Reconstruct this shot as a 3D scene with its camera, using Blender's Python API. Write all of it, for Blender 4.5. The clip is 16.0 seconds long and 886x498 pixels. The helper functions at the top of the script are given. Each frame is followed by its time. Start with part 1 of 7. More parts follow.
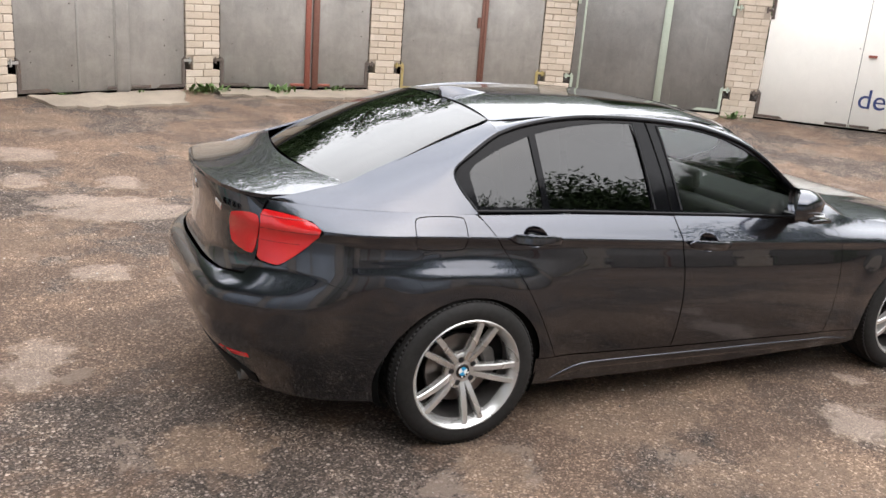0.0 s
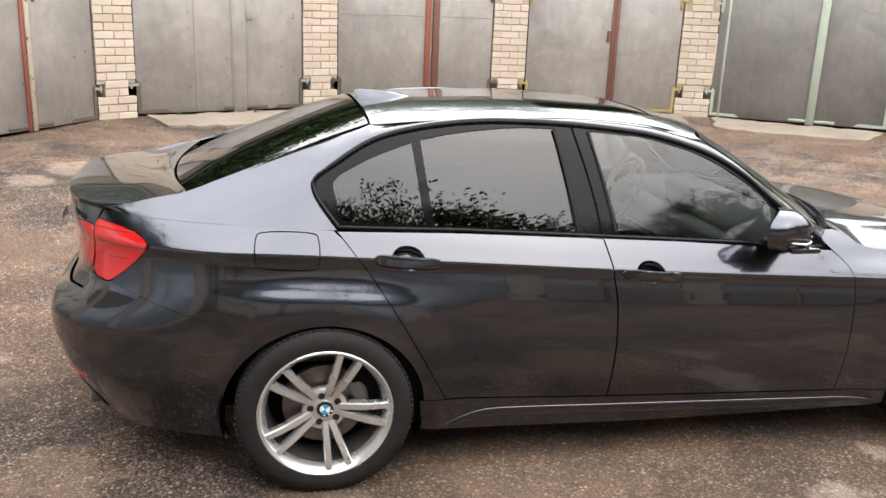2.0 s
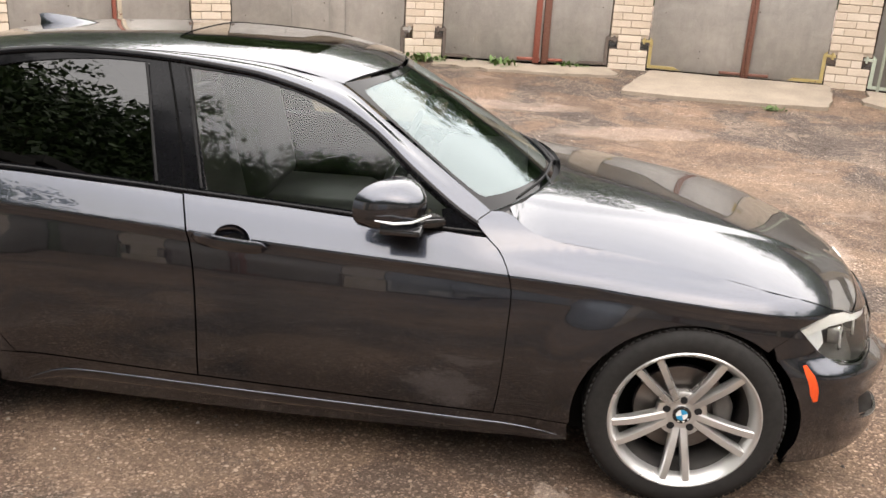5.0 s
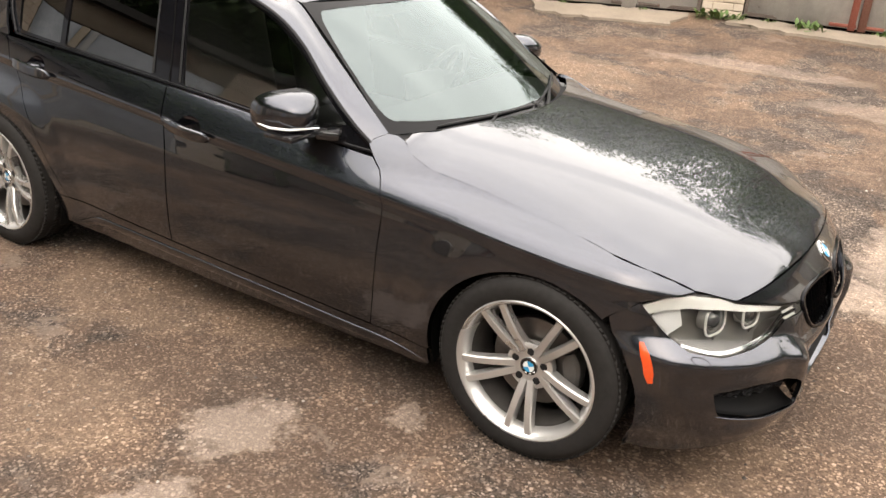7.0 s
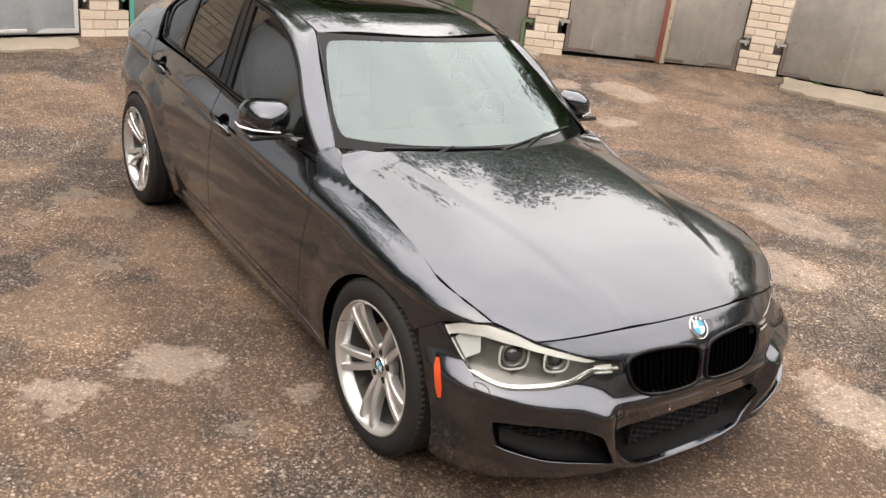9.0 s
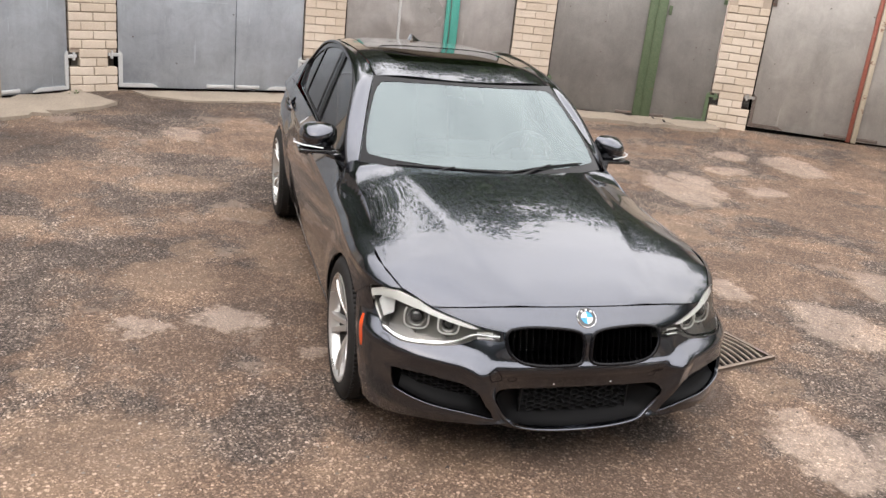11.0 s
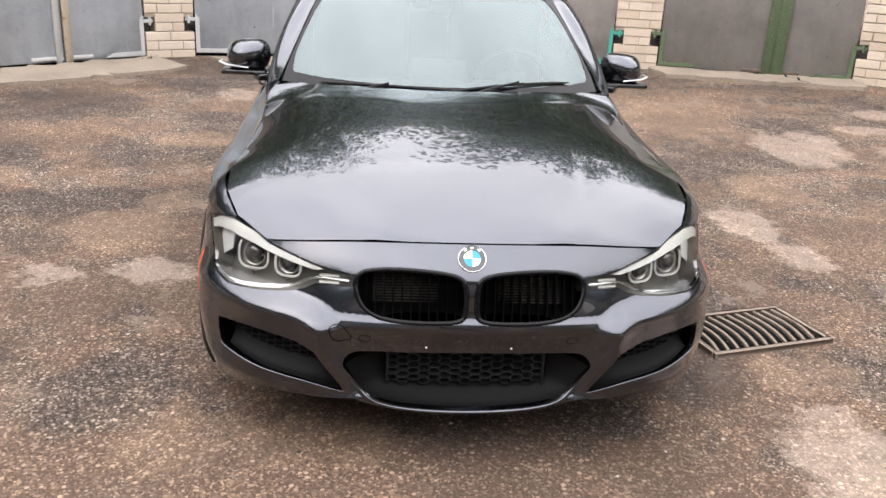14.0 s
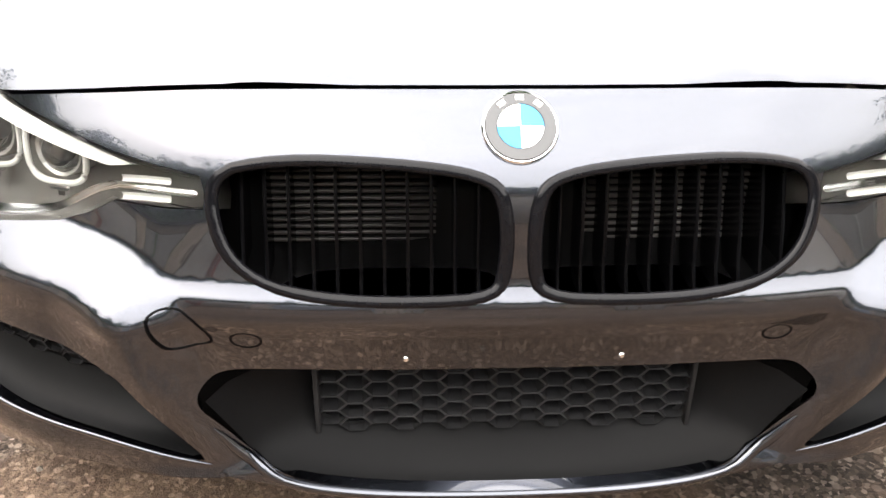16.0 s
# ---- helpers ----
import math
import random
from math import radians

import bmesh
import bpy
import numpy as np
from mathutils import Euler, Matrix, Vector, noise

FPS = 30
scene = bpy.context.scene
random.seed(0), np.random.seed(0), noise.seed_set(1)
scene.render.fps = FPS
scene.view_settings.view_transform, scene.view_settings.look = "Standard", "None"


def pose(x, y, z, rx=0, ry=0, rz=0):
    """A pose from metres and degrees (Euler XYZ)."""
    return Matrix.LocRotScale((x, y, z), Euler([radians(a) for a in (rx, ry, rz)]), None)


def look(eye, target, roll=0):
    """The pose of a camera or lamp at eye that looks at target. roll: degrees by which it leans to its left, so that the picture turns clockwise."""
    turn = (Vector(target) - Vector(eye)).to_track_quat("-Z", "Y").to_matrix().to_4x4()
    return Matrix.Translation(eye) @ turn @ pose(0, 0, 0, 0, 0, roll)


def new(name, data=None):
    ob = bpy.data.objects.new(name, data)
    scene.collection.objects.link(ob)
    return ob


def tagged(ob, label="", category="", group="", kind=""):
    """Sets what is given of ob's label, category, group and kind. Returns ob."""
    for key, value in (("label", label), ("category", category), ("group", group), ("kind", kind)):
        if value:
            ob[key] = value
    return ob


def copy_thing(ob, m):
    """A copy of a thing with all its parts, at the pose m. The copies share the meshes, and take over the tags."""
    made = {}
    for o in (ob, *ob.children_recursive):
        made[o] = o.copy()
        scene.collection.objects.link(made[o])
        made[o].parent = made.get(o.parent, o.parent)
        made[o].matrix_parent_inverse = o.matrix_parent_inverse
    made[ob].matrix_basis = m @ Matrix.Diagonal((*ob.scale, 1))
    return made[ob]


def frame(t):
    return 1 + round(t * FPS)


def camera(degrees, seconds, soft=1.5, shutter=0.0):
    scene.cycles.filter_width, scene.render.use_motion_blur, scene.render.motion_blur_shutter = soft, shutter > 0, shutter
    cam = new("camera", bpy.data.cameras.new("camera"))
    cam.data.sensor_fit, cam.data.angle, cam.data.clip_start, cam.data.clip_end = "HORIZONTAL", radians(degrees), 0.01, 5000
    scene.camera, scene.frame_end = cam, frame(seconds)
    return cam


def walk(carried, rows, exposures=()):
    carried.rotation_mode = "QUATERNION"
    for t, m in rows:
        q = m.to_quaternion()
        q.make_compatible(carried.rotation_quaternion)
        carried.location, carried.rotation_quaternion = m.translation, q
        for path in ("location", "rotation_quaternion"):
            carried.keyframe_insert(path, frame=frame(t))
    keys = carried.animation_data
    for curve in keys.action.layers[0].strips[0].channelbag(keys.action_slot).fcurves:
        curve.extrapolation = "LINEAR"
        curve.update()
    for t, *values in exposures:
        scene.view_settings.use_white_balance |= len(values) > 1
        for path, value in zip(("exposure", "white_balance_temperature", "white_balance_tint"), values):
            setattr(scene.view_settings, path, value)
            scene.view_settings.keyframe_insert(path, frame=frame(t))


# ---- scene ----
cam = camera(54.0, 16.0)
PATH = [
    (0, (-3.061, -3.852, 1.895), (-2.198, -2.141, 1.321), 4.5),
    (0.5, (-2.72, -3.886, 1.871), (-1.979, -2.119, 1.299), 4.1),
    (1, (-2.358, -3.909, 1.834), (-1.754, -2.091, 1.258), 3.5),
    (1.5, (-2.021, -3.937, 1.839), (-1.51, -2.084, 1.289), 3.1),
    (2, (-1.655, -3.844, 1.822), (-1.229, -1.968, 1.274), 2.3),
    (2.5, (-1.273, -3.76, 1.793), (-0.952, -1.876, 1.206), 2.0),
    (3, (-0.878, -3.735, 1.812), (-0.666, -1.836, 1.223), 2.0),
    (3.5, (-0.463, -3.648, 1.811), (-0.328, -1.74, 1.228), 1.9),
    (4, (-0.054, -3.606, 1.796), (-0.021, -1.695, 1.208), 2.4),
    (4.5, (0.366, -3.565, 1.787), (0.277, -1.664, 1.172), 2.8),
    (5, (0.787, -3.496, 1.785), (0.631, -1.614, 1.125), 3.1),
    (7.5, (2.753, -2.968, 1.859), (1.633, -1.523, 1.049), 4.3),
    (8, (3.071, -2.755, 1.919), (1.807, -1.427, 1.12), 4.9),
    (10.5, (4.775, -1.786, 1.979), (3.038, -1.046, 1.319), 7.6),
    (11, (5.047, -1.578, 2.011), (3.243, -1.001, 1.369), 6.1),
    (11.5, (5.229, -1.491, 2.036), (3.38, -1.039, 1.422), 5.7),
    (12, (5.434, -1.426, 2.057), (3.564, -1.049, 1.456), 4.7),
    (12.5, (5.592, -1.215, 2.019), (3.703, -0.894, 1.446), 5.1),
    (13, (5.422, -0.862, 1.894), (3.524, -0.6, 1.319), 4.3),
    (13.5, (4.984, -0.542, 1.765), (3.085, -0.313, 1.18), 3.2),
    (14, (4.502, -0.306, 1.572), (2.629, -0.135, 0.89), 2.9),
    (14.5, (4.021, -0.206, 1.446), (2.183, -0.051, 0.673), 2.9),
    (15, (3.567, -0.144, 1.348), (1.754, -0.004, 0.515), 1.8),
    (15.5, (3.194, -0.126, 1.178), (1.436, -0.014, 0.232), 1.1),
    (16, (3.014, -0.133, 0.999), (1.248, -0.035, 0.065), 0.8),
]
walk(cam, [(t, look(e, g, r)) for t, e, g, r in PATH], [(0, 1.55, 6400, 10), (1.5, 1.68, 6480, 10), (4, 1.82, 6900, 12), (5, 1.78, 6950, 12), (7.5, 1.68, 7300, 11.5), (10.5, 1.42, 6750, 12), (13, 1.48, 6480, 12), (14.5, 1.70, 6700, 13), (15.2, 1.96, 6900, 12), (16, 2.55, 6850, 10)])

# ---- light ----
world = bpy.data.worlds.new("overcast_sky")
scene.world = world
world.use_nodes = True
wn, wl = world.node_tree.nodes, world.node_tree.links
wn.clear()
w_out = wn.new("ShaderNodeOutputWorld")
w_bg = wn.new("ShaderNodeBackground")
w_bg.inputs["Strength"].default_value = 0.15
w_sky = wn.new("ShaderNodeTexSky")
w_sky.sky_type = "NISHITA"
w_sky.sun_disc = False
w_sky.sun_elevation = radians(48)
w_sky.sun_rotation = radians(150)
w_sky.air_density, w_sky.dust_density, w_sky.ozone_density = 1.0, 3.0, 1.0
w_tc = wn.new("ShaderNodeTexCoord")
w_map = wn.new("ShaderNodeMapping")
w_map.inputs["Scale"].default_value = (1.0, 1.6, 3.2)
w_noise = wn.new("ShaderNodeTexNoise")
w_noise.inputs["Scale"].default_value = 2.1
w_noise.inputs["Detail"].default_value = 6.0
w_noise.inputs["Roughness"].default_value = 0.55
w_ramp = wn.new("ShaderNodeValToRGB")
w_ramp.color_ramp.elements[0].position, w_ramp.color_ramp.elements[0].color = 0.30, (6.4, 6.4, 6.5, 1)
w_ramp.color_ramp.elements[1].position, w_ramp.color_ramp.elements[1].color = 0.72, (8.5, 8.45, 8.45, 1)
w_mix = wn.new("ShaderNodeMix")
w_mix.data_type = "RGBA"
w_mix.inputs[0].default_value = 0.86
wl.new(w_tc.outputs["Generated"], w_map.inputs["Vector"])
wl.new(w_map.outputs["Vector"], w_noise.inputs["Vector"])
wl.new(w_noise.outputs["Fac"], w_ramp.inputs["Fac"])
wl.new(w_sky.outputs["Color"], w_mix.inputs[6])
wl.new(w_ramp.outputs["Color"], w_mix.inputs[7])
# an overcast sky is brightest overhead
w_sep = wn.new("ShaderNodeSeparateXYZ")
w_grad = wn.new("ShaderNodeMapRange")
w_grad.inputs["From Min"].default_value, w_grad.inputs["From Max"].default_value = 0.1, 0.95
w_grad.inputs["To Min"].default_value, w_grad.inputs["To Max"].default_value = 0.78, 1.50
w_mul = wn.new("ShaderNodeVectorMath")
w_mul.operation = "SCALE"
wl.new(w_tc.outputs["Generated"], w_sep.inputs[0])
wl.new(w_sep.outputs["Z"], w_grad.inputs["Value"])
wl.new(w_mix.outputs[2], w_mul.inputs[0])
wl.new(w_grad.outputs["Result"], w_mul.inputs["Scale"])
wl.new(w_mul.outputs[0], w_bg.inputs["Color"])
wl.new(w_bg.outputs["Background"], w_out.inputs["Surface"])

sun_data = bpy.data.lights.new("sun", "SUN")
sun_data.energy, sun_data.angle, sun_data.color = 0.5, radians(120), (1.0, 0.95, 0.88)
sun = new("sun", sun_data)
sun.matrix_world = look((2.5, 2.5, 12), (0, 0, 0))


# ---- materials ----
def material(name):
    m = bpy.data.materials.new(name)
    m.use_nodes = True
    t = m.node_tree
    return m, t.nodes, t.links, t.nodes["Principled BSDF"]


def set_in(node, **values):
    for key, value in values.items():
        node.inputs[key.replace("_", " ")].default_value = value


def ramp(nodes, links, source, stops):
    r = nodes.new("ShaderNodeValToRGB")
    e = r.color_ramp.elements
    while len(e) < len(stops):
        e.new(0.5)
    for k, (p, c) in enumerate(stops):
        e[k].position, e[k].color = p, (*c, 1) if len(c) == 3 else c
    links.new(source, r.inputs["Fac"])
    return r.outputs["Color"]


def noise_tex(nodes, links, scale, detail=4, rough=0.5, vector=None, distortion=0.0):
    n = nodes.new("ShaderNodeTexNoise")
    set_in(n, Scale=scale, Detail=detail, Roughness=rough, Distortion=distortion)
    if vector is not None:
        links.new(vector, n.inputs["Vector"])
    return n.outputs["Fac"]


def world_coord(nodes):
    return nodes.new("ShaderNodeNewGeometry").outputs["Position"]


def mix_col(nodes, links, fac, a, b, mode="MIX"):
    m = nodes.new("ShaderNodeMix")
    m.data_type, m.blend_type = "RGBA", mode
    for slot, v in ((0, fac), (6, a), (7, b)):
        if isinstance(v, (int, float)):
            m.inputs[slot].default_value = v
        elif isinstance(v, tuple):
            m.inputs[slot].default_value = (*v, 1)
        else:
            links.new(v, m.inputs[slot])
    return m.outputs[2]


def bump(nodes, links, bsdf, height, strength=0.3, distance=0.01):
    b = nodes.new("ShaderNodeBump")
    set_in(b, Strength=strength, Distance=distance)
    links.new(height, b.inputs["Height"])
    links.new(b.outputs["Normal"], bsdf.inputs["Normal"])


def speckled(name, colour, rough, metal=0.0, grain=30.0, spread=0.18, bumpy=0.0, coat=0.0, rough_spread=0.08, big=1.6):
    """A plain surface with two scales of variation in tone and gloss."""
    m, n, l, b = material(name)
    p = world_coord(n)
    f1 = noise_tex(n, l, grain, 5, 0.6, p)
    f2 = noise_tex(n, l, big, 4, 0.55, p)
    lo = tuple(c * (1 - spread) for c in colour)
    hi = tuple(min(1, c * (1 + spread)) for c in colour)
    c1 = ramp(n, l, f1, [(0.3, lo), (0.7, hi)])
    c2 = ramp(n, l, f2, [(0.3, lo), (0.7, hi)])
    l.new(mix_col(n, l, 0.5, c1, c2), b.inputs["Base Color"])
    r = ramp(n, l, f2, [(0.3, (rough - rough_spread,) * 3), (0.7, (rough + rough_spread,) * 3)])
    l.new(r, b.inputs["Roughness"])
    set_in(b, Metallic=metal, Coat_Weight=coat, Coat_Roughness=0.03)
    if bumpy:
        bump(n, l, b, f1, bumpy, 0.004)
    return m


def make_paint():
    m, n, l, b = material("grey_metallic_paint")
    p = world_coord(n)
    flake = n.new("ShaderNodeTexVoronoi")
    set_in(flake, Scale=1400.0)
    l.new(p, flake.inputs["Vector"])
    dust = noise_tex(n, l, 2.3, 6, 0.62, p)
    c = ramp(n, l, flake.outputs["Distance"], [(0.0, (0.061, 0.067, 0.086)), (0.9, (0.033, 0.037, 0.047))])
    l.new(mix_col(n, l, ramp(n, l, dust, [(0.45, (0, 0, 0)), (0.8, (0.16, 0.16, 0.16))]), c, (0.06, 0.059, 0.058)), b.inputs["Base Color"])
    set_in(b, Metallic=1.0, Roughness=0.24, Coat_Weight=1.0, Coat_IOR=1.60)
    l.new(ramp(n, l, dust, [(0.4, (0.008,) * 3), (0.85, (0.04,) * 3)]), b.inputs["Coat Roughness"])
    return m


def make_glass(name, tint, shine, gleam=(1, 1, 1)):
    m, n, l, b = material(name)
    n.remove(b)
    out = n["Material Output"]
    tr = n.new("ShaderNodeBsdfTransparent")
    tr.inputs["Color"].default_value = (*tint, 1)
    gl = n.new("ShaderNodeBsdfGlossy")
    set_in(gl, Roughness=0.01, Color=(*gleam, 1))
    fr = n.new("ShaderNodeFresnel")
    fr.inputs["IOR"].default_value = shine
    mx = n.new("ShaderNodeMixShader")
    l.new(fr.outputs["Fac"], mx.inputs[0])
    l.new(tr.outputs["BSDF"], mx.inputs[1])
    l.new(gl.outputs["BSDF"], mx.inputs[2])
    l.new(mx.outputs["Shader"], out.inputs["Surface"])
    return m


def make_asphalt():
    m, n, l, b = material("worn_sandy_asphalt")
    p = world_coord(n)
    # aggregate: small pale and dark stones in a dull binder
    v1 = n.new("ShaderNodeTexVoronoi")
    set_in(v1, Scale=130.0)
    l.new(p, v1.inputs["Vector"])
    v2 = n.new("ShaderNodeTexVoronoi")
    set_in(v2, Scale=46.0, Randomness=1.0)
    l.new(p, v2.inputs["Vector"])
    sep = n.new("ShaderNodeSeparateColor")
    l.new(v1.outputs["Color"], sep.inputs["Color"])
    stones = ramp(n, l, sep.outputs[0], [(0.0, (0.014, 0.011, 0.009)), (0.28, (0.054, 0.044, 0.035)), (0.58, (0.120, 0.098, 0.079)), (0.84, (0.235, 0.195, 0.160)), (1.0, (0.56, 0.49, 0.415))])
    grit = noise_tex(n, l, 240, 3, 0.7, p)
    stones = mix_col(n, l, 0.25, stones, ramp(n, l, grit, [(0.35, (0.030, 0.023, 0.018)), (0.65, (0.22, 0.172, 0.133))]))
    sep2 = n.new("ShaderNodeSeparateColor")
    l.new(v2.outputs["Color"], sep2.inputs["Color"])
    near = ramp(n, l, v2.outputs["Distance"], [(0.30, (1, 1, 1)), (0.42, (0, 0, 0))])
    rare = ramp(n, l, sep2.outputs[0], [(0.68, (0, 0, 0)), (0.70, (0.85, 0.85, 0.85))])
    stones = mix_col(n, l, mix_col(n, l, 1.0, near, rare, "MULTIPLY"), stones, ramp(n, l, sep2.outputs[1], [(0.0, (0.05, 0.042, 0.036)), (0.35, (0.24, 0.20, 0.16)), (1.0, (0.66, 0.58, 0.50))]))
    mott = noise_tex(n, l, 1.15, 11, 0.74, p, 0.7)
    stones = mix_col(n, l, 1.0, stones, ramp(n, l, mott, [(0.38, (0.66, 0.66, 0.66)), (0.48, (0.97, 0.97, 0.97)), (0.60, (1.75, 1.70, 1.62))]), "MULTIPLY")
    # sand lying in the hollows, warm brown, and pale dusty patches
    s_big = noise_tex(n, l, 0.62, 6, 0.6, p, 0.4)
    s_mid = noise_tex(n, l, 2.6, 6, 0.65, p, 0.3)
    madd = n.new("ShaderNodeMath")
    madd.operation = "MULTIPLY_ADD"
    madd.inputs[1].default_value = 0.45
    l.new(s_mid, madd.inputs[0])
    l.new(s_big, madd.inputs[2])
    sand_mask = ramp(n, l, madd.outputs[0], [(0.675, (0, 0, 0)), (0.735, (0.80, 0.80, 0.80))])
    sand_col = ramp(n, l, grit, [(0.3, (0.13, 0.090, 0.062)), (0.7, (0.33, 0.235, 0.165))])
    c = mix_col(n, l, sand_mask, stones, mix_col(n, l, 0.5, sand_col, mix_col(n, l, 1.0, stones, (1.6, 1.4, 1.2), "MULTIPLY")))
    pale = noise_tex(n, l, 2.1, 9, 0.72, p, 0.5)
    pale_mask = ramp(n, l, pale, [(0.585, (0, 0, 0)), (0.625, (0.72, 0.72, 0.72))])
    c = mix_col(n, l, pale_mask, c, ramp(n, l, grit, [(0.2, (0.23, 0.18, 0.14)), (0.8, (0.44, 0.365, 0.295))]))
    # blots with a place of their own: bare cement, spilled sand, damp and oil, and painted shade under the car
    warp = n.new("ShaderNodeTexNoise")
    set_in(warp, Scale=5.0, Detail=10.0, Roughness=0.74)
    l.new(p, warp.inputs["Vector"])
    off = n.new("ShaderNodeVectorMath")
    off.operation = "MULTIPLY_ADD"
    off.inputs[1].default_value = (0.56, 0.56, 0.0)
    off.inputs[2].default_value = (-0.28, -0.28, 0.0)
    l.new(warp.outputs["Color"], off.inputs[0])
    wob = n.new("ShaderNodeVectorMath")
    wob.operation = "ADD"
    l.new(p, wob.inputs[0])
    l.new(off.outputs[0], wob.inputs[1])
    wear = noise_tex(n, l, 6.5, 9, 0.72, p, 0.6)
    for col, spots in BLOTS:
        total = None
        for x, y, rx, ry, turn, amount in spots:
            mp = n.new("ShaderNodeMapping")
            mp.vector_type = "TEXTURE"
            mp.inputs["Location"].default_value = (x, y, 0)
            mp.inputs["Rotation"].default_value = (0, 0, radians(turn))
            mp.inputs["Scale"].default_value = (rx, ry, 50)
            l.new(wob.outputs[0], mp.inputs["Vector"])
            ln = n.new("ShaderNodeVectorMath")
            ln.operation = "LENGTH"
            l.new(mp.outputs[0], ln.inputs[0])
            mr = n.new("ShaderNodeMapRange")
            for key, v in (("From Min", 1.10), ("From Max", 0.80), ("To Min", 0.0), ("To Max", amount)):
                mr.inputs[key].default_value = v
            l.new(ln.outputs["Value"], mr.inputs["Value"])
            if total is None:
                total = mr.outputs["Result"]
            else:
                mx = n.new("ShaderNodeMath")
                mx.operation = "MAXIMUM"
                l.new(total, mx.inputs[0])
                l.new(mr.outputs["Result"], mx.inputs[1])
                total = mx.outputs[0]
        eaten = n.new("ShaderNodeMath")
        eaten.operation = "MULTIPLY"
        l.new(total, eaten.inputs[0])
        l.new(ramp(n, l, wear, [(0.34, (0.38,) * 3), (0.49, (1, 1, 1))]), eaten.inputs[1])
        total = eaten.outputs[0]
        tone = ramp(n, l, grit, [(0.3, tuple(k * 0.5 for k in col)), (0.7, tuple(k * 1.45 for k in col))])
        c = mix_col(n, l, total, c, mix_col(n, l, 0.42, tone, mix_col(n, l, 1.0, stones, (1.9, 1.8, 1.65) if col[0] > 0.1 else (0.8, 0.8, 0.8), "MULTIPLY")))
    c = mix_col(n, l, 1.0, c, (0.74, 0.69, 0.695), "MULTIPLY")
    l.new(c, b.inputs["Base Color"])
    l.new(ramp(n, l, s_mid, [(0.3, (0.72,) * 3), (0.7, (0.92,) * 3)]), b.inputs["Roughness"])
    set_in(b, Specular_IOR_Level=0.3)
    hsum = n.new("ShaderNodeMath")
    hsum.operation = "MULTIPLY_ADD"
    hsum.inputs[1].default_value = -0.6
    l.new(v2.outputs["Distance"], hsum.inputs[0])
    l.new(grit, hsum.inputs[2])
    bump(n, l, b, hsum.outputs[0], 1.0, 0.013)
    return m


CEMENT, SAND, DAMP_SHADE = (0.66, 0.56, 0.46), (0.34, 0.245, 0.165), (0.075, 0.062, 0.052)
SAND_SPOTS = [(1.86, -1.97, .53, .40, 88, .85), (-.04, -1.66, .31, .36, 92, .8), (-1.07, -2.71, .23, .2, 95, .75), (1.17, -2.18, .15, .12, 89, .8), (-2.16, -1.57, .4, .28, 97, .75), (2.24, -1.78, .22, .1, 87, .7),
              (-.54, -.84, .5, .34, -17, .85), (-2.41, -.6, .23, .22, -17, .85), (-1.38, -1.12, .16, .26, -18, .85), (-.45, -1.54, .36, .14, -19, .7), (-.38, -.72, .65, .2, 3, .85), (.06, -.62, .3, .34, 54, .7),
              (2.02, -.9, .2, .22, 90, .7), (2.04, -.45, .32, .14, 90, .7), (-1.17, 2.47, .3, .4, 92, .8), (1.55, 1.42, .26, .15, 89, .8)]
SAND_FAR = [(-.96, 5.17, .45, .9, 59, .6), (-3.6, 2.3, 1.1, .5, 30, .6), (2.9, 1.9, .6, .4, 10, .6), (3.0, 3.8, .9, .7, 0, .6), (-4.1, .9, .5, .5, 0, .6), (-3.0, 6.6, .8, .4, 20, .6)]
CEMENT_SPOTS = [(.57, -1.32, .21, .17, 48, .9), (.60, -1.77, .17, .13, 60, .85), (.74, -1.80, .07, .05, 44, .7), (.99, -.91, .08, .12, 45, .7), (2.21, 1.30, .24, .32, 87, .95), (1.86, 1.37, .1, .09, 88, .8),
                (-2.35, 3.17, .25, .6, 93, .7), (.2, 2.05, .14, .23, 91, .8), (-3.9, -1.56, .18, .27, 102, .6), (-3.29, 5.16, .31, .34, 88, .7), (-.37, 1.97, .22, .36, 94, .85), (-3.06, .42, .16, .3, -14, .7),
                (-2.5, 3.5, .5, .2, -3, .75), (-3.06, 4.19, .18, .28, 2, .7), (-2.27, 4.15, .2, .24, -1, .7), (-2.97, 5.18, .22, .28, 7, .7)]
CEMENT_FAR = [(2.55, 2.15, .45, .8, -12, .9), (-2.64, 1.74, .2, .14, -10, .7), (.84, 2.5, .3, .4, 90, .7), (1.9, 5.6, .9, .3, 10, .5), (.4, 6.6, 1.2, .25, 5, .5), (-3.65, 4.63, .22, .21, 90, .7), (.35, 3.45, .5, .3, 0, .6)]
# first spot: shade under the car, painted dark; the others are damp asphalt
DAMP_SHADE_SPOTS = [(-.2, .05, 2.4, .80, 0, .7), (-3.1, -3.05, .9, .6, 103, .6), (.12, -1.96, .22, .3, 92, .5), (.46, -1.05, .3, .22, 91, .5), (-2.94, 6.47, .4, .4, 12, .6), (1.55, .9, .3, .28, 91, .6), (1.67, -2.5, .16, .27, 88, .5), (-5.1, -1.6, .5, 1.4, 0, .7), (.8, -.7, .18, .25, 53, .5)]
BLOTS = [(DAMP_SHADE, DAMP_SHADE_SPOTS), (SAND, SAND_SPOTS + SAND_FAR), (CEMENT, CEMENT_SPOTS + CEMENT_FAR)]
PAINT = make_paint()
GLASS_TINT = make_glass("dark_tinted_glass", (0.035, 0.038, 0.038), 1.66)
GLASS_REAR = make_glass("rear_window_glass", (0.030, 0.033, 0.033), 1.85)
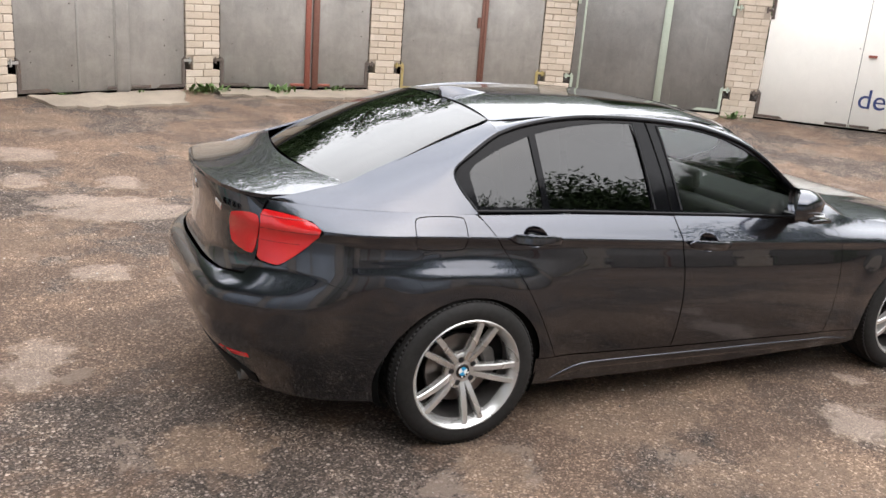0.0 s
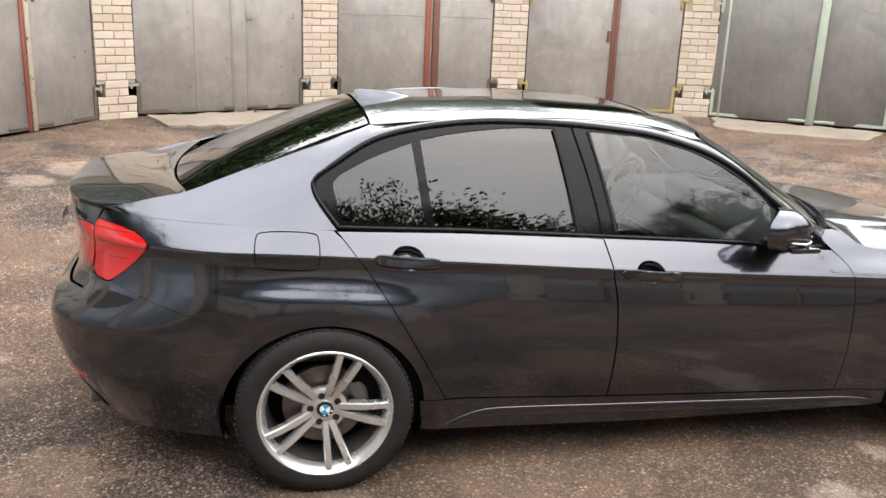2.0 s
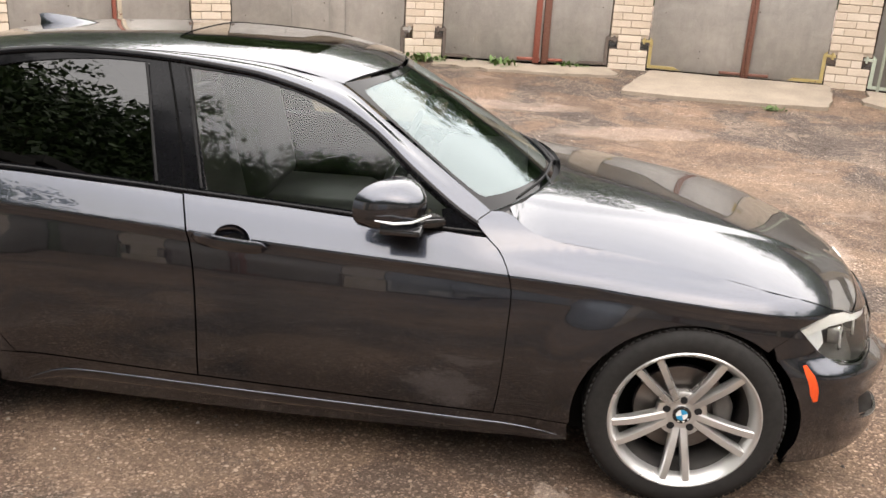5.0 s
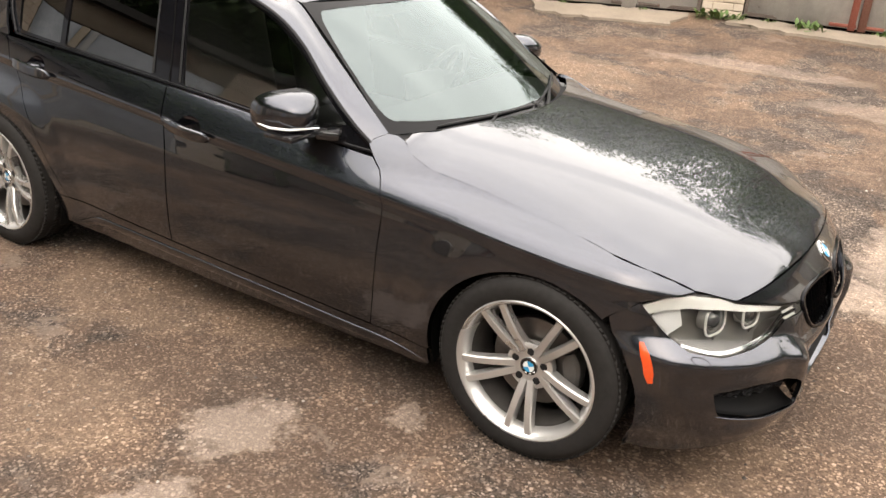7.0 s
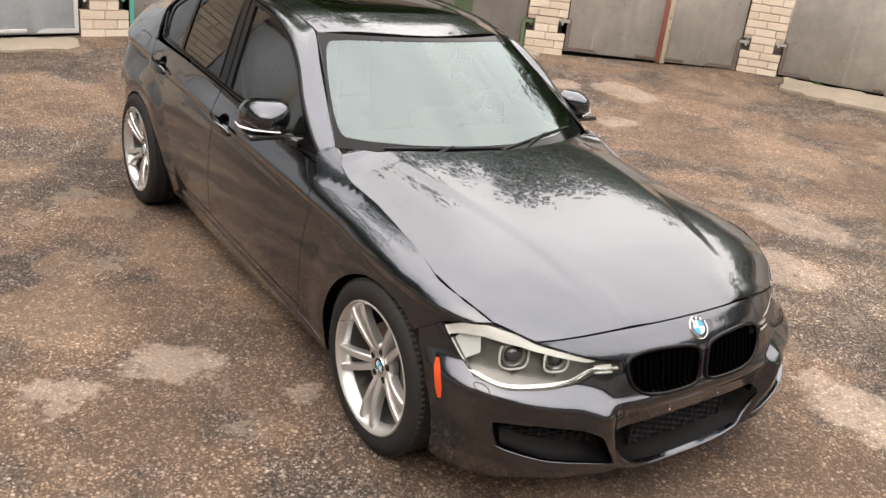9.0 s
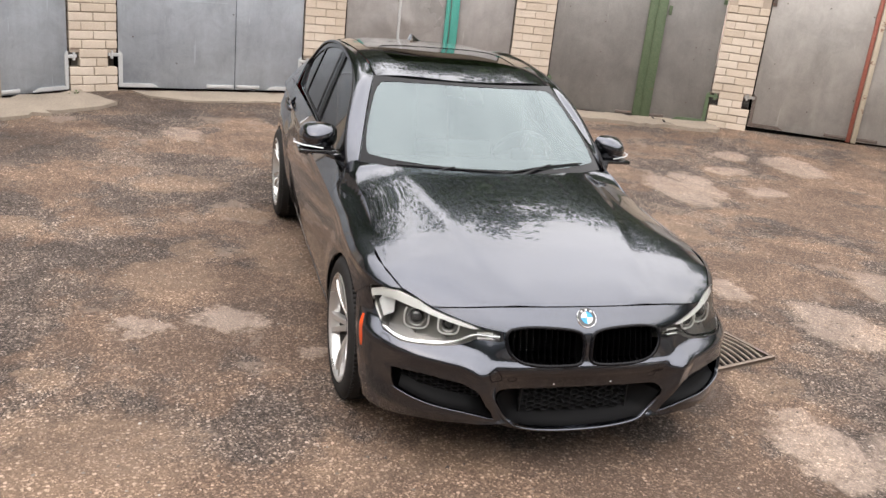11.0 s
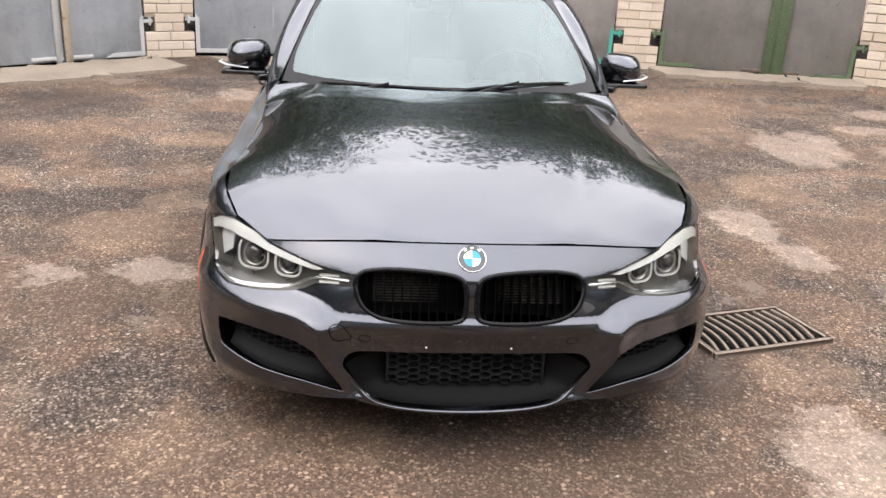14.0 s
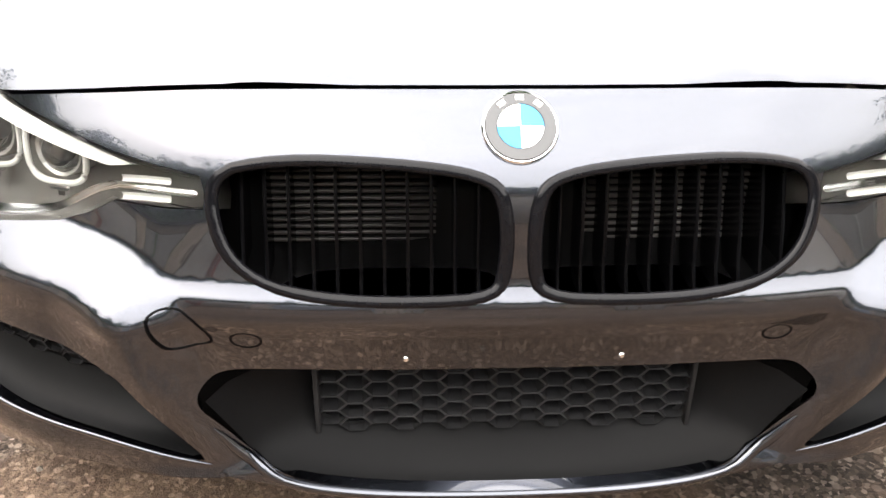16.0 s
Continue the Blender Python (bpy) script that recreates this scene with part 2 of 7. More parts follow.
GLASS_CLEAR = make_glass("clear_door_glass", (0.62, 0.66, 0.64), 1.64)
GLASS_WIND = make_glass("windscreen_glass", (0.40, 0.45, 0.44), 2.02, (0.82, 0.95, 0.97))
LENS = make_glass("headlight_lens", (0.93, 0.94, 0.92), 1.40)
ASPHALT = make_asphalt()
BLACK_TRIM = speckled("gloss_black_trim", (0.004, 0.004, 0.005), 0.06, grain=60, rough_spread=0.02)
BLACK_TRIM.node_tree.nodes["Principled BSDF"].inputs["Specular IOR Level"].default_value = 0.16
GLOSS_BLACK = speckled("gloss_black_plastic", (0.008, 0.008, 0.009), 0.12, grain=40, coat=0.6)
SATIN_GREY = speckled("satin_dark_grey_plastic", (0.0035, 0.0035, 0.0038), 0.42, grain=90, bumpy=0.03)
SATIN_GREY.node_tree.nodes["Principled BSDF"].inputs["Specular IOR Level"].default_value = 0.07
GRILLE_BLACK = speckled("grille_black", (0.0015, 0.0015, 0.0018), 0.14, grain=40, rough_spread=0.04)
GRILLE_BLACK.node_tree.nodes["Principled BSDF"].inputs["Specular IOR Level"].default_value = 0.06
MATT_BLACK = speckled("matt_black_plastic", (0.011, 0.011, 0.012), 0.62, grain=90, bumpy=0.1)
MATT_BLACK.node_tree.nodes["Principled BSDF"].inputs["Specular IOR Level"].default_value = 0.22
# near black for underbody and liners, and for shade put into hollows and gaps
VOID = speckled("liner_and_shade_black", (0.004, 0.004, 0.004), 0.9)
VOID.node_tree.nodes["Principled BSDF"].inputs["Specular IOR Level"].default_value = 0.08
RUBBER = speckled("tyre_rubber", (0.019, 0.018, 0.0175), 0.72, grain=45, spread=0.35, bumpy=0.15)
RUBBER.node_tree.nodes["Principled BSDF"].inputs["Specular IOR Level"].default_value = 0.15
ALLOY = speckled("silver_painted_alloy", (0.54, 0.535, 0.525), 0.28, metal=0.72, grain=25, spread=0.06, coat=0.5)
STEEL = speckled("brake_disc_steel", (0.17, 0.155, 0.145), 0.42, metal=0.9, grain=40)
# the rim's barrel, darkened in colour for the shade behind the spokes
BARREL = speckled("shaded_wheel_barrel", (0.060, 0.056, 0.053), 0.55, metal=0.3, grain=30, spread=0.3)
CALIPER = speckled("grey_cast_caliper", (0.10, 0.094, 0.09), 0.55, metal=0.4, grain=30)
CHROME = speckled("chrome", (0.75, 0.75, 0.76), 0.08, metal=1.0, grain=20, spread=0.03, rough_spread=0.03)
RED_LENS = speckled("red_tail_lens", (0.50, 0.010, 0.012), 0.06, grain=12, spread=0.12, coat=1.0, rough_spread=0.03)
RED_BAR = speckled("dark_red_divider", (0.24, 0.004, 0.005), 0.10, grain=12, spread=0.1, coat=1.0, rough_spread=0.03)
ORANGE = speckled("orange_reflector", (0.58, 0.062, 0.010), 0.22, grain=90, spread=0.15, coat=0.8)
WHITE_BROW = speckled("white_light_guide", (0.66, 0.66, 0.645), 0.25, grain=15, spread=0.05, coat=0.5)
LAMP_GREY = speckled("lamp_housing_grey", (0.42, 0.412, 0.40), 0.25, metal=0.55, grain=25)
BLUE = speckled("emblem_blue", (0.015, 0.24, 0.46), 0.3, grain=60, spread=0.1)
WHITE = speckled("emblem_white", (0.72, 0.72, 0.71), 0.3, grain=60, spread=0.05)
CREAM = speckled("dark_seat_leather", (0.05, 0.049, 0.047), 0.5, grain=120, bumpy=0.2)
PALE_CLOTH = speckled("pale_roof_lining", (0.55, 0.53, 0.49), 0.9, grain=120)
DASH = speckled("grey_dashboard", (0.10, 0.10, 0.10), 0.6, grain=120, bumpy=0.2)
INDICATOR = speckled("clear_indicator", (0.75, 0.76, 0.78), 0.12, grain=30, spread=0.08, coat=1.0)


# ---- building helpers ----
def link_mesh(name, verts, faces, mat, parent=None, label="", smooth=True, normals=None):
    me = bpy.data.meshes.new(name)
    me.from_pydata([tuple(v) for v in verts], [], [tuple(f) for f in faces])
    mats = mat if isinstance(mat, (list, tuple)) else [mat]
    for mm in mats:
        me.materials.append(mm)
    if smooth:
        me.polygons.foreach_set("use_smooth", [True] * len(me.polygons))
    me.update()
    if normals is not None:
        me.normals_split_custom_set_from_vertices([tuple(v) for v in normals])
    ob = new(name, me)
    if parent is not None:
        ob.parent = parent
    if label:
        tagged(ob, label)
    return ob


def part(name, bm, mat, parent, label="", smooth=True, sharp=35):
    """Links a bmesh as one mesh object under a thing or part."""
    bm.normal_update()
    for e in bm.edges:
        e.smooth = len(e.link_faces) == 2 and e.calc_face_angle(0) < radians(sharp)
    me = bpy.data.meshes.new(name)
    bm.to_mesh(me)
    bm.free()
    me.materials.append(mat)
    if smooth:
        me.polygons.foreach_set("use_smooth", [True] * len(me.polygons))
    ob = new(name, me)
    if parent is not None:
        ob.parent = parent
    if label:
        tagged(ob, label)
    return ob


def bm_box(bm, size, m, bevel=0.0, segments=2):
    made = bmesh.ops.create_cube(bm, size=1.0)["verts"]
    for v in made:
        v.co = m @ Vector((v.co.x * size[0], v.co.y * size[1], v.co.z * size[2]))
    if bevel:
        es = list({e for v in made for e in v.link_edges})
        bmesh.ops.bevel(bm, geom=es, offset=bevel, segments=segments, affect="EDGES", profile=0.5)
    return made


def bm_lathe(bm, profile, m, steps=48, close=False):
    """Turns a profile of (radius, height) about the local z axis."""
    rings = []
    for r, h in profile:
        rings.append([bm.verts.new(m @ Vector((r * math.cos(2 * math.pi * k / steps), r * math.sin(2 * math.pi * k / steps), h))) for k in range(steps)])
    pairs = list(zip(rings, rings[1:])) + ([(rings[-1], rings[0])] if close else [])
    for a, b in pairs:
        for k in range(steps):
            j = (k + 1) % steps
            bm.faces.new((a[k], a[j], b[j], b[k]))
    return rings


def bm_tube(bm, points, radius, sides=8):
    pts = [Vector(p) for p in points]
    rings = []
    for k, p in enumerate(pts):
        d = (pts[min(k + 1, len(pts) - 1)] - pts[max(k - 1, 0)]).normalized()
        up = Vector((0, 0, 1)) if abs(d.z) < 0.9 else Vector((1, 0, 0))
        a = d.cross(up).normalized()
        b = a.cross(d)
        r = radius[k] if isinstance(radius, (list, tuple)) else radius
        rings.append([bm.verts.new(p + r * (math.cos(2 * math.pi * i / sides) * a + math.sin(2 * math.pi * i / sides) * b)) for i in range(sides)])
    for a, b in zip(rings, rings[1:]):
        for i in range(sides):
            j = (i + 1) % sides
            bm.faces.new((a[i], a[j], b[j], b[i]))
    bm.faces.new(list(reversed(rings[0])))
    bm.faces.new(rings[-1])


def bm_sweep(bm, sections):
    """A closed body through a row of rings with the same number of points."""
    rings = [[bm.verts.new(p) for p in sec] for sec in sections]
    for a, b in zip(rings, rings[1:]):
        for i in range(len(a)):
            j = (i + 1) % len(a)
            bm.faces.new((a[i], a[j], b[j], b[i]))
    bm.faces.new(rings[0][::-1])
    bm.faces.new(rings[-1])
    bmesh.ops.recalc_face_normals(bm, faces=bm.faces)


def empty(name, at=(0, 0, 0)):
    ob = new(name)
    ob.location = at
    return ob


# ---- the yard ----
YARD = (1.7, 0.2)


def ground_z(x, y):
    r = math.hypot(x - YARD[0], y - YARD[1])
    return 0.0043 * max(0.0, min(r, 9.6) - 3.2) ** 2.35 + 0.012 * (noise.noise(Vector((x * 0.5, y * 0.5, 3))) if r > 3.4 else 0) * min(1, max(0, r - 3.4))


def build_ground():
    radii = [0.0] + [0.25 * 1.045 ** k * (k + 1) ** 0.45 for k in range(70)]
    radii = [r for r in radii if r < 14] + [16, 20, 28, 45, 80, 160, 400, 1500]
    steps = 120
    verts, faces = [(YARD[0], YARD[1], 0)], []
    for r in radii[1:]:
        for k in range(steps):
            a = 2 * math.pi * k / steps
            x, y = YARD[0] + r * math.cos(a), YARD[1] + r * math.sin(a)
            verts.append((x, y, ground_z(x, y)))
    for k in range(steps):
        faces.append((0, 1 + k, 1 + (k + 1) % steps))
    for i in range(len(radii) - 2):
        o, q = 1 + i * steps, 1 + (i + 1) * steps
        for k in range(steps):
            j = (k + 1) % steps
            faces.append((o + k, q + k, q + j, o + j))
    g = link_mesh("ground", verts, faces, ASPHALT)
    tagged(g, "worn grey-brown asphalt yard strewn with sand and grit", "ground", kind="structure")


build_ground()


# ---- the car ----
SPLINES = {}


def sp(xs, pts):
    """A smooth curve through pts without overshoot."""
    key = tuple(pts)
    if key not in SPLINES:
        p = sorted(pts)
        X = np.array([a for a, b in p], float)
        Y = np.array([b for a, b in p], float)
        h = np.diff(X)
        d = np.diff(Y) / h
        m = np.zeros_like(Y)
        for i in range(1, len(X) - 1):
            if d[i - 1] * d[i] > 0:
                w1, w2 = 2 * h[i] + h[i - 1], h[i] + 2 * h[i - 1]
                m[i] = (w1 + w2) / (w1 / d[i - 1] + w2 / d[i])
        m[0], m[-1] = d[0], d[-1]
        SPLINES[key] = X, Y, h, m
    X, Y, h, m = SPLINES[key]
    x = np.minimum(np.maximum(xs, X[0]), X[-1])
    k = np.minimum(np.maximum(np.searchsorted(X, x) - 1, 0), len(X) - 2)
    t = (x - X[k]) / h[k]
    u = 1 - t
    return (1 + 2 * t) * u * u * Y[k] + t * u * u * h[k] * m[k] + t * t * (3 - 2 * t) * Y[k + 1] - t * t * u * h[k] * m[k + 1]


def smooth01(t):
    t = np.clip(t, 0, 1)
    return t * t * (3 - 2 * t)


CREASE = [(-2.45, .955), (-2.0, .944), (-.97, .888), (0, .822), (.79, .775), (1.4, .735), (2.2, .66)]
HALF = [(-2.5, .80), (-1.9, .815), (-1.5, .825), (-.9, .842), (0, .850), (.8, .850), (1.4, .852), (2.2, .852)]
PROF_D = [(-.82, -.078), (-.62, -.024), (-.52, .001), (-.40, .018), (-.30, .023), (-.22, .0205), (-.14, .013), (-.07, .002), (-.022, -.006), (0, 0), (.012, -.005), (.03, -.015), (.07, -.038), (.11, -.064), (.16, -.11), (.20, -.18)]
PROF_R = [(-.82, -.078), (-.62, -.022), (-.52, .004), (-.40, .024), (-.30, .032), (-.22, .031), (-.165, .0245), (-.115, .0085), (-.075, -.003), (-.03, -.008), (0, 0), (.012, -.005), (.03, -.015), (.07, -.038), (.11, -.064), (.16, -.11), (.20, -.18)]
PROF_T = PROF_R[:11] + [(.012, -.007), (.03, -.021), (.06, -.047), (.09, -.077), (.12, -.110), (.20, -.20)]
PROF_F = [(-.82, -.075), (-.62, -.03), (-.52, -.008), (-.40, .013), (-.25, .020), (-.14, .014), (-.07, .005), (-.022, -.002), (0, 0), (.02, -.009), (.04, -.025), (.06, -.060), (.075, -.098), (.10, -.120), (.13, -.142), (.19, -.21)]
X0, XR0, WRAP = 1.60, -1.72, 0.9
NOSE = [(.08, 2.06), (.14, 2.12), (.20, 2.168), (.235, 2.176), (.26, 2.165), (.32, 2.158), (.39, 2.168), (.44, 2.181), (.472, 2.193), (.488, 2.190), (.51, 2.176), (.58, 2.164), (.615, 2.154), (.63, 2.146), (.65, 2.132), (.67, 2.1145), (.70, 2.087), (.74, 2.03), (.80, 1.90)]
NOSE_OUT = [(.08, 2.06), (.14, 2.12), (.20, 2.158), (.26, 2.160), (.32, 2.144), (.44, 2.148), (.52, 2.154), (.58, 2.160), (.615, 2.154), (.63, 2.146), (.65, 2.132), (.67, 2.1145), (.70, 2.087), (.74, 2.03), (.80, 1.90)]
TAIL = [(.18, -2.24), (.26, -2.30), (.36, -2.365), (.46, -2.42), (.55, -2.445), (.62, -2.447), (.66, -2.440), (.69, -2.422), (.71, -2.396), (.725, -2.368), (.80, -2.352), (.90, -2.355), (1.0, -2.372), (1.06, -2.375), (1.12, -2.36)]


def curve_pts(pts, n=40):
    """A smooth open line through points (any dimension)."""
    P = np.array(pts, float)
    t = np.r_[0, np.cumsum(np.linalg.norm(np.diff(P, axis=0), axis=1))]
    T = np.linspace(0, t[-1], n)
    m = np.zeros_like(P)
    for i in range(len(P)):
        a, b = max(i - 1, 0), min(i + 1, len(P) - 1)
        m[i] = (P[b] - P[a]) / (t[b] - t[a])
    k = np.clip(np.searchsorted(t, T) - 1, 0, len(P) - 2)
    h = (t[k + 1] - t[k])[:, None]
    u = ((T - t[k]) / (t[k + 1] - t[k]))[:, None]
    return (1 + 2 * u) * (1 - u) ** 2 * P[k] + u * (1 - u) ** 2 * h * m[k] + u * u * (3 - 2 * u) * P[k + 1] + u * u * (u - 1) * h * m[k + 1]

TAIL_OUT = [(.18, -2.24), (.26, -2.30), (.36, -2.365), (.46, -2.415), (.55, -2.432), (.62, -2.430), (.69, -2.412), (.74, -2.390), (.80, -2.370), (.90, -2.360), (1.0, -2.372), (1.06, -2.375), (1.12, -2.36)]


def crease(x):
    return sp(x, CREASE)


def wside(x, z):
    d = z - crease(x)
    k = smooth01((x - .6) / .5)
    # flared wheel arches
    front, rear = np.hypot(x - 1.405, z - .322), np.hypot(x + 1.405, z - .322)
    flare = .014 * smooth01((.56 - front) / .16) * smooth01((1.66 - x) / .2) + .017 * smooth01((.57 - rear) / .17) * smooth01((x + 1.95) / .3)
    q = smooth01((-.75 - x) / .55)
    tail_end = smooth01((-1.45 - x) / .40)
    return sp(x, HALF) + (1 - k - q) * sp(d, PROF_D) + k * sp(d, PROF_F) + q * ((1 - tail_end) * sp(d, PROF_R) + tail_end * sp(d, PROF_T)) + flare


def fang(c):
    """How far the bumper's ledge climbs, from the middle outward."""
    return smooth01((c - .51) / .26)


def power_f(z):
    return 2.2 + .9 * smooth01((.62 - z) / .14) + 1.4 * smooth01((.46 - z) / .2)


RIDGE = [(.315, .12), (.340, .21), (.362, .285), (.384, .345), (.410, .402), (.434, .452), (.460, .479), (.50, .490), (.56, .497), (.64, .502), (.74, .513), (.90, .525)]
RIDGE_FINE = []


def soft_max(t, e):
    return .5 * (np.sqrt(t * t + e * e) + t)


def power_r(z):
    return 2.7 + 1.7 * smooth01((.80 - z) / .16)


def corner_swell(y, z):
    """The bumper's corners stand proud of its middle, edged by a ridge that runs down to the lip."""
    if not RIDGE_FINE:
        RIDGE_FINE.append(np.array([tuple(v) for v in curve_pts(RIDGE, 50)]))
    R = RIDGE_FINE[0]
    y, z = np.broadcast_arrays(np.asarray(y, float), np.asarray(z, float))
    best = np.full(y.shape, 9.0)
    for a, b in zip(R, R[1:]):
        d = b - a
        t = np.clip(((y - a[0]) * d[0] + (z - a[1]) * d[1]) / (d @ d), 0, 1)
        best = np.minimum(best, np.hypot(y - a[0] - t * d[0], z - a[1] - t * d[1]))
    best = np.where(z > np.interp(y, R[:, 0], R[:, 1]), best, -best)
    wide = .034 + .022 * smooth01((z - .36) / .10)
    u = soft_max(best / wide, .16)
    low = smooth01((z - .15) / .27)
    return .060 * low * soft_max(1 - u, .10) * (best < 2.5 * wide)


def skin(s, z):
    """The body's side, wrapped round nose and tail: s runs along the car, z is the height."""
    s, z = np.asarray(s, float), np.asarray(z, float)
    tf = np.clip((s - X0) / WRAP, 0, 1) * math.pi / 2
    tr = np.clip((XR0 - s) / WRAP, 0, 1) * math.pi / 2
    # the bumper's ledge climbs towards the corners
    bell = smooth01((z - .30) / .10) * smooth01((.62 - z) / .08)
    cf, cr = np.maximum(np.cos(tf), 1e-6), np.maximum(np.cos(tr), 1e-6)
    zn = z - .010 * bell * fang(cf)
    x = np.clip(s, XR0, X0) + (sp(zn, NOSE) + smooth01((cf - .46) / .14) * (sp(zn, NOSE_OUT) - sp(zn, NOSE)) - X0) * np.sqrt(np.maximum(0, 1 - cf ** power_f(z))) + (sp(z, TAIL) + smooth01((cr - .58) / .2) * (sp(z, TAIL_OUT) - sp(z, TAIL)) - XR0) * np.sqrt(np.maximum(0, 1 - cr ** power_r(z)))
    w = wside(x, z) * cf * cr
    swell = corner_swell(w, z) * smooth01(tf / .45)
    return np.stack([x + swell * np.sin(tf), w + swell * cf * .6, z], -1)


def s_x(x, z):
    """s of a place given by its x."""
    if x > X0:
        return X0 + WRAP * 2 / math.pi * math.acos((1 - min(1, (x - X0) / (float(sp(z, NOSE)) - X0)) ** 2) ** (1 / float(power_f(z))))
    if x < XR0:
        return XR0 - WRAP * 2 / math.pi * math.acos((1 - min(1, (x - XR0) / (float(sp(z, TAIL)) - XR0)) ** 2) ** (1 / float(power_r(z))))
    return x


S_Y = {}


def s_y(y, z, rear=False):
    """s of a place on nose or tail given by its distance from the middle."""
    key = (round(abs(y), 5), round(z, 5), rear)
    if key not in S_Y:
        S_Y[key] = s_of_y(y, z, rear)
    return S_Y[key]


def s_of_y(y, z, rear):
    x = 1.9 if not rear else -2.2
    for _ in range(7):
        w = float(wside(x, z))
        c = min(1, abs(y) / w)
        th = math.acos(c)
        bow = math.sqrt(1 - c ** (float(power_f(z)) if not rear else float(power_r(z))))
        x = X0 + (float(sp(z, NOSE)) - X0) * bow if not rear else XR0 + (float(sp(z, TAIL)) - XR0) * bow
    return X0 + WRAP * th * 2 / math.pi if not rear else XR0 - WRAP * th * 2 / math.pi


def px(*pts):
    return [(s_x(x, z), z) for x, z in pts]


def py(*pts):
    return [(s_y(y, z), z) for y, z in pts]


def pr(*pts):
    return [(s_y(y, z, True), z) for y, z in pts]


def glasshouse(x, z):
    q = np.asarray(z, float) - .95
    x = np.asarray(x, float)
    y = .775 - .36 * q - .13 * q * q - .35 * np.maximum(0, x - .35) ** 2 - .10 * np.maximum(0, -1.0 - x) ** 2
    return np.stack([x + 0 * y, y, np.asarray(z, float) + 0 * y], -1)


HOOD_C = [(.7, .985), (.95, .968), (1.13, .948), (1.416, .907), (1.73, .840), (1.9, .788), (2.0, .751), (2.0772, .7140), (2.12, .680)]
TOPLINE = [(.785, .945), (.82, .918), (.93, .878), (1.13, .853), (1.416, .813), (1.60, .783), (1.73, .757), (1.80, .737), (1.862, .710)]
TOP_Y = [(x, float(skin(s_x(x, z), z)[1])) for x, z in TOPLINE]
HOOD_P = 3.8
HOOD_E = [(.7, .04)] + [(x, (float(sp(x, HOOD_C)) - z - .004) / (y / .74) ** HOOD_P) for (x, z), (_, y) in zip(TOPLINE, TOP_Y)] + [(x, (float(sp(x, HOOD_C)) - .006 - z) / (y / .74) ** HOOD_P) for x, y, z in ((1.967, .614, .669), (2.0158, .5, .685), (2.053, .33, .701), (2.069, .2, .7055))]


EDGE_Y = np.linspace(0, .616, 29)
NOSE_EDGE = [(float(y), float(sp(y, [(0, .707), (.1, .7065), (.2, .705), (.33, .700), (.5, .684), (.616, .668)]))) for y in EDGE_Y]
EDGE_X = np.array([float(skin(s_y(y, z), z)[0]) for y, z in NOSE_EDGE])
HOOD_FRONT = [(float(x) - .0018, y) for x, (y, z) in zip(EDGE_X, NOSE_EDGE)]


def hood_top(x, y):
    """The hood, its front edge flush with the nose."""
    p = hood_raw(x, y)
    front = np.interp(np.abs(p[..., 1]), EDGE_Y, EDGE_X)
    fix = np.interp(np.abs(p[..., 1]), EDGE_Y, [z - float(hood_raw(a, b)[2]) for a, (b, z) in zip(EDGE_X, NOSE_EDGE)])
    p[..., 2] += fix * smooth01(1 - (front - p[..., 0]) / .22)
    return p


def hood_raw(x, y):
    x, y = np.asarray(x, float), np.asarray(y, float)
    a = np.abs(y)
    ridge = .335 + .20 * np.clip((2.05 - x) / 1.1, 0, 1)
    dome = .0055 * smooth01((ridge + .030 - a) / .066) * smooth01((2.06 - x) / .45)
    z = sp(x, HOOD_C) - sp(x, HOOD_E) * (a / .74) ** HOOD_P + dome - .006
    return np.stack([x, y, z], -1)


ROOF_C = [(-1.30, 1.378), (-1.207, 1.393), (-.9, 1.416), (-.5, 1.427), (-.1, 1.414), (.15, 1.374), (.31, 1.326)]
ROOF_K = [(-1.3, .036), (-1.207, .035), (-.42, .030), (.165, .052), (.3, .06)]


def roof_top(x, y):
    x, y = np.asarray(x, float), np.asarray(y, float)
    return np.stack([x, y, sp(x, ROOF_C) - (sp(x, ROOF_K) + .006) * (np.abs(y) / .53) ** 3.5], -1)


def screen(q, y):
    """Windscreen: q is the x on the middle line."""
    q, y = np.asarray(q, float), np.asarray(y, float)
    z = sp(q, [(.30, 1.328), (.45, 1.247), (.62, 1.148), (.80, 1.037), (.94, .945)])
    return np.stack([q - .48 * y * y, y, z - .004 * (np.abs(y) / .6) ** 2], -1)


def rear_screen(q, y):
    q, y = np.asarray(q, float), np.asarray(y, float)
    z = sp(q, [(-2.0, 1.090), (-1.85, 1.160), (-1.6, 1.262), (-1.4, 1.334), (-1.207, 1.392)])
    bow = .085 * np.clip((-1.207 - q) / .75, 0, 1)
    return np.stack([q + bow * (y / .6) ** 2, y, z - (.032 - .022 * np.clip((-1.207 - q) / .75, 0, 1)) * (np.abs(y) / .53) ** 2.4], -1)


TRUNK_C = [(-2.40, 1.064), (-2.375, 1.074), (-2.33, 1.0755), (-2.26, 1.077), (-2.15, 1.082), (-2.0, 1.099), (-1.85, 1.122)]


def trunk_top(x, y):
    x, y = np.asarray(x, float), np.asarray(y, float)
    return np.stack([x, y, sp(x, TRUNK_C) - .020 * (np.abs(y) / .6) ** 3 + .022 * (np.abs(y) / .6) ** 2 * smooth01((x + 2.1) / .2)], -1)


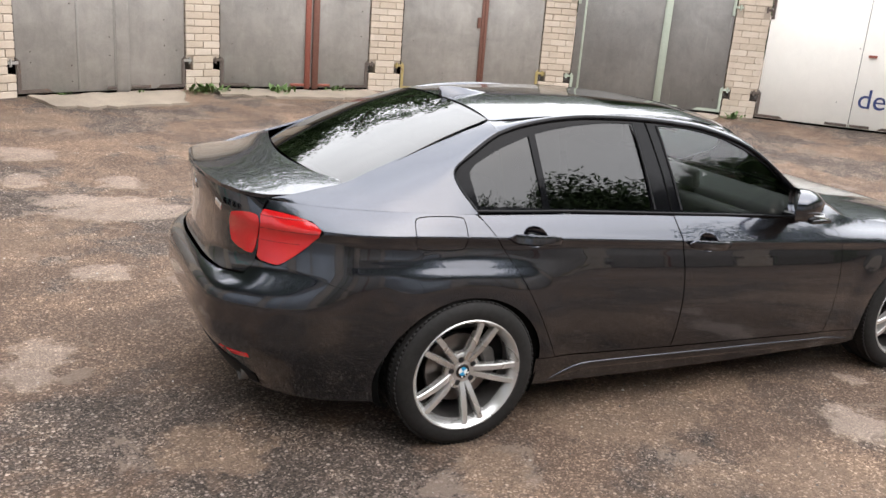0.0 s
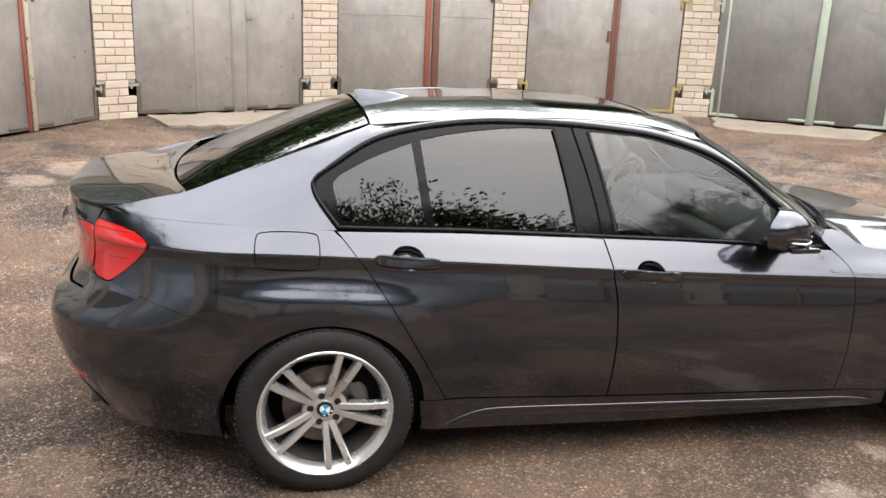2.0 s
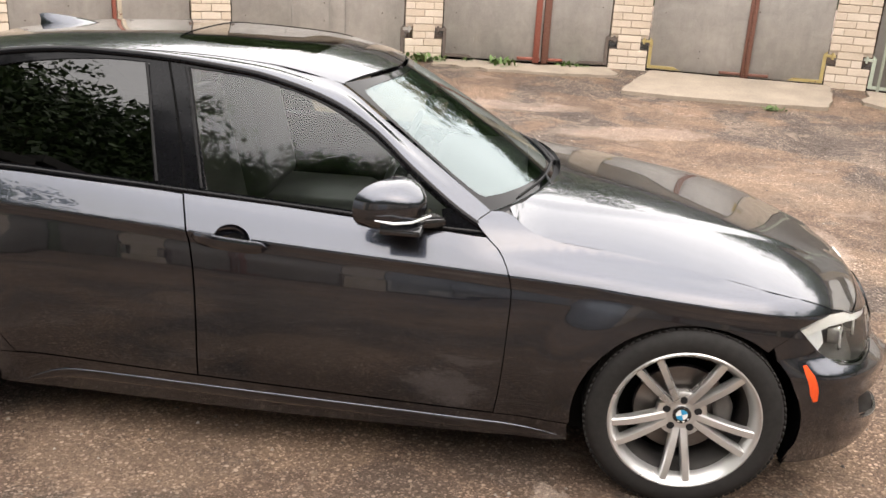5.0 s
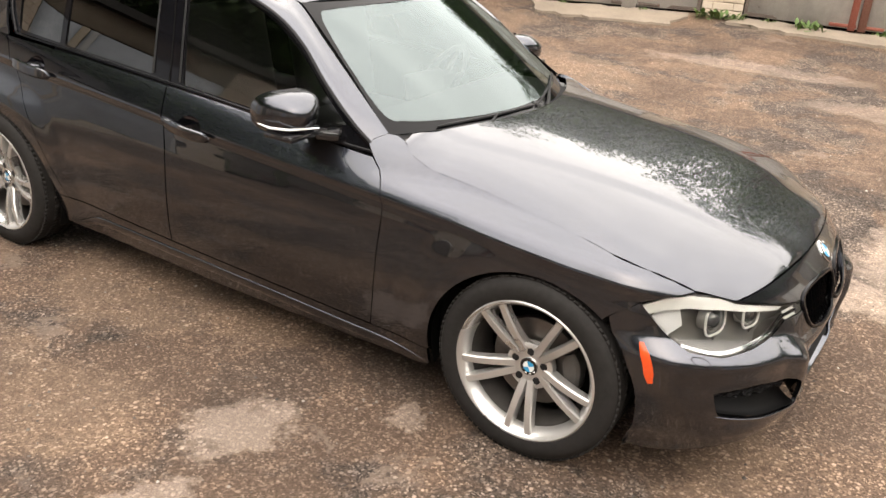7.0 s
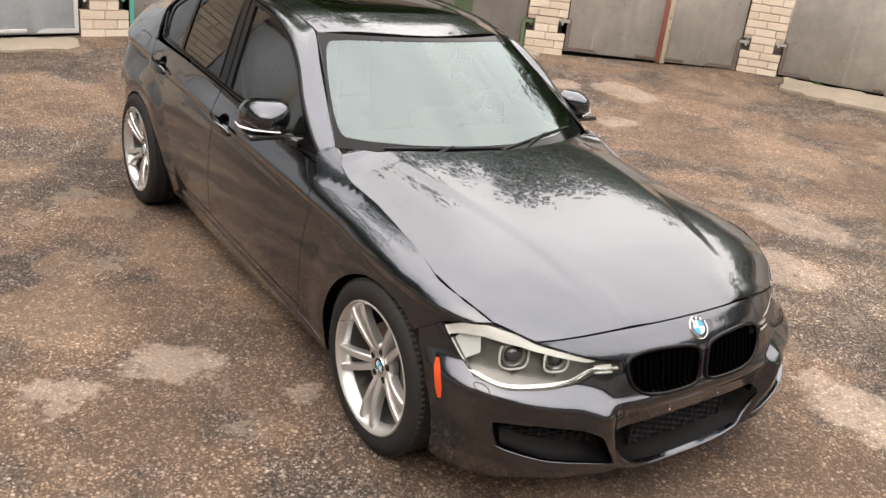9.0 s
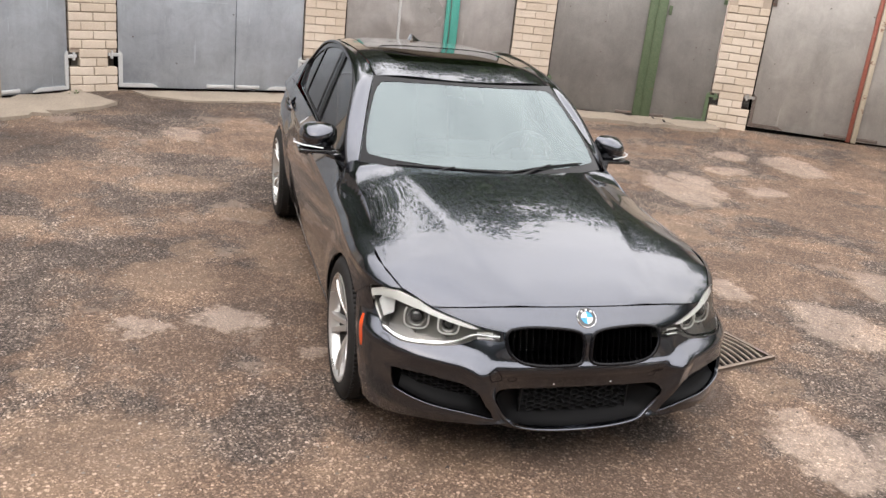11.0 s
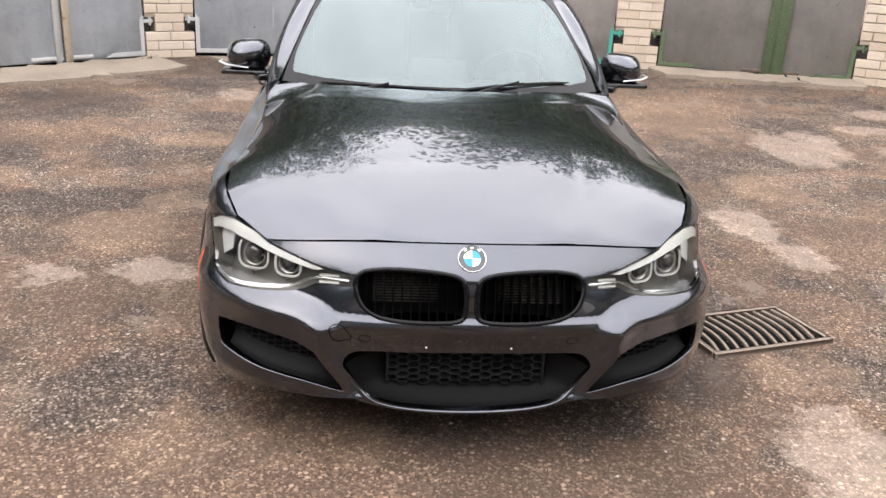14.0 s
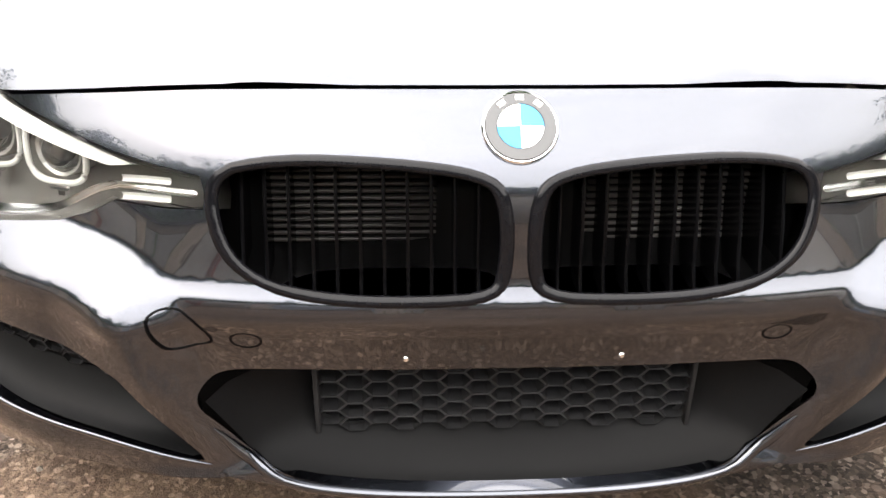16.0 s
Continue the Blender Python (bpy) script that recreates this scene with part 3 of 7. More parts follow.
def dense(loop, step, closed=True):
    out = []
    n = len(loop)
    for k in range(n if closed else n - 1):
        a, b = loop[k], loop[(k + 1) % n]
        m = max(1, int(math.hypot(b[0] - a[0], b[1] - a[1]) / step + .5))
        out += [(a[0] + (b[0] - a[0]) * i / m, a[1] + (b[1] - a[1]) * i / m) for i in range(m)]
    if not closed:
        out.append(loop[-1])
    return out


def rounded(loop, times=2, closed=True):
    """Rounds a loop's corners by cutting them."""
    for _ in range(times):
        out = []
        n = len(loop)
        for k in range(n if closed else n - 1):
            a, b = loop[k], loop[(k + 1) % n]
            out += [(.75 * a[0] + .25 * b[0], .75 * a[1] + .25 * b[1]), (.25 * a[0] + .75 * b[0], .25 * a[1] + .75 * b[1])]
        if not closed:
            out = [loop[0]] + out + [loop[-1]]
        loop = out
    return loop


def line2(pts, n=24):
    return [tuple(v) for v in curve_pts(pts, n)]


def inside(p, loop):
    x, y = p[..., 0], p[..., 1]
    res = np.zeros(x.shape, bool)
    n = len(loop)
    for k in range(n):
        (x1, y1), (x2, y2) = loop[k], loop[(k + 1) % n]
        if y1 == y2:
            continue
        res ^= ((y1 > y) != (y2 > y)) & (x < (x2 - x1) * (y - y1) / (y2 - y1) + x1)
    return res


def shrink(loop, d):
    """Moves a loop inward by d, for the gap between two panels."""
    P = np.array(loop, float)
    area = .5 * np.sum(P[:, 0] * np.roll(P[:, 1], -1) - np.roll(P[:, 0], -1) * P[:, 1])
    t = np.roll(P, -1, 0) - np.roll(P, 1, 0)
    t /= np.maximum(np.linalg.norm(t, axis=1)[:, None], 1e-9)
    nrm = np.stack([-t[:, 1], t[:, 0]], 1) * (1 if area > 0 else -1)
    return [tuple(v) for v in P + nrm * d]


from mathutils.geometry import delaunay_2d_cdt


def panel(name, fn, outer, mat, parent, side=1, holes=(), step=.022, depth=.014, gap=.003, label="", lift=0.0, guides=None):
    """A piece of a curved surface fn(a, b), cut along the loop outer, with its edges folded inward."""
    loops = [shrink(dense(outer, step * .55), gap)] + [dense(h, step * .55) for h in holes]
    verts, edges = [], []
    for lp in loops:
        o = len(verts)
        verts += lp
        edges += [(o + k, o + (k + 1) % len(lp)) for k in range(len(lp))]
    P = np.array(loops[0])
    lo, hi = P.min(0), P.max(0)
    A, B = np.meshgrid(np.arange(lo[0], hi[0], step), np.arange(lo[1], hi[1], step), indexing="ij")
    B = B + (np.arange(A.shape[0]) % 2)[:, None] * step * .5
    C = np.stack([A, B], -1).reshape(-1, 2)
    ok = inside(C, loops[0])
    for h in loops[1:]:
        ok &= ~inside(C, h)
    C = C[ok]
    if guides is not None:
        near = np.min([np.abs(C[:, 1] - np.interp(C[:, 0], g[:, 0], g[:, 1])) for g in guides], axis=0)
        C = C[near > step * .45]
        for g in guides:
            g = g[inside(g, loops[0])]
            for h in loops[1:]:
                g = g[~inside(g, h)]
            C = np.concatenate([C, g])
    if len(C):
        E = np.array(verts)
        keep = np.ones(len(C), bool)
        for i in range(0, len(C), 400):
            d = np.linalg.norm(C[i:i + 400, None] - E[None], axis=2).min(1)
            keep[i:i + 400] = d > step * (.42 if guides is None else .22)
        verts += [tuple(v) for v in C[keep]]
    v2, _, f2, *_ = delaunay_2d_cdt([Vector(v) for v in verts], edges, [], 0, 1e-7)
    V = np.array([tuple(v) for v in v2])
    e = 1e-4
    p = fn(V[:, 0], V[:, 1])
    n = np.cross(fn(V[:, 0] + e, V[:, 1]) - fn(V[:, 0] - e, V[:, 1]), fn(V[:, 0], V[:, 1] + e) - fn(V[:, 0], V[:, 1] - e))
    n /= np.maximum(np.linalg.norm(n, axis=1)[:, None], 1e-12)
    mids = V[np.array([tuple(f) for f in f2])].mean(1)
    held = inside(mids, loops[0])
    for h in loops[1:]:
        held &= ~inside(mids, h)
    tri = [tuple(f) for f, w in zip(f2, held) if w]
    # which way round: away from the car's middle
    mid = np.array([0, 0, .6])
    if np.sum(n * (p - mid)) < 0:
        n = -n
    T = np.array(tri)
    turned = np.einsum("ij,ij->i", np.cross(p[T[:, 1]] - p[T[:, 0]], p[T[:, 2]] - p[T[:, 0]]), n[T].sum(1)) < 0
    tri = [f[::-1] if w else f for f, w in zip(tri, turned)]
    p = p + n * lift
    if side < 0:
        p[:, 1] *= -1
        n[:, 1] *= -1
        tri = [f[::-1] for f in tri]
    verts3, norms, faces = list(p), list(n), list(tri)
    if depth:
        count = {}
        for f in tri:
            for i in range(len(f)):
                a, b = f[i], f[(i + 1) % len(f)]
                count[(a, b)] = count.get((a, b), 0) + 1
        rim = [(a, b) for (a, b) in count if (b, a) not in count]
        copy = {}
        for a, b in rim:
            fn_ = np.cross(p[b] - p[a], n[a])
            ln = np.linalg.norm(fn_)
            fn_ = fn_ / ln if ln > 1e-12 else n[a]
            for v in (a, b):
                if v not in copy:
                    copy[v] = [len(verts3), len(verts3) + 1]
                    verts3 += [p[v], p[v] - n[v] * depth]
                    norms += [fn_, fn_]
                else:
                    for q in copy[v]:
                        m_ = norms[q] + fn_
                        norms[q] = m_ / max(np.linalg.norm(m_), 1e-9)
            faces.append((copy[b][0], copy[a][0], copy[a][1], copy[b][1]))
    return link_mesh(name, verts3, faces, mat, parent, label, normals=norms)


def crease_guides():
    """Lines beside the crease, along which the side panels get finer."""
    s = np.arange(-2.5, 2.3, .009)
    x = skin(s, .75 + 0 * s)[:, 0]
    return [np.stack([s, crease(x) + d], 1) for d in [-.26 + .012 * k for k in range(19)] + [-.034, -.022, -.011, 0, .010, .022, .034, .046, .060, .075]]


CREASES = crease_guides()


def soft(loop, cut=.035, times=2):
    """A loop with its corners rounded off only near the corners."""
    out = []
    n = len(loop)
    for k in range(n):
        p, a, b = loop[k], loop[k - 1], loop[(k + 1) % n]
        for q in (a, b):
            d = math.hypot(q[0] - p[0], q[1] - p[1])
            t = min(.45, cut / max(d, 1e-6))
            out.append((p[0] + (q[0] - p[0]) * t, p[1] + (q[1] - p[1]) * t))
    return rounded(out, times)


def mirror_parts(build):
    for side in (-1, 1):
        build(side)


car = empty("car")
tagged(car, "dark grey metallic four-door saloon car parked on the asphalt", "car")

# feature lines, as x and z on the side
SILL = [(-1.06, .345), (-.30, .315), (.77, .280), (1.03, .272)]
BELT = [(-1.36, 1.004), (-.9, .990), (-.333, .959), (.263, .925), (.704, .888)]
GAP_F = [(.771, .279), (.785, .40), (.796, .60), (.797, .745), (.762, .835), (.704, .888)]
GAP_B = [(-.272, .315), (-.262, .529), (-.268, .707), (-.29, .84), (-.320, .956)]
GAP_R = [(-.94, .340), (-1.106, .640), (-1.223, .824), (-1.30, .930), (-1.36, 1.004)]


def zl(pts, x):
    return float(np.interp(x, [a for a, b in pts], [b for a, b in pts]))


def arch(cx, a0, a1, n=28, rx=.378, rz=.350, cz=.322):
    out = []
    for k in range(n + 1):
        a = radians(a0 + (a1 - a0) * k / n)
        out.append((cx + rx * math.cos(a), cz + rz * math.sin(a)))
    return out


belt_line = lambda a, b: [(x, zl(BELT, x)) for x in np.linspace(a, b, 16)]
sill_line = lambda a, b: [(x, zl(SILL, x)) for x in np.linspace(a, b, 10)]
FRONT_DOOR = line2(GAP_B)[:-1] + belt_line(-.320, .704)[:-1] + line2(GAP_F)[::-1][:-1] + sill_line(.771, -.272)[:-1]
REAR_DOOR = line2(GAP_R)[:-1] + belt_line(-1.36, -.320)[:-1] + line2(GAP_B)[::-1][:-1] + sill_line(-.272, -.94)[:-1]
ARCH_F = arch(1.405, 187, 47)
FENDER = line2(GAP_F)[:-1] + [(.684, .908), (.664, .928), (.688, .943), (.712, .956), (.750, .955)] + \
    px(*line2([(.785, .945), (.82, .918), (.93, .878), (1.13, .853), (1.416, .813), (1.60, .783), (1.73, .757)], 16)) + \
    px((1.80, .735), (1.862, .708), (1.80, .695), (1.735, .673), (1.70, .645), (1.655, .615)) + px(*ARCH_F[::-1][1:]) + [(1.027, .272)] + sill_line(1.02, .771)[:-1]
BUMPER_GAP_F = px((1.655, .615), (1.70, .645), (1.735, .673))
HEADLIGHT = px((1.735, .673), (1.80, .695), (1.862, .706)) + py((.66, .690), (.616, .668), (.562, .655), (.463, .631), (.405, .622), (.356, .616), (.352, .600), (.353, .584), (.40, .582), (.458, .582), (.495, .562), (.530, .550), (.62, .537), (.713, .530), (.775, .545), (.800, .582))
KIDNEY = [(.350, .624), (.265, .644), (.14, .644), (.040, .634), (.010, .610), (.008, .526), (.022, .493), (.119, .489), (.224, .492), (.299, .506), (.343, .548)]
INTAKE_HALF = [(0, .390), (.13, .390), (.30, .392), (.352, .386), (.376, .358), (.346, .305), (.318, .262), (.268, .230), (.18, .207), (.07, .195), (0, .193)]
INTAKE = INTAKE_HALF[:-1] + [(-y, z) for y, z in INTAKE_HALF[:0:-1]]
FOG = [(.738, .424), (.62, .432), (.50, .420), (.440, .398), (.405, .335), (.362, .264), (.45, .287), (.56, .302), (.62, .312), (.732, .342)]
MID = X0 + WRAP


def nose(s, z):
    s = np.asarray(s, float)
    far = s > MID
    p = skin(np.where(far, 2 * MID - s, s), z)
    p[..., 1] *= np.where(far, -1, 1)
    return p


REAR_MID = XR0 - WRAP


def tail(s, z):
    s = np.asarray(s, float)
    far = s < REAR_MID
    p = skin(np.where(far, 2 * REAR_MID - s, s), z)
    p[..., 1] *= np.where(far, -1, 1)
    return p


def pn(*pts):
    return [(s_y(y, z) if y >= 0 else 2 * MID - s_y(y, z), z) for y, z in pts]


def flip_s(pts, mid):
    return [(2 * mid - s, z) for s, z in reversed(pts)]


# front bumper with its openings
b_half = py(*NOSE_EDGE[1:]) + py((.562, .655), (.463, .631), (.405, .622), (.356, .616), (.352, .600), (.353, .584), (.40, .582), (.458, .582), (.495, .562), (.530, .550), (.62, .537), (.713, .530), (.775, .545), (.800, .582)) + \
    BUMPER_GAP_F[::-1] + px(*arch(1.405, 45, -24)) + px((1.80, .178), (1.90, .188)) + py((.75, .206), (.70, .224), (.64, .234), (.56, .236), (.46, .238), (.40, .240), (.345, .242), (.305, .219), (.23, .197), (.115, .178))
bumper_loop = [(MID, .707)] + b_half + [(MID, .170)] + flip_s(b_half, MID)
hole_k1 = rounded(pn(*KIDNEY), 2)
hole_k2 = rounded(pn(*[(-y, z) for y, z in KIDNEY]), 2)
hole_in = rounded(pn(*INTAKE), 3)
hole_f1 = dense(soft(pn(*FOG), .008), .02)
hole_f2 = dense(soft(pn(*[(-y, z) for y, z in FOG]), .008), .02)
ledge_s = np.arange(1.5, 2 * MID - 1.5, .010)
ledge_c = np.cos(np.clip((np.where(ledge_s > MID, 2 * MID - ledge_s, ledge_s) - X0) / WRAP, 0, 1) * math.pi / 2)
LEDGE = [np.stack([ledge_s, .472 + d + .010 * fang(ledge_c)], 1) for d in (-.045, -.032, -.020, -.010, 0, .008, .016, .024, .034, .05)]
front_bumper = panel("front_bumper", nose, bumper_loop, PAINT, car, holes=[hole_k1, hole_k2, hole_in, hole_f1, hole_f2], step=.0085, depth=.014, gap=.0014, guides=LEDGE)
front_bumper["label"] = "painted front bumper with three dark openings"


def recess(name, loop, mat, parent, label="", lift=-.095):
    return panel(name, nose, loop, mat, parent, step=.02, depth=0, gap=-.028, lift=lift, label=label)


# near-black sheets close the openings in place of the shade within
recess("intake_shade", hole_in, VOID, front_bumper)
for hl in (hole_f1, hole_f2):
    panel("fog_shade", nose, hl, VOID, front_bumper, step=.02, depth=0, gap=-.05, lift=-.062)
for hl in (hole_k1, hole_k2):
    recess("grille_backing", hl, SATIN_GREY, front_bumper, lift=-.09)


def strip_along(name, fn, loop, mat, parent, width, lift, inset=0.0, closed=True, label="", taper=0.0):
    """A raised, rounded strip that follows a line on a surface."""
    L = np.array(loop, float)
    nxt, prv = (np.roll(L, -1, 0), np.roll(L, 1, 0)) if closed else (np.r_[L[1:], L[-1:]], np.r_[L[:1], L[:-1]])
    t = nxt - prv
    t /= np.maximum(np.linalg.norm(t, axis=1)[:, None], 1e-9)
    q = np.stack([-t[:, 1], t[:, 0]], 1)
    e = 1e-4
    rows = []
    u = np.linspace(0, 1, len(L))
    fade = (np.clip(np.minimum(u, 1 - u) / taper, 0.02, 1) ** .6)[:, None] if taper else 1.0
    for off, h in ((-.5, -.004), (-.5, .5), (-.32, .9), (0, 1.0), (.32, .9), (.5, .5), (.5, -.004)):
        c = L + q * (off * width * fade + inset)
        p = fn(c[:, 0], c[:, 1])
        n = np.cross(fn(c[:, 0] + e, c[:, 1]) - fn(c[:, 0] - e, c[:, 1]), fn(c[:, 0], c[:, 1] + e) - fn(c[:, 0], c[:, 1] - e))
        n /= np.maximum(np.linalg.norm(n, axis=1)[:, None], 1e-12)
        if np.sum(n * (p - np.array([0, 0, .6]))) < 0:
            n = -n
        rows.append(p + n * (lift * h) * (fade if h > 0 else 1.0))
    m = len(L)
    verts = np.concatenate(rows)
    faces = []
    for r in range(6):
        for k in range(m if closed else m - 1):
            j = (k + 1) % m
            faces.append((r * m + k, r * m + j, (r + 1) * m + j, (r + 1) * m + k))
    return link_mesh(name, verts, faces, mat, parent, label)


# twin grille: frame, upright slats, radiator fins behind
for side, hl in ((1, hole_k1), (-1, hole_k2)):
    ring_area = sum(a[0] * b[1] - b[0] * a[1] for a, b in zip(hl, hl[1:] + hl[:1]))
    strip_along("grille_frame", nose, dense(hl, .012), BLACK_TRIM, front_bumper, .011, .007, inset=math.copysign(.0045, ring_area), label="gloss black grille surround")
    own = rounded(py(*KIDNEY), 2)
    ys = [.045 + .0265 * k for k in range(11)]
    for y in ys:
        zs = [z for z in np.linspace(.48, .65, 60) if inside(np.array([[s_y(y, z), z]]), own)[0]]
        if len(zs) < 6:
            continue
        bm = bmesh.new()
        zz = np.linspace(zs[0] - .004, zs[-1] + .004, 7)
        sections = []
        for z in zz:
            p = skin(s_y(y, z), z)
            x = float(p[0])
            sections.append([(x - .022, y - .0020), (x - .016, y - .0020), (x - .0145, y), (x - .016, y + .0020), (x - .022, y + .0020), (x - .07, y + .0015), (x - .07, y - .0015)])
        rings = [[bm.verts.new((a, side * b, z)) for a, b in sec] for sec, z in zip(sections, zz)]
        for r1, r2 in zip(rings, rings[1:]):
            for k in range(7):
                j = (k + 1) % 7
                bm.faces.new((r1[k], r1[j], r2[j], r2[k]))
        part("grille_slat", bm, GRILLE_BLACK, front_bumper)
    bm = bmesh.new()
    for k in range(12):
        bm_box(bm, (.006, .20, .0035), Matrix.Translation((2.078, side * .19, .52 + k * .009)))
    tagged(part("radiator", bm, CALIPER, front_bumper), "finned radiator core behind the grille", kind="stuff")

# honeycomb in the middle intake: flat-topped cells with thin walls
def honeycomb(bm, cells, half_w, half_h, wall, deep):
    for at, lean in cells:
        ring = []
        for rad, dx in ((1.0, -deep), (1.0, 0), (wall, .001), (wall - .06, -deep)):
            ring.append([bm.verts.new(at + Vector((dx + lean * rad * half_w * math.cos(radians(60 * k)), rad * half_w * math.cos(radians(60 * k)), rad * half_h * math.sin(radians(60 * k)) / .866))) for k in range(6)])
        for a, b in zip(ring, ring[1:]):
            for k in range(6):
                bm.faces.new((a[k], a[(k + 1) % 6], b[(k + 1) % 6], b[k]))


bm = bmesh.new()
hx, hz = .0322, .0225
cells = []
for col in range(-7, 8):
    for row in range(6):
        cy, cz = col * hx, .268 + row * hz + (hz / 2 if col % 2 else 0)
        if cz > .382:
            continue
        cells.append((Vector((float(skin(s_y(abs(cy), .32), .32)[0]) - .042, cy, cz)), 0.0))
honeycomb(bm, cells, .0215, .01125, .90, .03)
bm_box(bm, (.02, .006, .120), Matrix.Translation((2.112, .242, .318)), .002)
bm_box(bm, (.02, .006, .120), Matrix.Translation((2.112, -.242, .318)), .002)
tagged(part("honeycomb", bm, MATT_BLACK, front_bumper, sharp=25), "black honeycomb plastic mesh", kind="stuff")


def shelf(name, outer, inner, mat, side, back, label="", rows=7):
    """The sloping floor of an opening, from its lower edge in to the mesh."""
    n = 40
    O, I = curve_pts(outer, n), curve_pts(inner, n)
    V, F = [], []
    for r in range(rows):
        u = r / (rows - 1)
        for a, b in zip(O, I):
            y, z = a[0] + (b[0] - a[0]) * u, a[1] + (b[1] - a[1]) * u ** 1.3
            p = skin(s_y(abs(y), a[1]), a[1])
            V.append((float(p[0]) - .004 - back * u ** .8, y, z))
    for r in range(rows - 1):
        for k in range(n - 1):
            q = (r * n + k, r * n + k + 1, (r + 1) * n + k + 1, (r + 1) * n + k)
            F.append(q)
    V = [(x, side * y, z) for x, y, z in V]
    a, b, c = (np.array(V[i]) for i in F[len(F) // 2][:3])
    if np.cross(b - a, c - a)[2] < 0:
        F = [f[::-1] for f in F]
    return link_mesh(name, V, F, mat, front_bumper, label)


half_o = [(.368, .350), (.343, .303), (.308, .252), (.23, .217), (.12, .199), (0, .192)]
half_i = [(.244, .378), (.240, .318), (.232, .272), (.19, .260), (.10, .257), (0, .256)]
shelf("intake_shelf", half_o + [(-y, z) for y, z in half_o[-2::-1]], half_i + [(-y, z) for y, z in half_i[-2::-1]], SATIN_GREY, 1, .070, "satin dark grey floor of the middle intake")
for side in (1, -1):
    shelf("fog_shelf", [(.363, .263), (.45, .286), (.54, .299), (.62, .311), (.732, .341)], [(.425, .338), (.48, .344), (.55, .350), (.62, .358), (.715, .378)], SATIN_GREY, side, .055, "satin dark grey blade floor")
for side in (1, -1):
    bm = bmesh.new()
    bm_box(bm, (.05, .085, .012), Matrix.Translation((2.075, side * .295, .300)) @ Euler((0, 0, -side * .35)).to_matrix().to_4x4(), .003)
    bm_box(bm, (.04, .008, .10), Matrix.Translation((2.075, side * .285, .315)), .002)
    part("air_duct", bm, MATT_BLACK, front_bumper)
    bm = bmesh.new()
    cells = []
    for col in range(11):
        for row in range(4):
            y = .445 + col * .0255
            z = .350 + row * .017 + (.0085 if col % 2 else 0) + (y - .452) * .10
            p = skin(s_y(y, z), z)
            cells.append((Vector((float(p[0]) - .050, side * y, z)), -side * (.30 + (y - .45) * 1.5)))
    honeycomb(bm, cells, .0168, .0085, .88, .02)
    tagged(part("side_mesh", bm, MATT_BLACK, front_bumper, sharp=25), "black honeycomb plastic mesh", kind="stuff")
    # painted blade under the side opening
    blade = [(.362, .261), (.45, .284), (.55, .2985), (.62, .3095), (.738, .342)]
    ln = line2(pn(*[(side * y, z) for y, z in blade]), 24)
    strip_along("blade", nose, ln, PAINT, front_bumper, .0065, .005, closed=False, taper=.12)
    # washer cover, tow-eye cover line, parking sensor, plate screw
    strip_along("washer_cover", nose, dense(rounded(pn(*[(side * y, z) for y, z in ((.778, .535), (.750, .531), (.742, .510), (.770, .512))]), 1), .008), GRILLE_BLACK, front_bumper, .0022, .0003)
    sc = pn((side * .312, .436))[0]
    circle = [(sc[0] + .0125 * math.cos(a), sc[1] + .0115 * math.sin(a)) for a in np.linspace(0, 2 * math.pi, 25)[:-1]]
    strip_along("parking_sensor", nose, circle, GRILLE_BLACK, front_bumper, .0022, .0004)
    c = skin(s_y(.128, .408), .408)
    bm = bmesh.new()
    bm_lathe(bm, [(.0, .002), (.0028, .002), (.0042, .0)], Matrix.Translation((float(c[0]), side * .128, .408)) @ Euler((0, radians(90), 0)).to_matrix().to_4x4(), 10)
    part("screw", bm, CHROME, front_bumper)
strip_along("tow_cover", nose, dense(soft(pn((-.414, .482), (-.378, .483), (-.345, .428), (-.394, .428)), .008), .006), GRILLE_BLACK, front_bumper, .0024, .0014)
# lip under the middle intake
lip_half = [(.356, .312), (.330, .268), (.292, .234), (.23, .209), (.12, .190)]
lip_line = line2(pn(*lip_half, (0, .183), *[(-y, z) for y, z in lip_half[::-1]]), 50)
strip_along("lip", nose, lip_line, PAINT, front_bumper, .011, .008, closed=False, taper=.10)


# ---- hood, roof, glass ----
hood_half = [HOOD_FRONT[-1], (1.923, .657)] + [(x, y - .0005) for x, y in reversed(TOP_Y)] + [(.770, .640)]
rear_edge = [(.957 - .455 * y * y, y) for y in np.linspace(.60, 0, 14)]
hood_right = [(x, y) for x, y in HOOD_FRONT] + hood_half[1:] + rear_edge
hood_loop = hood_right + [(x, -y) for x, y in reversed(hood_right[1:-1])]
hood = panel("hood", hood_top, hood_loop, PAINT, car, step=.015, depth=.02, gap=.0014, label="dark grey hood reflecting trees and cloud")

roof_front = [(.298 - .48 * y * y, y) for y in np.linspace(-.525, .525, 15)]
roof_loop = roof_front + [(x, .525 + .012 * math.sin(math.pi * (x - .16) / -1.37)) for x in np.linspace(.12, -1.18, 16)] + [(-1.207, y) for y in np.linspace(.515, -.515, 9)] + \
    [(x, -.525 - .012 * math.sin(math.pi * (x - .16) / -1.37)) for x in np.linspace(-1.18, .12, 16)]
sun_loop = soft([(.045, .40), (.045, -.40), (-.50, -.40), (-.50, .40)], .06)
roof = panel("roof", roof_top, roof_loop, PAINT, car, holes=[dense(sun_loop, .02)], step=.03, depth=.012, gap=.003)
panel("sunroof", roof_top, sun_loop, GLASS_TINT, roof, step=.04, depth=.01, gap=.004, lift=-.003, label="dark tinted glass sunroof")
panel("sunroof_tray", roof_top, sun_loop, VOID, roof, step=.06, depth=0, gap=-.01, lift=-.03)

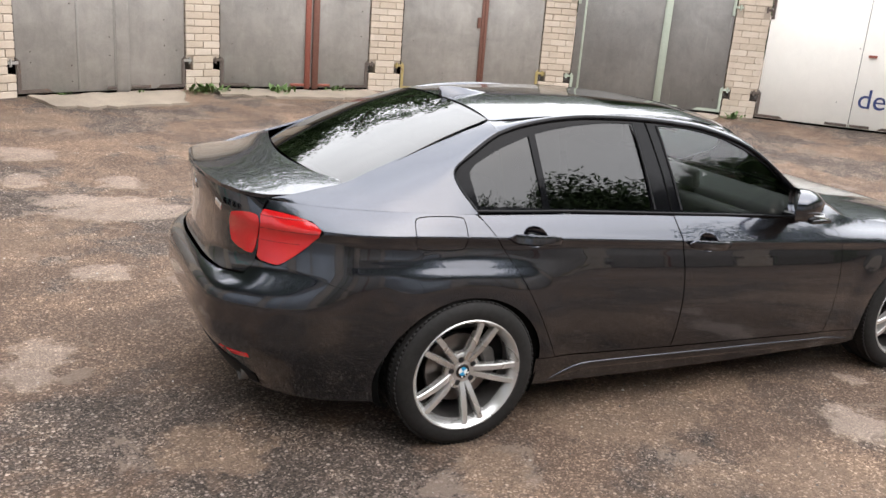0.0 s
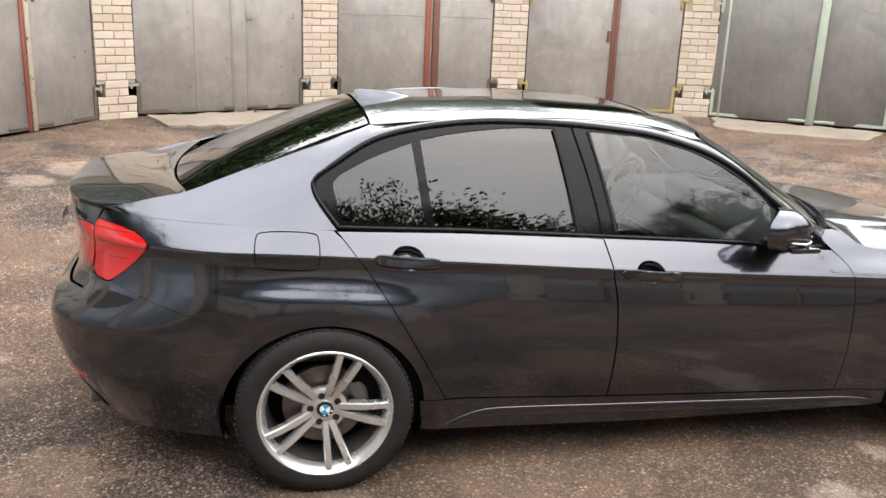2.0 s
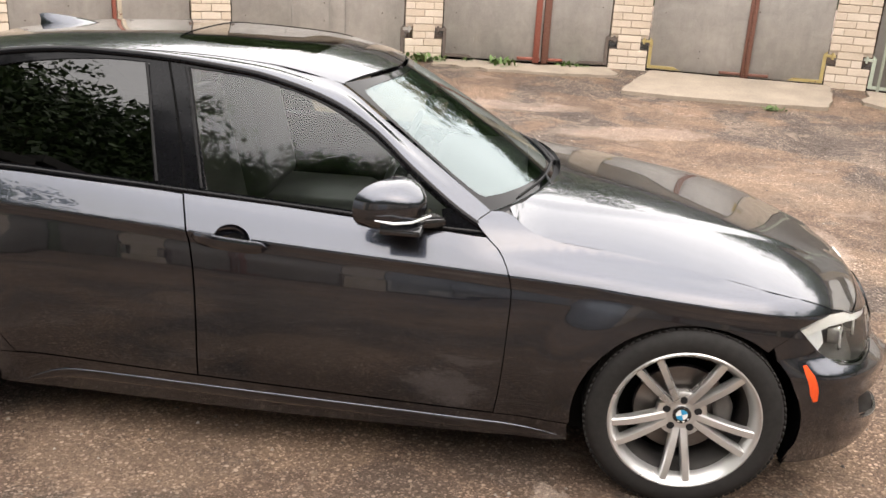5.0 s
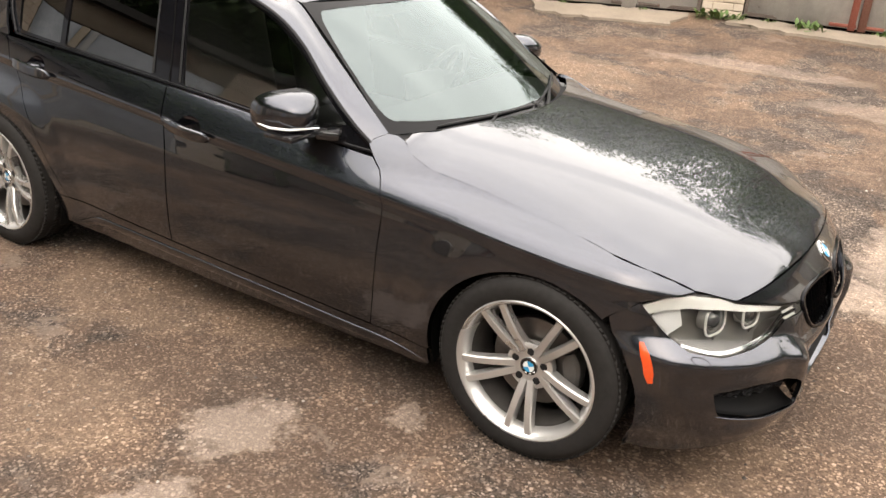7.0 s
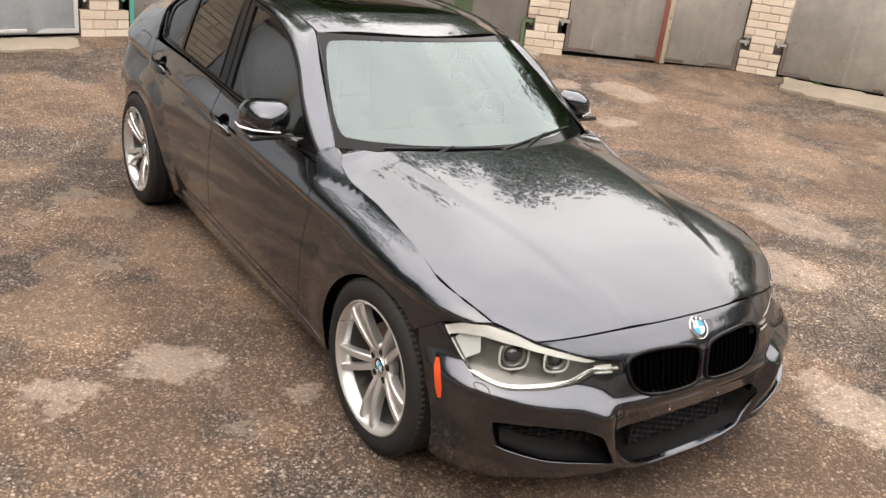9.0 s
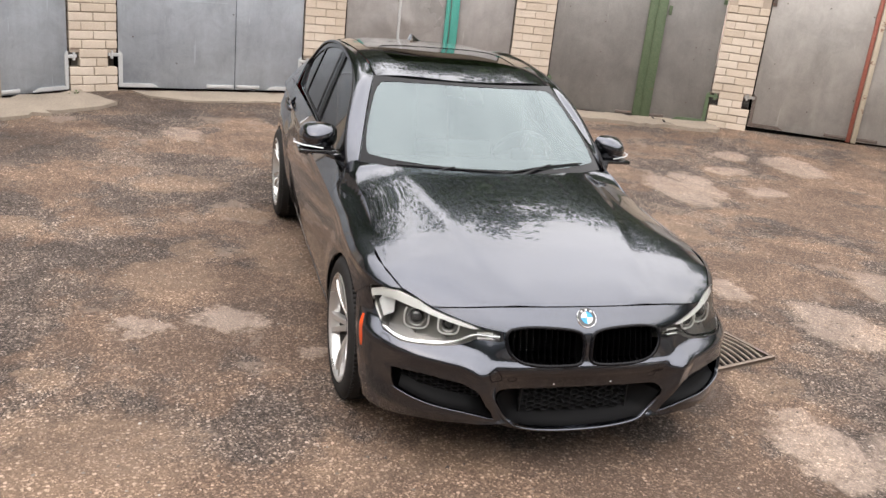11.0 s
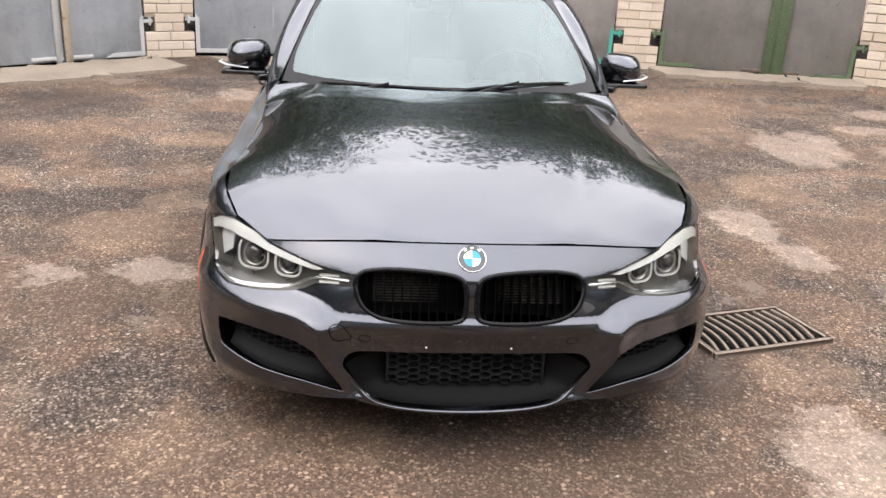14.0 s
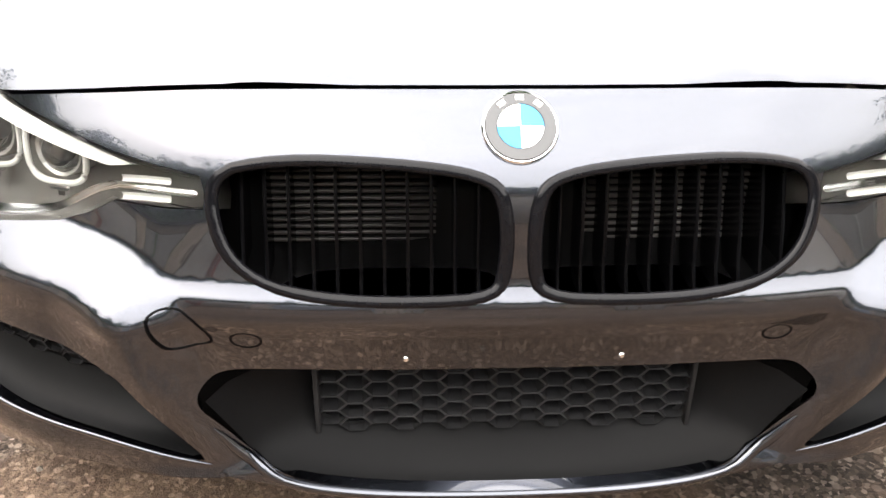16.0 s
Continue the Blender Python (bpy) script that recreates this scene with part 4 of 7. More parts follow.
ws = [(.306, y) for y in np.linspace(-.540, .540, 13)] + [(q, .540 + (.698 - .540) * (q - .306) / .63) for q in np.linspace(.36, .92, 10)] + [(.936, y) for y in np.linspace(.698, -.698, 13)] + \
    [(q, -.540 - (.698 - .540) * (q - .306) / .63) for q in np.linspace(.92, .36, 10)]
windscreen = panel("windscreen", screen, ws, GLASS_WIND, car, step=.05, depth=.005, gap=.003, label="sloping windscreen mirroring the pale sky")
windscreen.visible_shadow = False
ws_in = soft([(.334, -.526), (.334, .526), (.900, .679), (.900, -.679)], .06)
band = panel("black_band", screen, ws, BLACK_TRIM, windscreen, holes=[dense(ws_in, .03)], step=.05, depth=0, gap=.004, lift=.0015)
rs_side = lambda q: .519 + .098 * (-1.212 - q) / .72
rs = [(-1.212, y) for y in np.linspace(-.516, .516, 11)] + [(q, rs_side(q)) for q in np.linspace(-1.26, -1.90, 10)] + [(-1.965, y) for y in np.linspace(.56, -.56, 13)] + [(q, -rs_side(q)) for q in np.linspace(-1.90, -1.26, 10)]
rear_window = panel("rear_window", rear_screen, rs, GLASS_REAR, car, step=.05, depth=.006, gap=.003, label="dark sloping rear window")

# trunk lid top and tail
lid_half = [(-2.372, 0), (-2.365, .2), (-2.335, .37), (-2.285, .48), (-2.205, .553), (-2.10, .585), (-1.99, .612), (-1.905, .622)]
lid_front = [(-1.972 + .24 * y * y, y) for y in np.linspace(.56, 0, 9)]
lid = lid_half + lid_front
trunk_lid = panel("trunk_lid", trunk_top, lid + [(x, -y) for x, y in reversed(lid[1:-1])], PAINT, car, step=.025, depth=.016, gap=.002, label="trunk lid with small spoiler lip")
back_half = pr((.2, 1.058), (.37, 1.056), (.48, 1.052), (.552, 1.049), (.5605, 1.0), (.5605, .90), (.558, .82), (.545, .745), (.40, .725), (.2, .722))
t_lamp = pr((.556, .990), (.45, .978), (.41, .955), (.405, .86), (.43, .832), (.551, .812))
back_loop = [(REAR_MID, 1.06)] + back_half + [(REAR_MID, .722)] + flip_s(back_half, REAR_MID)
trunk_back = panel("tail_panel", tail, back_loop, PAINT, trunk_lid, step=.025, depth=.015, gap=.0006)
for side in (1, -1):
    lp = t_lamp if side > 0 else flip_s(t_lamp, REAR_MID)
    panel("inner_tail_lamp", tail, soft(lp, .02), RED_LENS, trunk_lid, step=.03, depth=.01, gap=0, lift=.004, label="red inner tail lamp")
    bm = bmesh.new()
    for k in range(4):
        bm_box(bm, (.004, .022, .030), Matrix.Translation((-2.352, side * (-.36 - .028 * k) if side > 0 else -10, .995)), .002)
    if side > 0:
        part("model_badge", bm, CHROME, trunk_lid, "small silver badge letters as bars")
    else:
        bm.free()
bm = bmesh.new()
bm_lathe(bm, [(0, .006), (.030, .005), (.038, .004), (.041, 0)], Matrix.Translation((-2.372, 0, 1.0)) @ Euler((0, radians(-90), 0)).to_matrix().to_4x4(), 24)
part("rear_emblem", bm, CHROME, trunk_lid)
rb_half = pr((.2, .716), (.40, .719), (.545, .738), (.553, .77), (.557, .800), (.64, .793)) + px((-2.150, .800), (-2.087, .782), (-2.02, .762), (-1.938, .735), (-1.78, .683), (-1.66, .640)) + px(*arch(-1.405, 124, 201)) + px((-1.80, .205), (-2.0, .215)) + pr((.60, .235), (.40, .24), (.2, .24))
STEP_R = [np.stack([np.arange(-3.6, -1.6, .008), z + 0 * np.arange(-3.6, -1.6, .008)], 1) for z in (.60, .62, .64, .655, .668, .679, .688, .696, .703, .709)]
rear_bumper = panel("rear_bumper", tail, [(REAR_MID, .716)] + rb_half + [(REAR_MID, .24)] + flip_s(rb_half, REAR_MID), PAINT, car, step=.022, depth=.02, gap=.0006, guides=STEP_R, label="painted rear bumper with dark lower part")
bm = bmesh.new()
diff_loop = pr((.2, .385), (.42, .380), (.53, .355), (.585, .305), (.57, .262), (.40, .258), (.2, .258))
panel("diffuser", tail, [(REAR_MID, .387)] + diff_loop + [(REAR_MID, .258)] + flip_s(diff_loop, REAR_MID), MATT_BLACK, rear_bumper, step=.03, depth=.012, gap=0, lift=.004, label="black lower diffuser insert")
for flip in (False, True):
    lp = pr((.47, .412), (.62, .420), (.62, .402), (.47, .395))
    panel("reflector", tail, flip_s(lp, REAR_MID) if flip else lp, RED_LENS, rear_bumper, step=.02, depth=.004, gap=0, lift=.003, label="red bumper reflector")
bm_lathe(bm, [(.030, -.16), (.034, -.16), (.036, -.002), (.034, 0), (.031, -.004), (.030, -.16)], Matrix.Translation((-2.285, -.50, .288)) @ Euler((0, radians(-90), 0)).to_matrix().to_4x4(), 24)
part("exhaust_pipe", bm, CALIPER, rear_bumper, "dull steel exhaust tip")


# ---- sides ----
FLAP = soft([(-1.652, 1.008), (-1.418, 1.003), (-1.421, .862), (-1.655, .874)], .022)
QUARTER = (line2(GAP_R)[::-1][1:] + [(-1.035, .345)] + arch(-1.405, 4, 124)[0:] + px((-1.66, .640), (-1.78, .683), (-1.938, .735), (-2.02, .762), (-2.087, .782), (-2.150, .800)) +
    px((-2.080, .865), (-2.012, .948), (-2.05, .985), (-2.12, 1.003), (-2.20, 1.010)) + pr((.565, 1.008), (.562, 1.040)) + px((-2.20, 1.046)) + [(x, zl([(-2.1, 1.047), (-1.75, 1.025), (-1.36, 1.004)], x)) for x in np.linspace(-1.98, -1.37, 14)])
TAIL_LAMP = px((-2.150, .800), (-2.080, .865), (-2.012, .948), (-2.05, .985), (-2.12, 1.003), (-2.20, 1.010)) + pr((.5625, 1.006), (.5625, .98), (.5625, .93), (.5615, .85), (.563, .805), (.64, .797))
DLO = [(.718, .897), (.60, .972), (.44, 1.093), (.305, 1.200), (.15, 1.281), (-.07, 1.343), (-.24, 1.366), (-.42, 1.382), (-.60, 1.390), (-.80, 1.390), (-1.03, 1.366), (-1.215, 1.319), (-1.375, 1.225), (-1.43, 1.190), (-1.450, 1.157), (-1.43, 1.10), (-1.358, 1.006)]
dlo_loop = line2(DLO[:13], 60)[:-1] + rounded(DLO[12:], 2, False) + belt_line(-1.34, .70)
PANE_F = line2([(.60, .938), (.46, 1.045), (.33, 1.150), (.18, 1.238), (.045, 1.290), (-.15, 1.333), (-.345, 1.350)], 30) + [(-.245, .968)] + [(x, zl(BELT, x) + .016) for x in np.linspace(-.2, .58, 8)]
PANE_R = line2([(-.488, 1.358), (-.62, 1.362), (-.764, 1.354), (-.92, 1.336), (-1.030, 1.314)], 14) + [(-.99, 1.012)] + [(x, zl(BELT, x) + .017) for x in np.linspace(-.95, -.43, 7)]
PANE_Q = line2([(-1.062, 1.306), (-1.216, 1.252), (-1.336, 1.192)], 8) + [(-1.362, 1.165), (-1.362, 1.140), (-1.335, 1.028), (-1.022, 1.013)]


def hermite_strip(name, outer, t_out, inner, t_in, mat, parent, side, rows=9, k=1.0):
    """A skin between two lines in space, leaving the first along t_out and reaching the second along t_in."""
    O, I, A, B = (np.array(v, float) for v in (outer, inner, t_out, t_in))
    span = np.linalg.norm(I - O, axis=1)[:, None] * k
    verts = []
    for r in range(rows):
        u = r / (rows - 1)
        verts.append((2 * u ** 3 - 3 * u * u + 1) * O + (u ** 3 - 2 * u * u + u) * span * A + (3 * u * u - 2 * u ** 3) * I + (u ** 3 - u * u) * span * B)
    m = len(O)
    V = np.concatenate(verts)
    faces = [(r * m + c, r * m + c + 1, (r + 1) * m + c + 1, (r + 1) * m + c) for r in range(rows - 1) for c in range(m - 1)]
    a, b, c, _ = faces[len(faces) // 2]
    nn = np.cross(V[b] - V[a], V[c] - V[a])
    if np.dot(nn, V[a] - np.array([V[a][0], 0, .7])) < 0:
        faces = [f[::-1] for f in faces]
    if side < 0:
        V = V * np.array([1, -1, 1])
        faces = [f[::-1] for f in faces]
    return link_mesh(name, V, faces, mat, parent)


def unit(v):
    return v / np.maximum(np.linalg.norm(v, axis=1)[:, None], 1e-9)


def side_frame(side):
    """Roof rail and front pillar as one painted skin."""
    n1 = 60
    o1 = curve_pts(DLO[:12], 140)
    o1 = o1[o1[:, 0] < .672][::2]
    P1 = glasshouse(o1[:, 0], o1[:, 1])
    d = np.gradient(o1, axis=0)
    nrm = np.stack([-d[:, 1], d[:, 0]], 1)
    nrm /= np.linalg.norm(nrm, axis=1)[:, None]
    nrm *= np.where(np.sum(nrm * (o1 - np.array([-.4, 1.1])), axis=1) < 0, -1, 1)[:, None]
    out = o1 + nrm * .01
    T1 = unit(unit(glasshouse(out[:, 0], out[:, 1]) - P1) + np.array([0, -.62, 0]))
    inner = [(.708, .699, .954), (.50, .642, 1.095), (.32, .591, 1.216), (.160, .540, 1.318), (.05, .530, 1.339), (-.10, .532, 1.367), (-.42, .540, 1.387), (-.80, .540, 1.377), (-1.21, .518, 1.353)]
    ic = curve_pts(inner, 400)[::-1]
    want = np.interp(o1[:, 0], [-1.215, .165, .672], [-1.21, .11, .712])
    I = np.stack([np.interp(want, ic[:, 0], ic[:, c]) for c in range(3)], 1)
    a = np.zeros_like(I)
    a[:, 1] = -1.0
    a[:, 2] = np.interp(I[:, 0], [-1.2, -.4, .16, .7], [.28, .30, .40, .45])
    a[:, 0] = np.interp(I[:, 0], [-1.2, 0, .16, .7], [0, 0, .25, .45])
    return hermite_strip("side_frame", P1, T1, I, unit(a), PAINT, car, side, rows=12, k=1.15)


FOOT = [(-2.2, 1.047), (-1.75, 1.025), (-1.36, 1.004), (-1.0, .993)]
GLASS_EDGE = [(-2.198, .556, 1.050), (-2.1, .590, 1.072), (-2.0, .612, 1.098), (-1.90, .620, 1.118), (-1.78, .594, 1.158), (-1.60, .568, 1.222), (-1.38, .540, 1.297), (-1.21, .518, 1.357), (-1.10, .520, 1.370)]
foot_y = [(x, float(skin(s_x(x, zl(FOOT, x)), zl(FOOT, x))[1])) for x in np.linspace(-2.2, -1.0, 25)]


def pillar_skin(x, z):
    """From the rear quarter's shoulder up to the rear window."""
    x, z = np.asarray(x, float), np.asarray(z, float)
    z0 = np.interp(x, [a for a, b in FOOT], [b for a, b in FOOT])
    zg = sp(x, [(a, c) for a, b, c in GLASS_EDGE])
    yg = sp(x, [(a, b) for a, b, c in GLASS_EDGE])
    y0 = sp(x, foot_y)
    t = (z - z0) / (zg - z0)
    zd = sp(x, [(-2.3, 1.047), (-1.9, 1.032), (-1.72, 1.045), (-1.58, 1.080), (-1.45, 1.157), (-1.375, 1.225), (-1.215, 1.319), (-1.0, 1.345)])
    roll = np.clip((z - zd) / np.maximum(zg - zd, .004), 0, 1.2)
    g0, g1, g = (glasshouse(x, v)[..., 1] for v in (z0, zg, z))
    return np.stack([x, g + (y0 - g0) * np.maximum(0, 1 - t) ** 1.15 + (yg - g1) * roll ** 2.0, z], -1)


PILLAR = [(-1.213, 1.320)] + [p for p in line2(DLO[:13], 60)[:-1] if p[0] < -1.216] + rounded(DLO[12:], 2, False) + [(x, zl(FOOT, x)) for x in np.linspace(-1.40, -2.193, 18)] + [(a, c - .001) for a, b, c in [tuple(v) for v in curve_pts(GLASS_EDGE[:8], 30)]]


def handle(side, x, z, parent):
    bm = bmesh.new()
    y0 = float(wside(x, z))
    tilt = -.085
    def at(dx, dz, out):
        return Vector((x + dx, side * (float(wside(x + dx, z + dz + tilt * dx)) + out), z + dz + tilt * dx))
    n = 15
    rings = []
    for k in range(n):
        u = -1 + 2 * k / (n - 1)
        dx = .131 * u
        fat = (1 - abs(u) ** 7) ** .5
        h, out = .0235 * fat + .0012, .013 + .030 * (1 - u * u) ** .6
        rings.append([bm.verts.new(at(dx, h * math.copysign(abs(math.cos(a)) ** .5, math.cos(a)), out + .007 * math.cos(a) + (.010 * fat + .001) * math.copysign(abs(math.sin(a)) ** .5, math.sin(a)))) for a in [2 * math.pi * i / 10 for i in range(10)]])
    for a, b in zip(rings, rings[1:]):
        for i in range(10):
            j = (i + 1) % 10
            f = (a[i], a[j], b[j], b[i])
            bm.faces.new(f if side < 0 else f[::-1])
    bmesh.ops.recalc_face_normals(bm, faces=bm.faces)
    ob = part("handle", bm, PAINT, parent, "painted pull handle over a hollow", sharp=24)
    # the hollow: a shallow painted bowl
    loop = cup_loop(x, z)
    V, F = [], []
    rows, n = 8, len(loop)
    for r in range(rows):
        f = 1 - r / rows
        for a, b in loop:
            xx, zz = x + .004 + (a - x - .004) * f, z + .003 + (b - z - .003) * f
            V.append((xx, side * (float(wside(xx, zz)) - .002 - .036 * (1 - f ** 2.2)), zz))
    V.append((x + .004, side * (float(wside(x, z)) - .038), z + .003))
    for r in range(rows - 1):
        for k in range(n):
            F.append((r * n + k, r * n + (k + 1) % n, (r + 1) * n + (k + 1) % n, (r + 1) * n + k))
    F += [((rows - 1) * n + k, (rows - 1) * n + (k + 1) % n, rows * n) for k in range(n)]
    link_mesh("handle_cup", V, F if side < 0 else [f[::-1] for f in F], PAINT, ob, "painted hollow behind the handle")


def cup_loop(x, z):
    """The hollow behind a handle."""
    return [(x + .004 + .062 * math.cos(a), z + .003 + (.046 if math.sin(a) > 0 else .044) * math.sin(a) - .085 * .062 * math.cos(a)) for a in np.linspace(0, 2 * math.pi, 33)[:-1]]


def build_side(side):
    fd = panel("front_door", skin, FRONT_DOOR, PAINT, car, side, holes=[cup_loop(-.138, .826)], guides=CREASES, label="closed front door")
    handle(side, -.138, .826, fd)
    rd = panel("rear_door", skin, REAR_DOOR, PAINT, car, side, holes=[cup_loop(-1.102, .902)], guides=CREASES, label="closed rear door")
    handle(side, -1.102, .902, rd)
    panel("fender", skin, FENDER, PAINT, car, side, gap=.0006, guides=CREASES)
    q = panel("quarter_panel", skin, QUARTER, PAINT, car, side, gap=.0004, guides=CREASES, holes=[dense(FLAP, .015)] if side < 0 else [])
    if side < 0:
        panel("fuel_flap", skin, FLAP, PAINT, q, side, guides=CREASES, gap=.0040, depth=.012)
    rail = side_frame(side)
    m = 12
    n_col = len(rail.data.vertices) // m
    end = [tuple(rail.data.vertices[r * n_col + n_col - 1].co) for r in range(m)]
    edge = [tuple(pillar_skin(-1.2135, z) * np.array([1, side, 1])) for z in np.linspace(1.3195, 1.3555, m)]
    link_mesh("pillar_joint", end + edge, [(r, r + 1, m + r + 1, m + r) for r in range(m - 1)], PAINT, car)
    panel("rear_pillar", pillar_skin, PILLAR, PAINT, car, side, step=.02, depth=.01, gap=0)
    # sill with its raised skirt
    s_loop = sill_line(-1.045, 1.025) + [(1.03, .20), (.95, .185), (0, .175), (-.9, .185), (-1.03, .20)]
    sill = panel("sill", skin, s_loop, PAINT, car, side, label="painted sill skirt")
    skirt = line2([(-.96, .195), (-.88, .228), (-.78, .258), (-.66, .262), (-.3, .255), (.4, .236), (1.0, .215)], 40)
    strip_along("skirt_edge", (lambda s, z: skin(s, z) * np.array([1, side, 1])), skirt, PAINT, sill, .042, .005, closed=False, taper=.1)
    # windows
    fr = panel("window_frame", glasshouse, dlo_loop, BLACK_TRIM, car, side, holes=[dense(PANE_F, .02), dense(PANE_R, .02), dense(PANE_Q, .02)], step=.03, depth=.01, gap=.001, lift=-.002, label="satin black window surround and pillars")
    for name, loop, mat, lab in (("front_window", PANE_F, GLASS_CLEAR, "clear closed front window"), ("rear_side_window", PANE_R, GLASS_TINT, "dark tinted rear door window"), ("quarter_window", PANE_Q, GLASS_TINT, "dark tinted quarter window")):
        pane = panel(name, glasshouse, loop, mat, fr, side, step=.05, depth=0, gap=-.004, lift=-.008, label=lab)
        pane.visible_shadow = name != "front_window"
    gl = lambda x, z: glasshouse(x, z) * np.array([1, side, 1])
    strip_along("window_seal", gl, line2(DLO[:13], 60)[:-1] + rounded(DLO[12:], 2, False), BLACK_TRIM, fr, .020, .008, inset=.008, closed=False)
    strip_along("belt_trim", gl, [(x, zl(BELT, x) + .004) for x in np.linspace(-1.35, .70, 40)], BLACK_TRIM, fr, .014, .006, closed=False)
    seam = [(x, z) for x, z in line2([(-.318, .958), (-.345, 1.10), (-.385, 1.25), (-.425, 1.380)], 20)]
    strip_along("pillar_seam", gl, seam, VOID, fr, .007, .0012, closed=False)
    for edge in (line2([(-.262, .975), (-.29, 1.10), (-.332, 1.27), (-.356, 1.350)], 16), line2([(-.418, .985), (-.445, 1.12), (-.478, 1.28), (-.497, 1.356)], 16)):
        strip_along("pane_seal", gl, edge, MATT_BLACK, fr, .010, .004, closed=False)
    # lamps
    tl = panel("tail_lamp", skin, rounded(TAIL_LAMP, 1), RED_LENS, car, side, step=.02, depth=.02, gap=.0012, lift=.002, label="red tail lamp with inner light bars")
    for k, (x1, z1, x2, z2) in enumerate(((-2.22, .985, -2.07, .985), (-2.235, .935, -2.035, .940), (-2.235, .885, -2.09, .890))):
        ln = [(s_x(x1 + (x2 - x1) * t, z1 + (z2 - z1) * t), z1 + (z2 - z1) * t) for t in np.linspace(0, 1, 12)]
        strip_along("light_bar", (lambda s, z: skin(s, z) * np.array([1, side, 1])), ln, RED_BAR, tl, .007, .0022, closed=False)
    mk = px((1.752, .556), (1.776, .558), (1.828, .440), (1.802, .434))
    panel("side_marker", skin, rounded(mk, 1), ORANGE, car, side, step=.02, depth=.006, gap=0, lift=.0012, label="orange side marker reflector")
    # door cheater in front of the front window
    panel("mirror_foot", glasshouse, [(.70, .900), (.585, .972), (.548, .962), (.560, .905)], BLACK_TRIM, fr, side, step=.03, depth=.004, gap=0, lift=.004)


mirror_parts(build_side)


# ---- headlights ----
def headlight(side):
    hl_loop = dense(HEADLIGHT, .02)
    lamp = panel("headlight", skin, HEADLIGHT, LENS, car, side, step=.02, depth=.012, gap=.003, label="clear headlight with white brow and twin rings")
    lamp.visible_shadow = False
    panel("bucket", skin, HEADLIGHT, LAMP_DARK, lamp, side, step=.025, depth=0, gap=.001, lift=-.075)
    sk = lambda s, z: skin(s, z) * np.array([1, side, 1])
    wall = np.array(hl_loop)
    a = skin(wall[:, 0], wall[:, 1])
    e = 1e-4
    nn = unit(np.cross(skin(wall[:, 0] + e, wall[:, 1]) - skin(wall[:, 0] - e, wall[:, 1]), skin(wall[:, 0], wall[:, 1] + e) - skin(wall[:, 0], wall[:, 1] - e)))
    if np.sum(nn * (a - np.array([0, 0, .6]))) < 0:
        nn = -nn
    V = np.concatenate([a - nn * .004, a - nn * .078]) * np.array([1, side, 1])
    m = len(a)
    link_mesh("bucket_wall", V, [(k, (k + 1) % m, m + (k + 1) % m, m + k) for k in range(m)], LAMP_DARK, lamp)
    brow = px((1.742, .662), (1.80, .688), (1.862, .699)) + py((.66, .684), (.616, .662), (.562, .649), (.50, .635), (.44, .621), (.47, .615), (.53, .625), (.60, .637), (.66, .650)) + px((1.862, .661), (1.80, .654), (1.752, .634))
    panel("brow", skin, brow, WHITE_BROW, lamp, side, step=.015, depth=.012, gap=0, lift=-.009, label="white upper light guide")
    low = line2(px((1.745, .640), (1.755, .585)) + py((.775, .556), (.72, .540), (.62, .547), (.535, .562), (.49, .585), (.46, .597), (.40, .598), (.365, .598)), 40)
    strip_along("chrome_rim", sk, low, CHROME, lamp, .008, -.014, closed=False, label="bright reflector rim along the lower edge")
    for y, z, r, deep in ((.668, .607, .046, .040), (.553, .606, .039, .036)):
        c = skin(s_y(y, z), z)
        eye = Vector((float(c[0]) - deep - .006, side * float(c[1]) * .985, z))
        turn = Matrix.Translation(eye) @ Euler((0, radians(84), side * radians(20))).to_matrix().to_4x4()
        bm = bmesh.new()
        bm_lathe(bm, [(0, .020), (r * .35, .018), (r * .55, .012), (r * .66, .002), (r * .68, -.02)], turn, 28)
        part("projector", bm, LENS_SOLID, lamp, "dark projector lens")
        bm = bmesh.new()
        bm_lathe(bm, [(r * .70, -.012), (r * .74, .004), (r * .84, .006), (r * .90, -.002), (r * .90, -.03)], turn, 32)
        part("lens_shroud", bm, LAMP_GREY, lamp, "grey shroud round the projector")
        # light guide: a U with a flattened foot, open above
        bm = bmesh.new()
        path = []
        for a in np.linspace(-132, 132, 34):
            ca, sa = math.cos(radians(a)), math.sin(radians(a))
            k = 1.06 / (abs(ca) ** 3.2 + abs(sa) ** 3.2) ** (1 / 3.2)
            path.append(turn @ Vector((r * .96 * k * ca, r * 1.02 * k * sa, .010)))
        bm_tube(bm, path, .0042, 8)
        part("light_ring", bm, WHITE_BROW, lamp, "white U-shaped ring light")
        bm = bmesh.new()
        bm_box(bm, (.010, .030, .010), turn @ Matrix.Translation((r * 1.14, 0, .008)), .003)
        bm_box(bm, (.014, .010, .008), turn @ Matrix.Translation((r * 1.30, 0, .006)), .002)
        part("ring_clip", bm, CHROME, lamp)
    # pale corner reflector
    panel("corner_reflector", skin, px((1.768, .604), (1.792, .652), (1.850, .660), (1.868, .606), (1.835, .578)), INDICATOR, lamp, side, step=.02, depth=.004, gap=0, lift=-.034)
    for dz in (.007, -.011):
        ln = py((.392, .601 + dz), (.425, .600 + dz), (.452, .598 + dz))
        strip_along("light_fin", sk, line2(ln, 8), WHITE_BROW, lamp, .0075, -.008, closed=False)


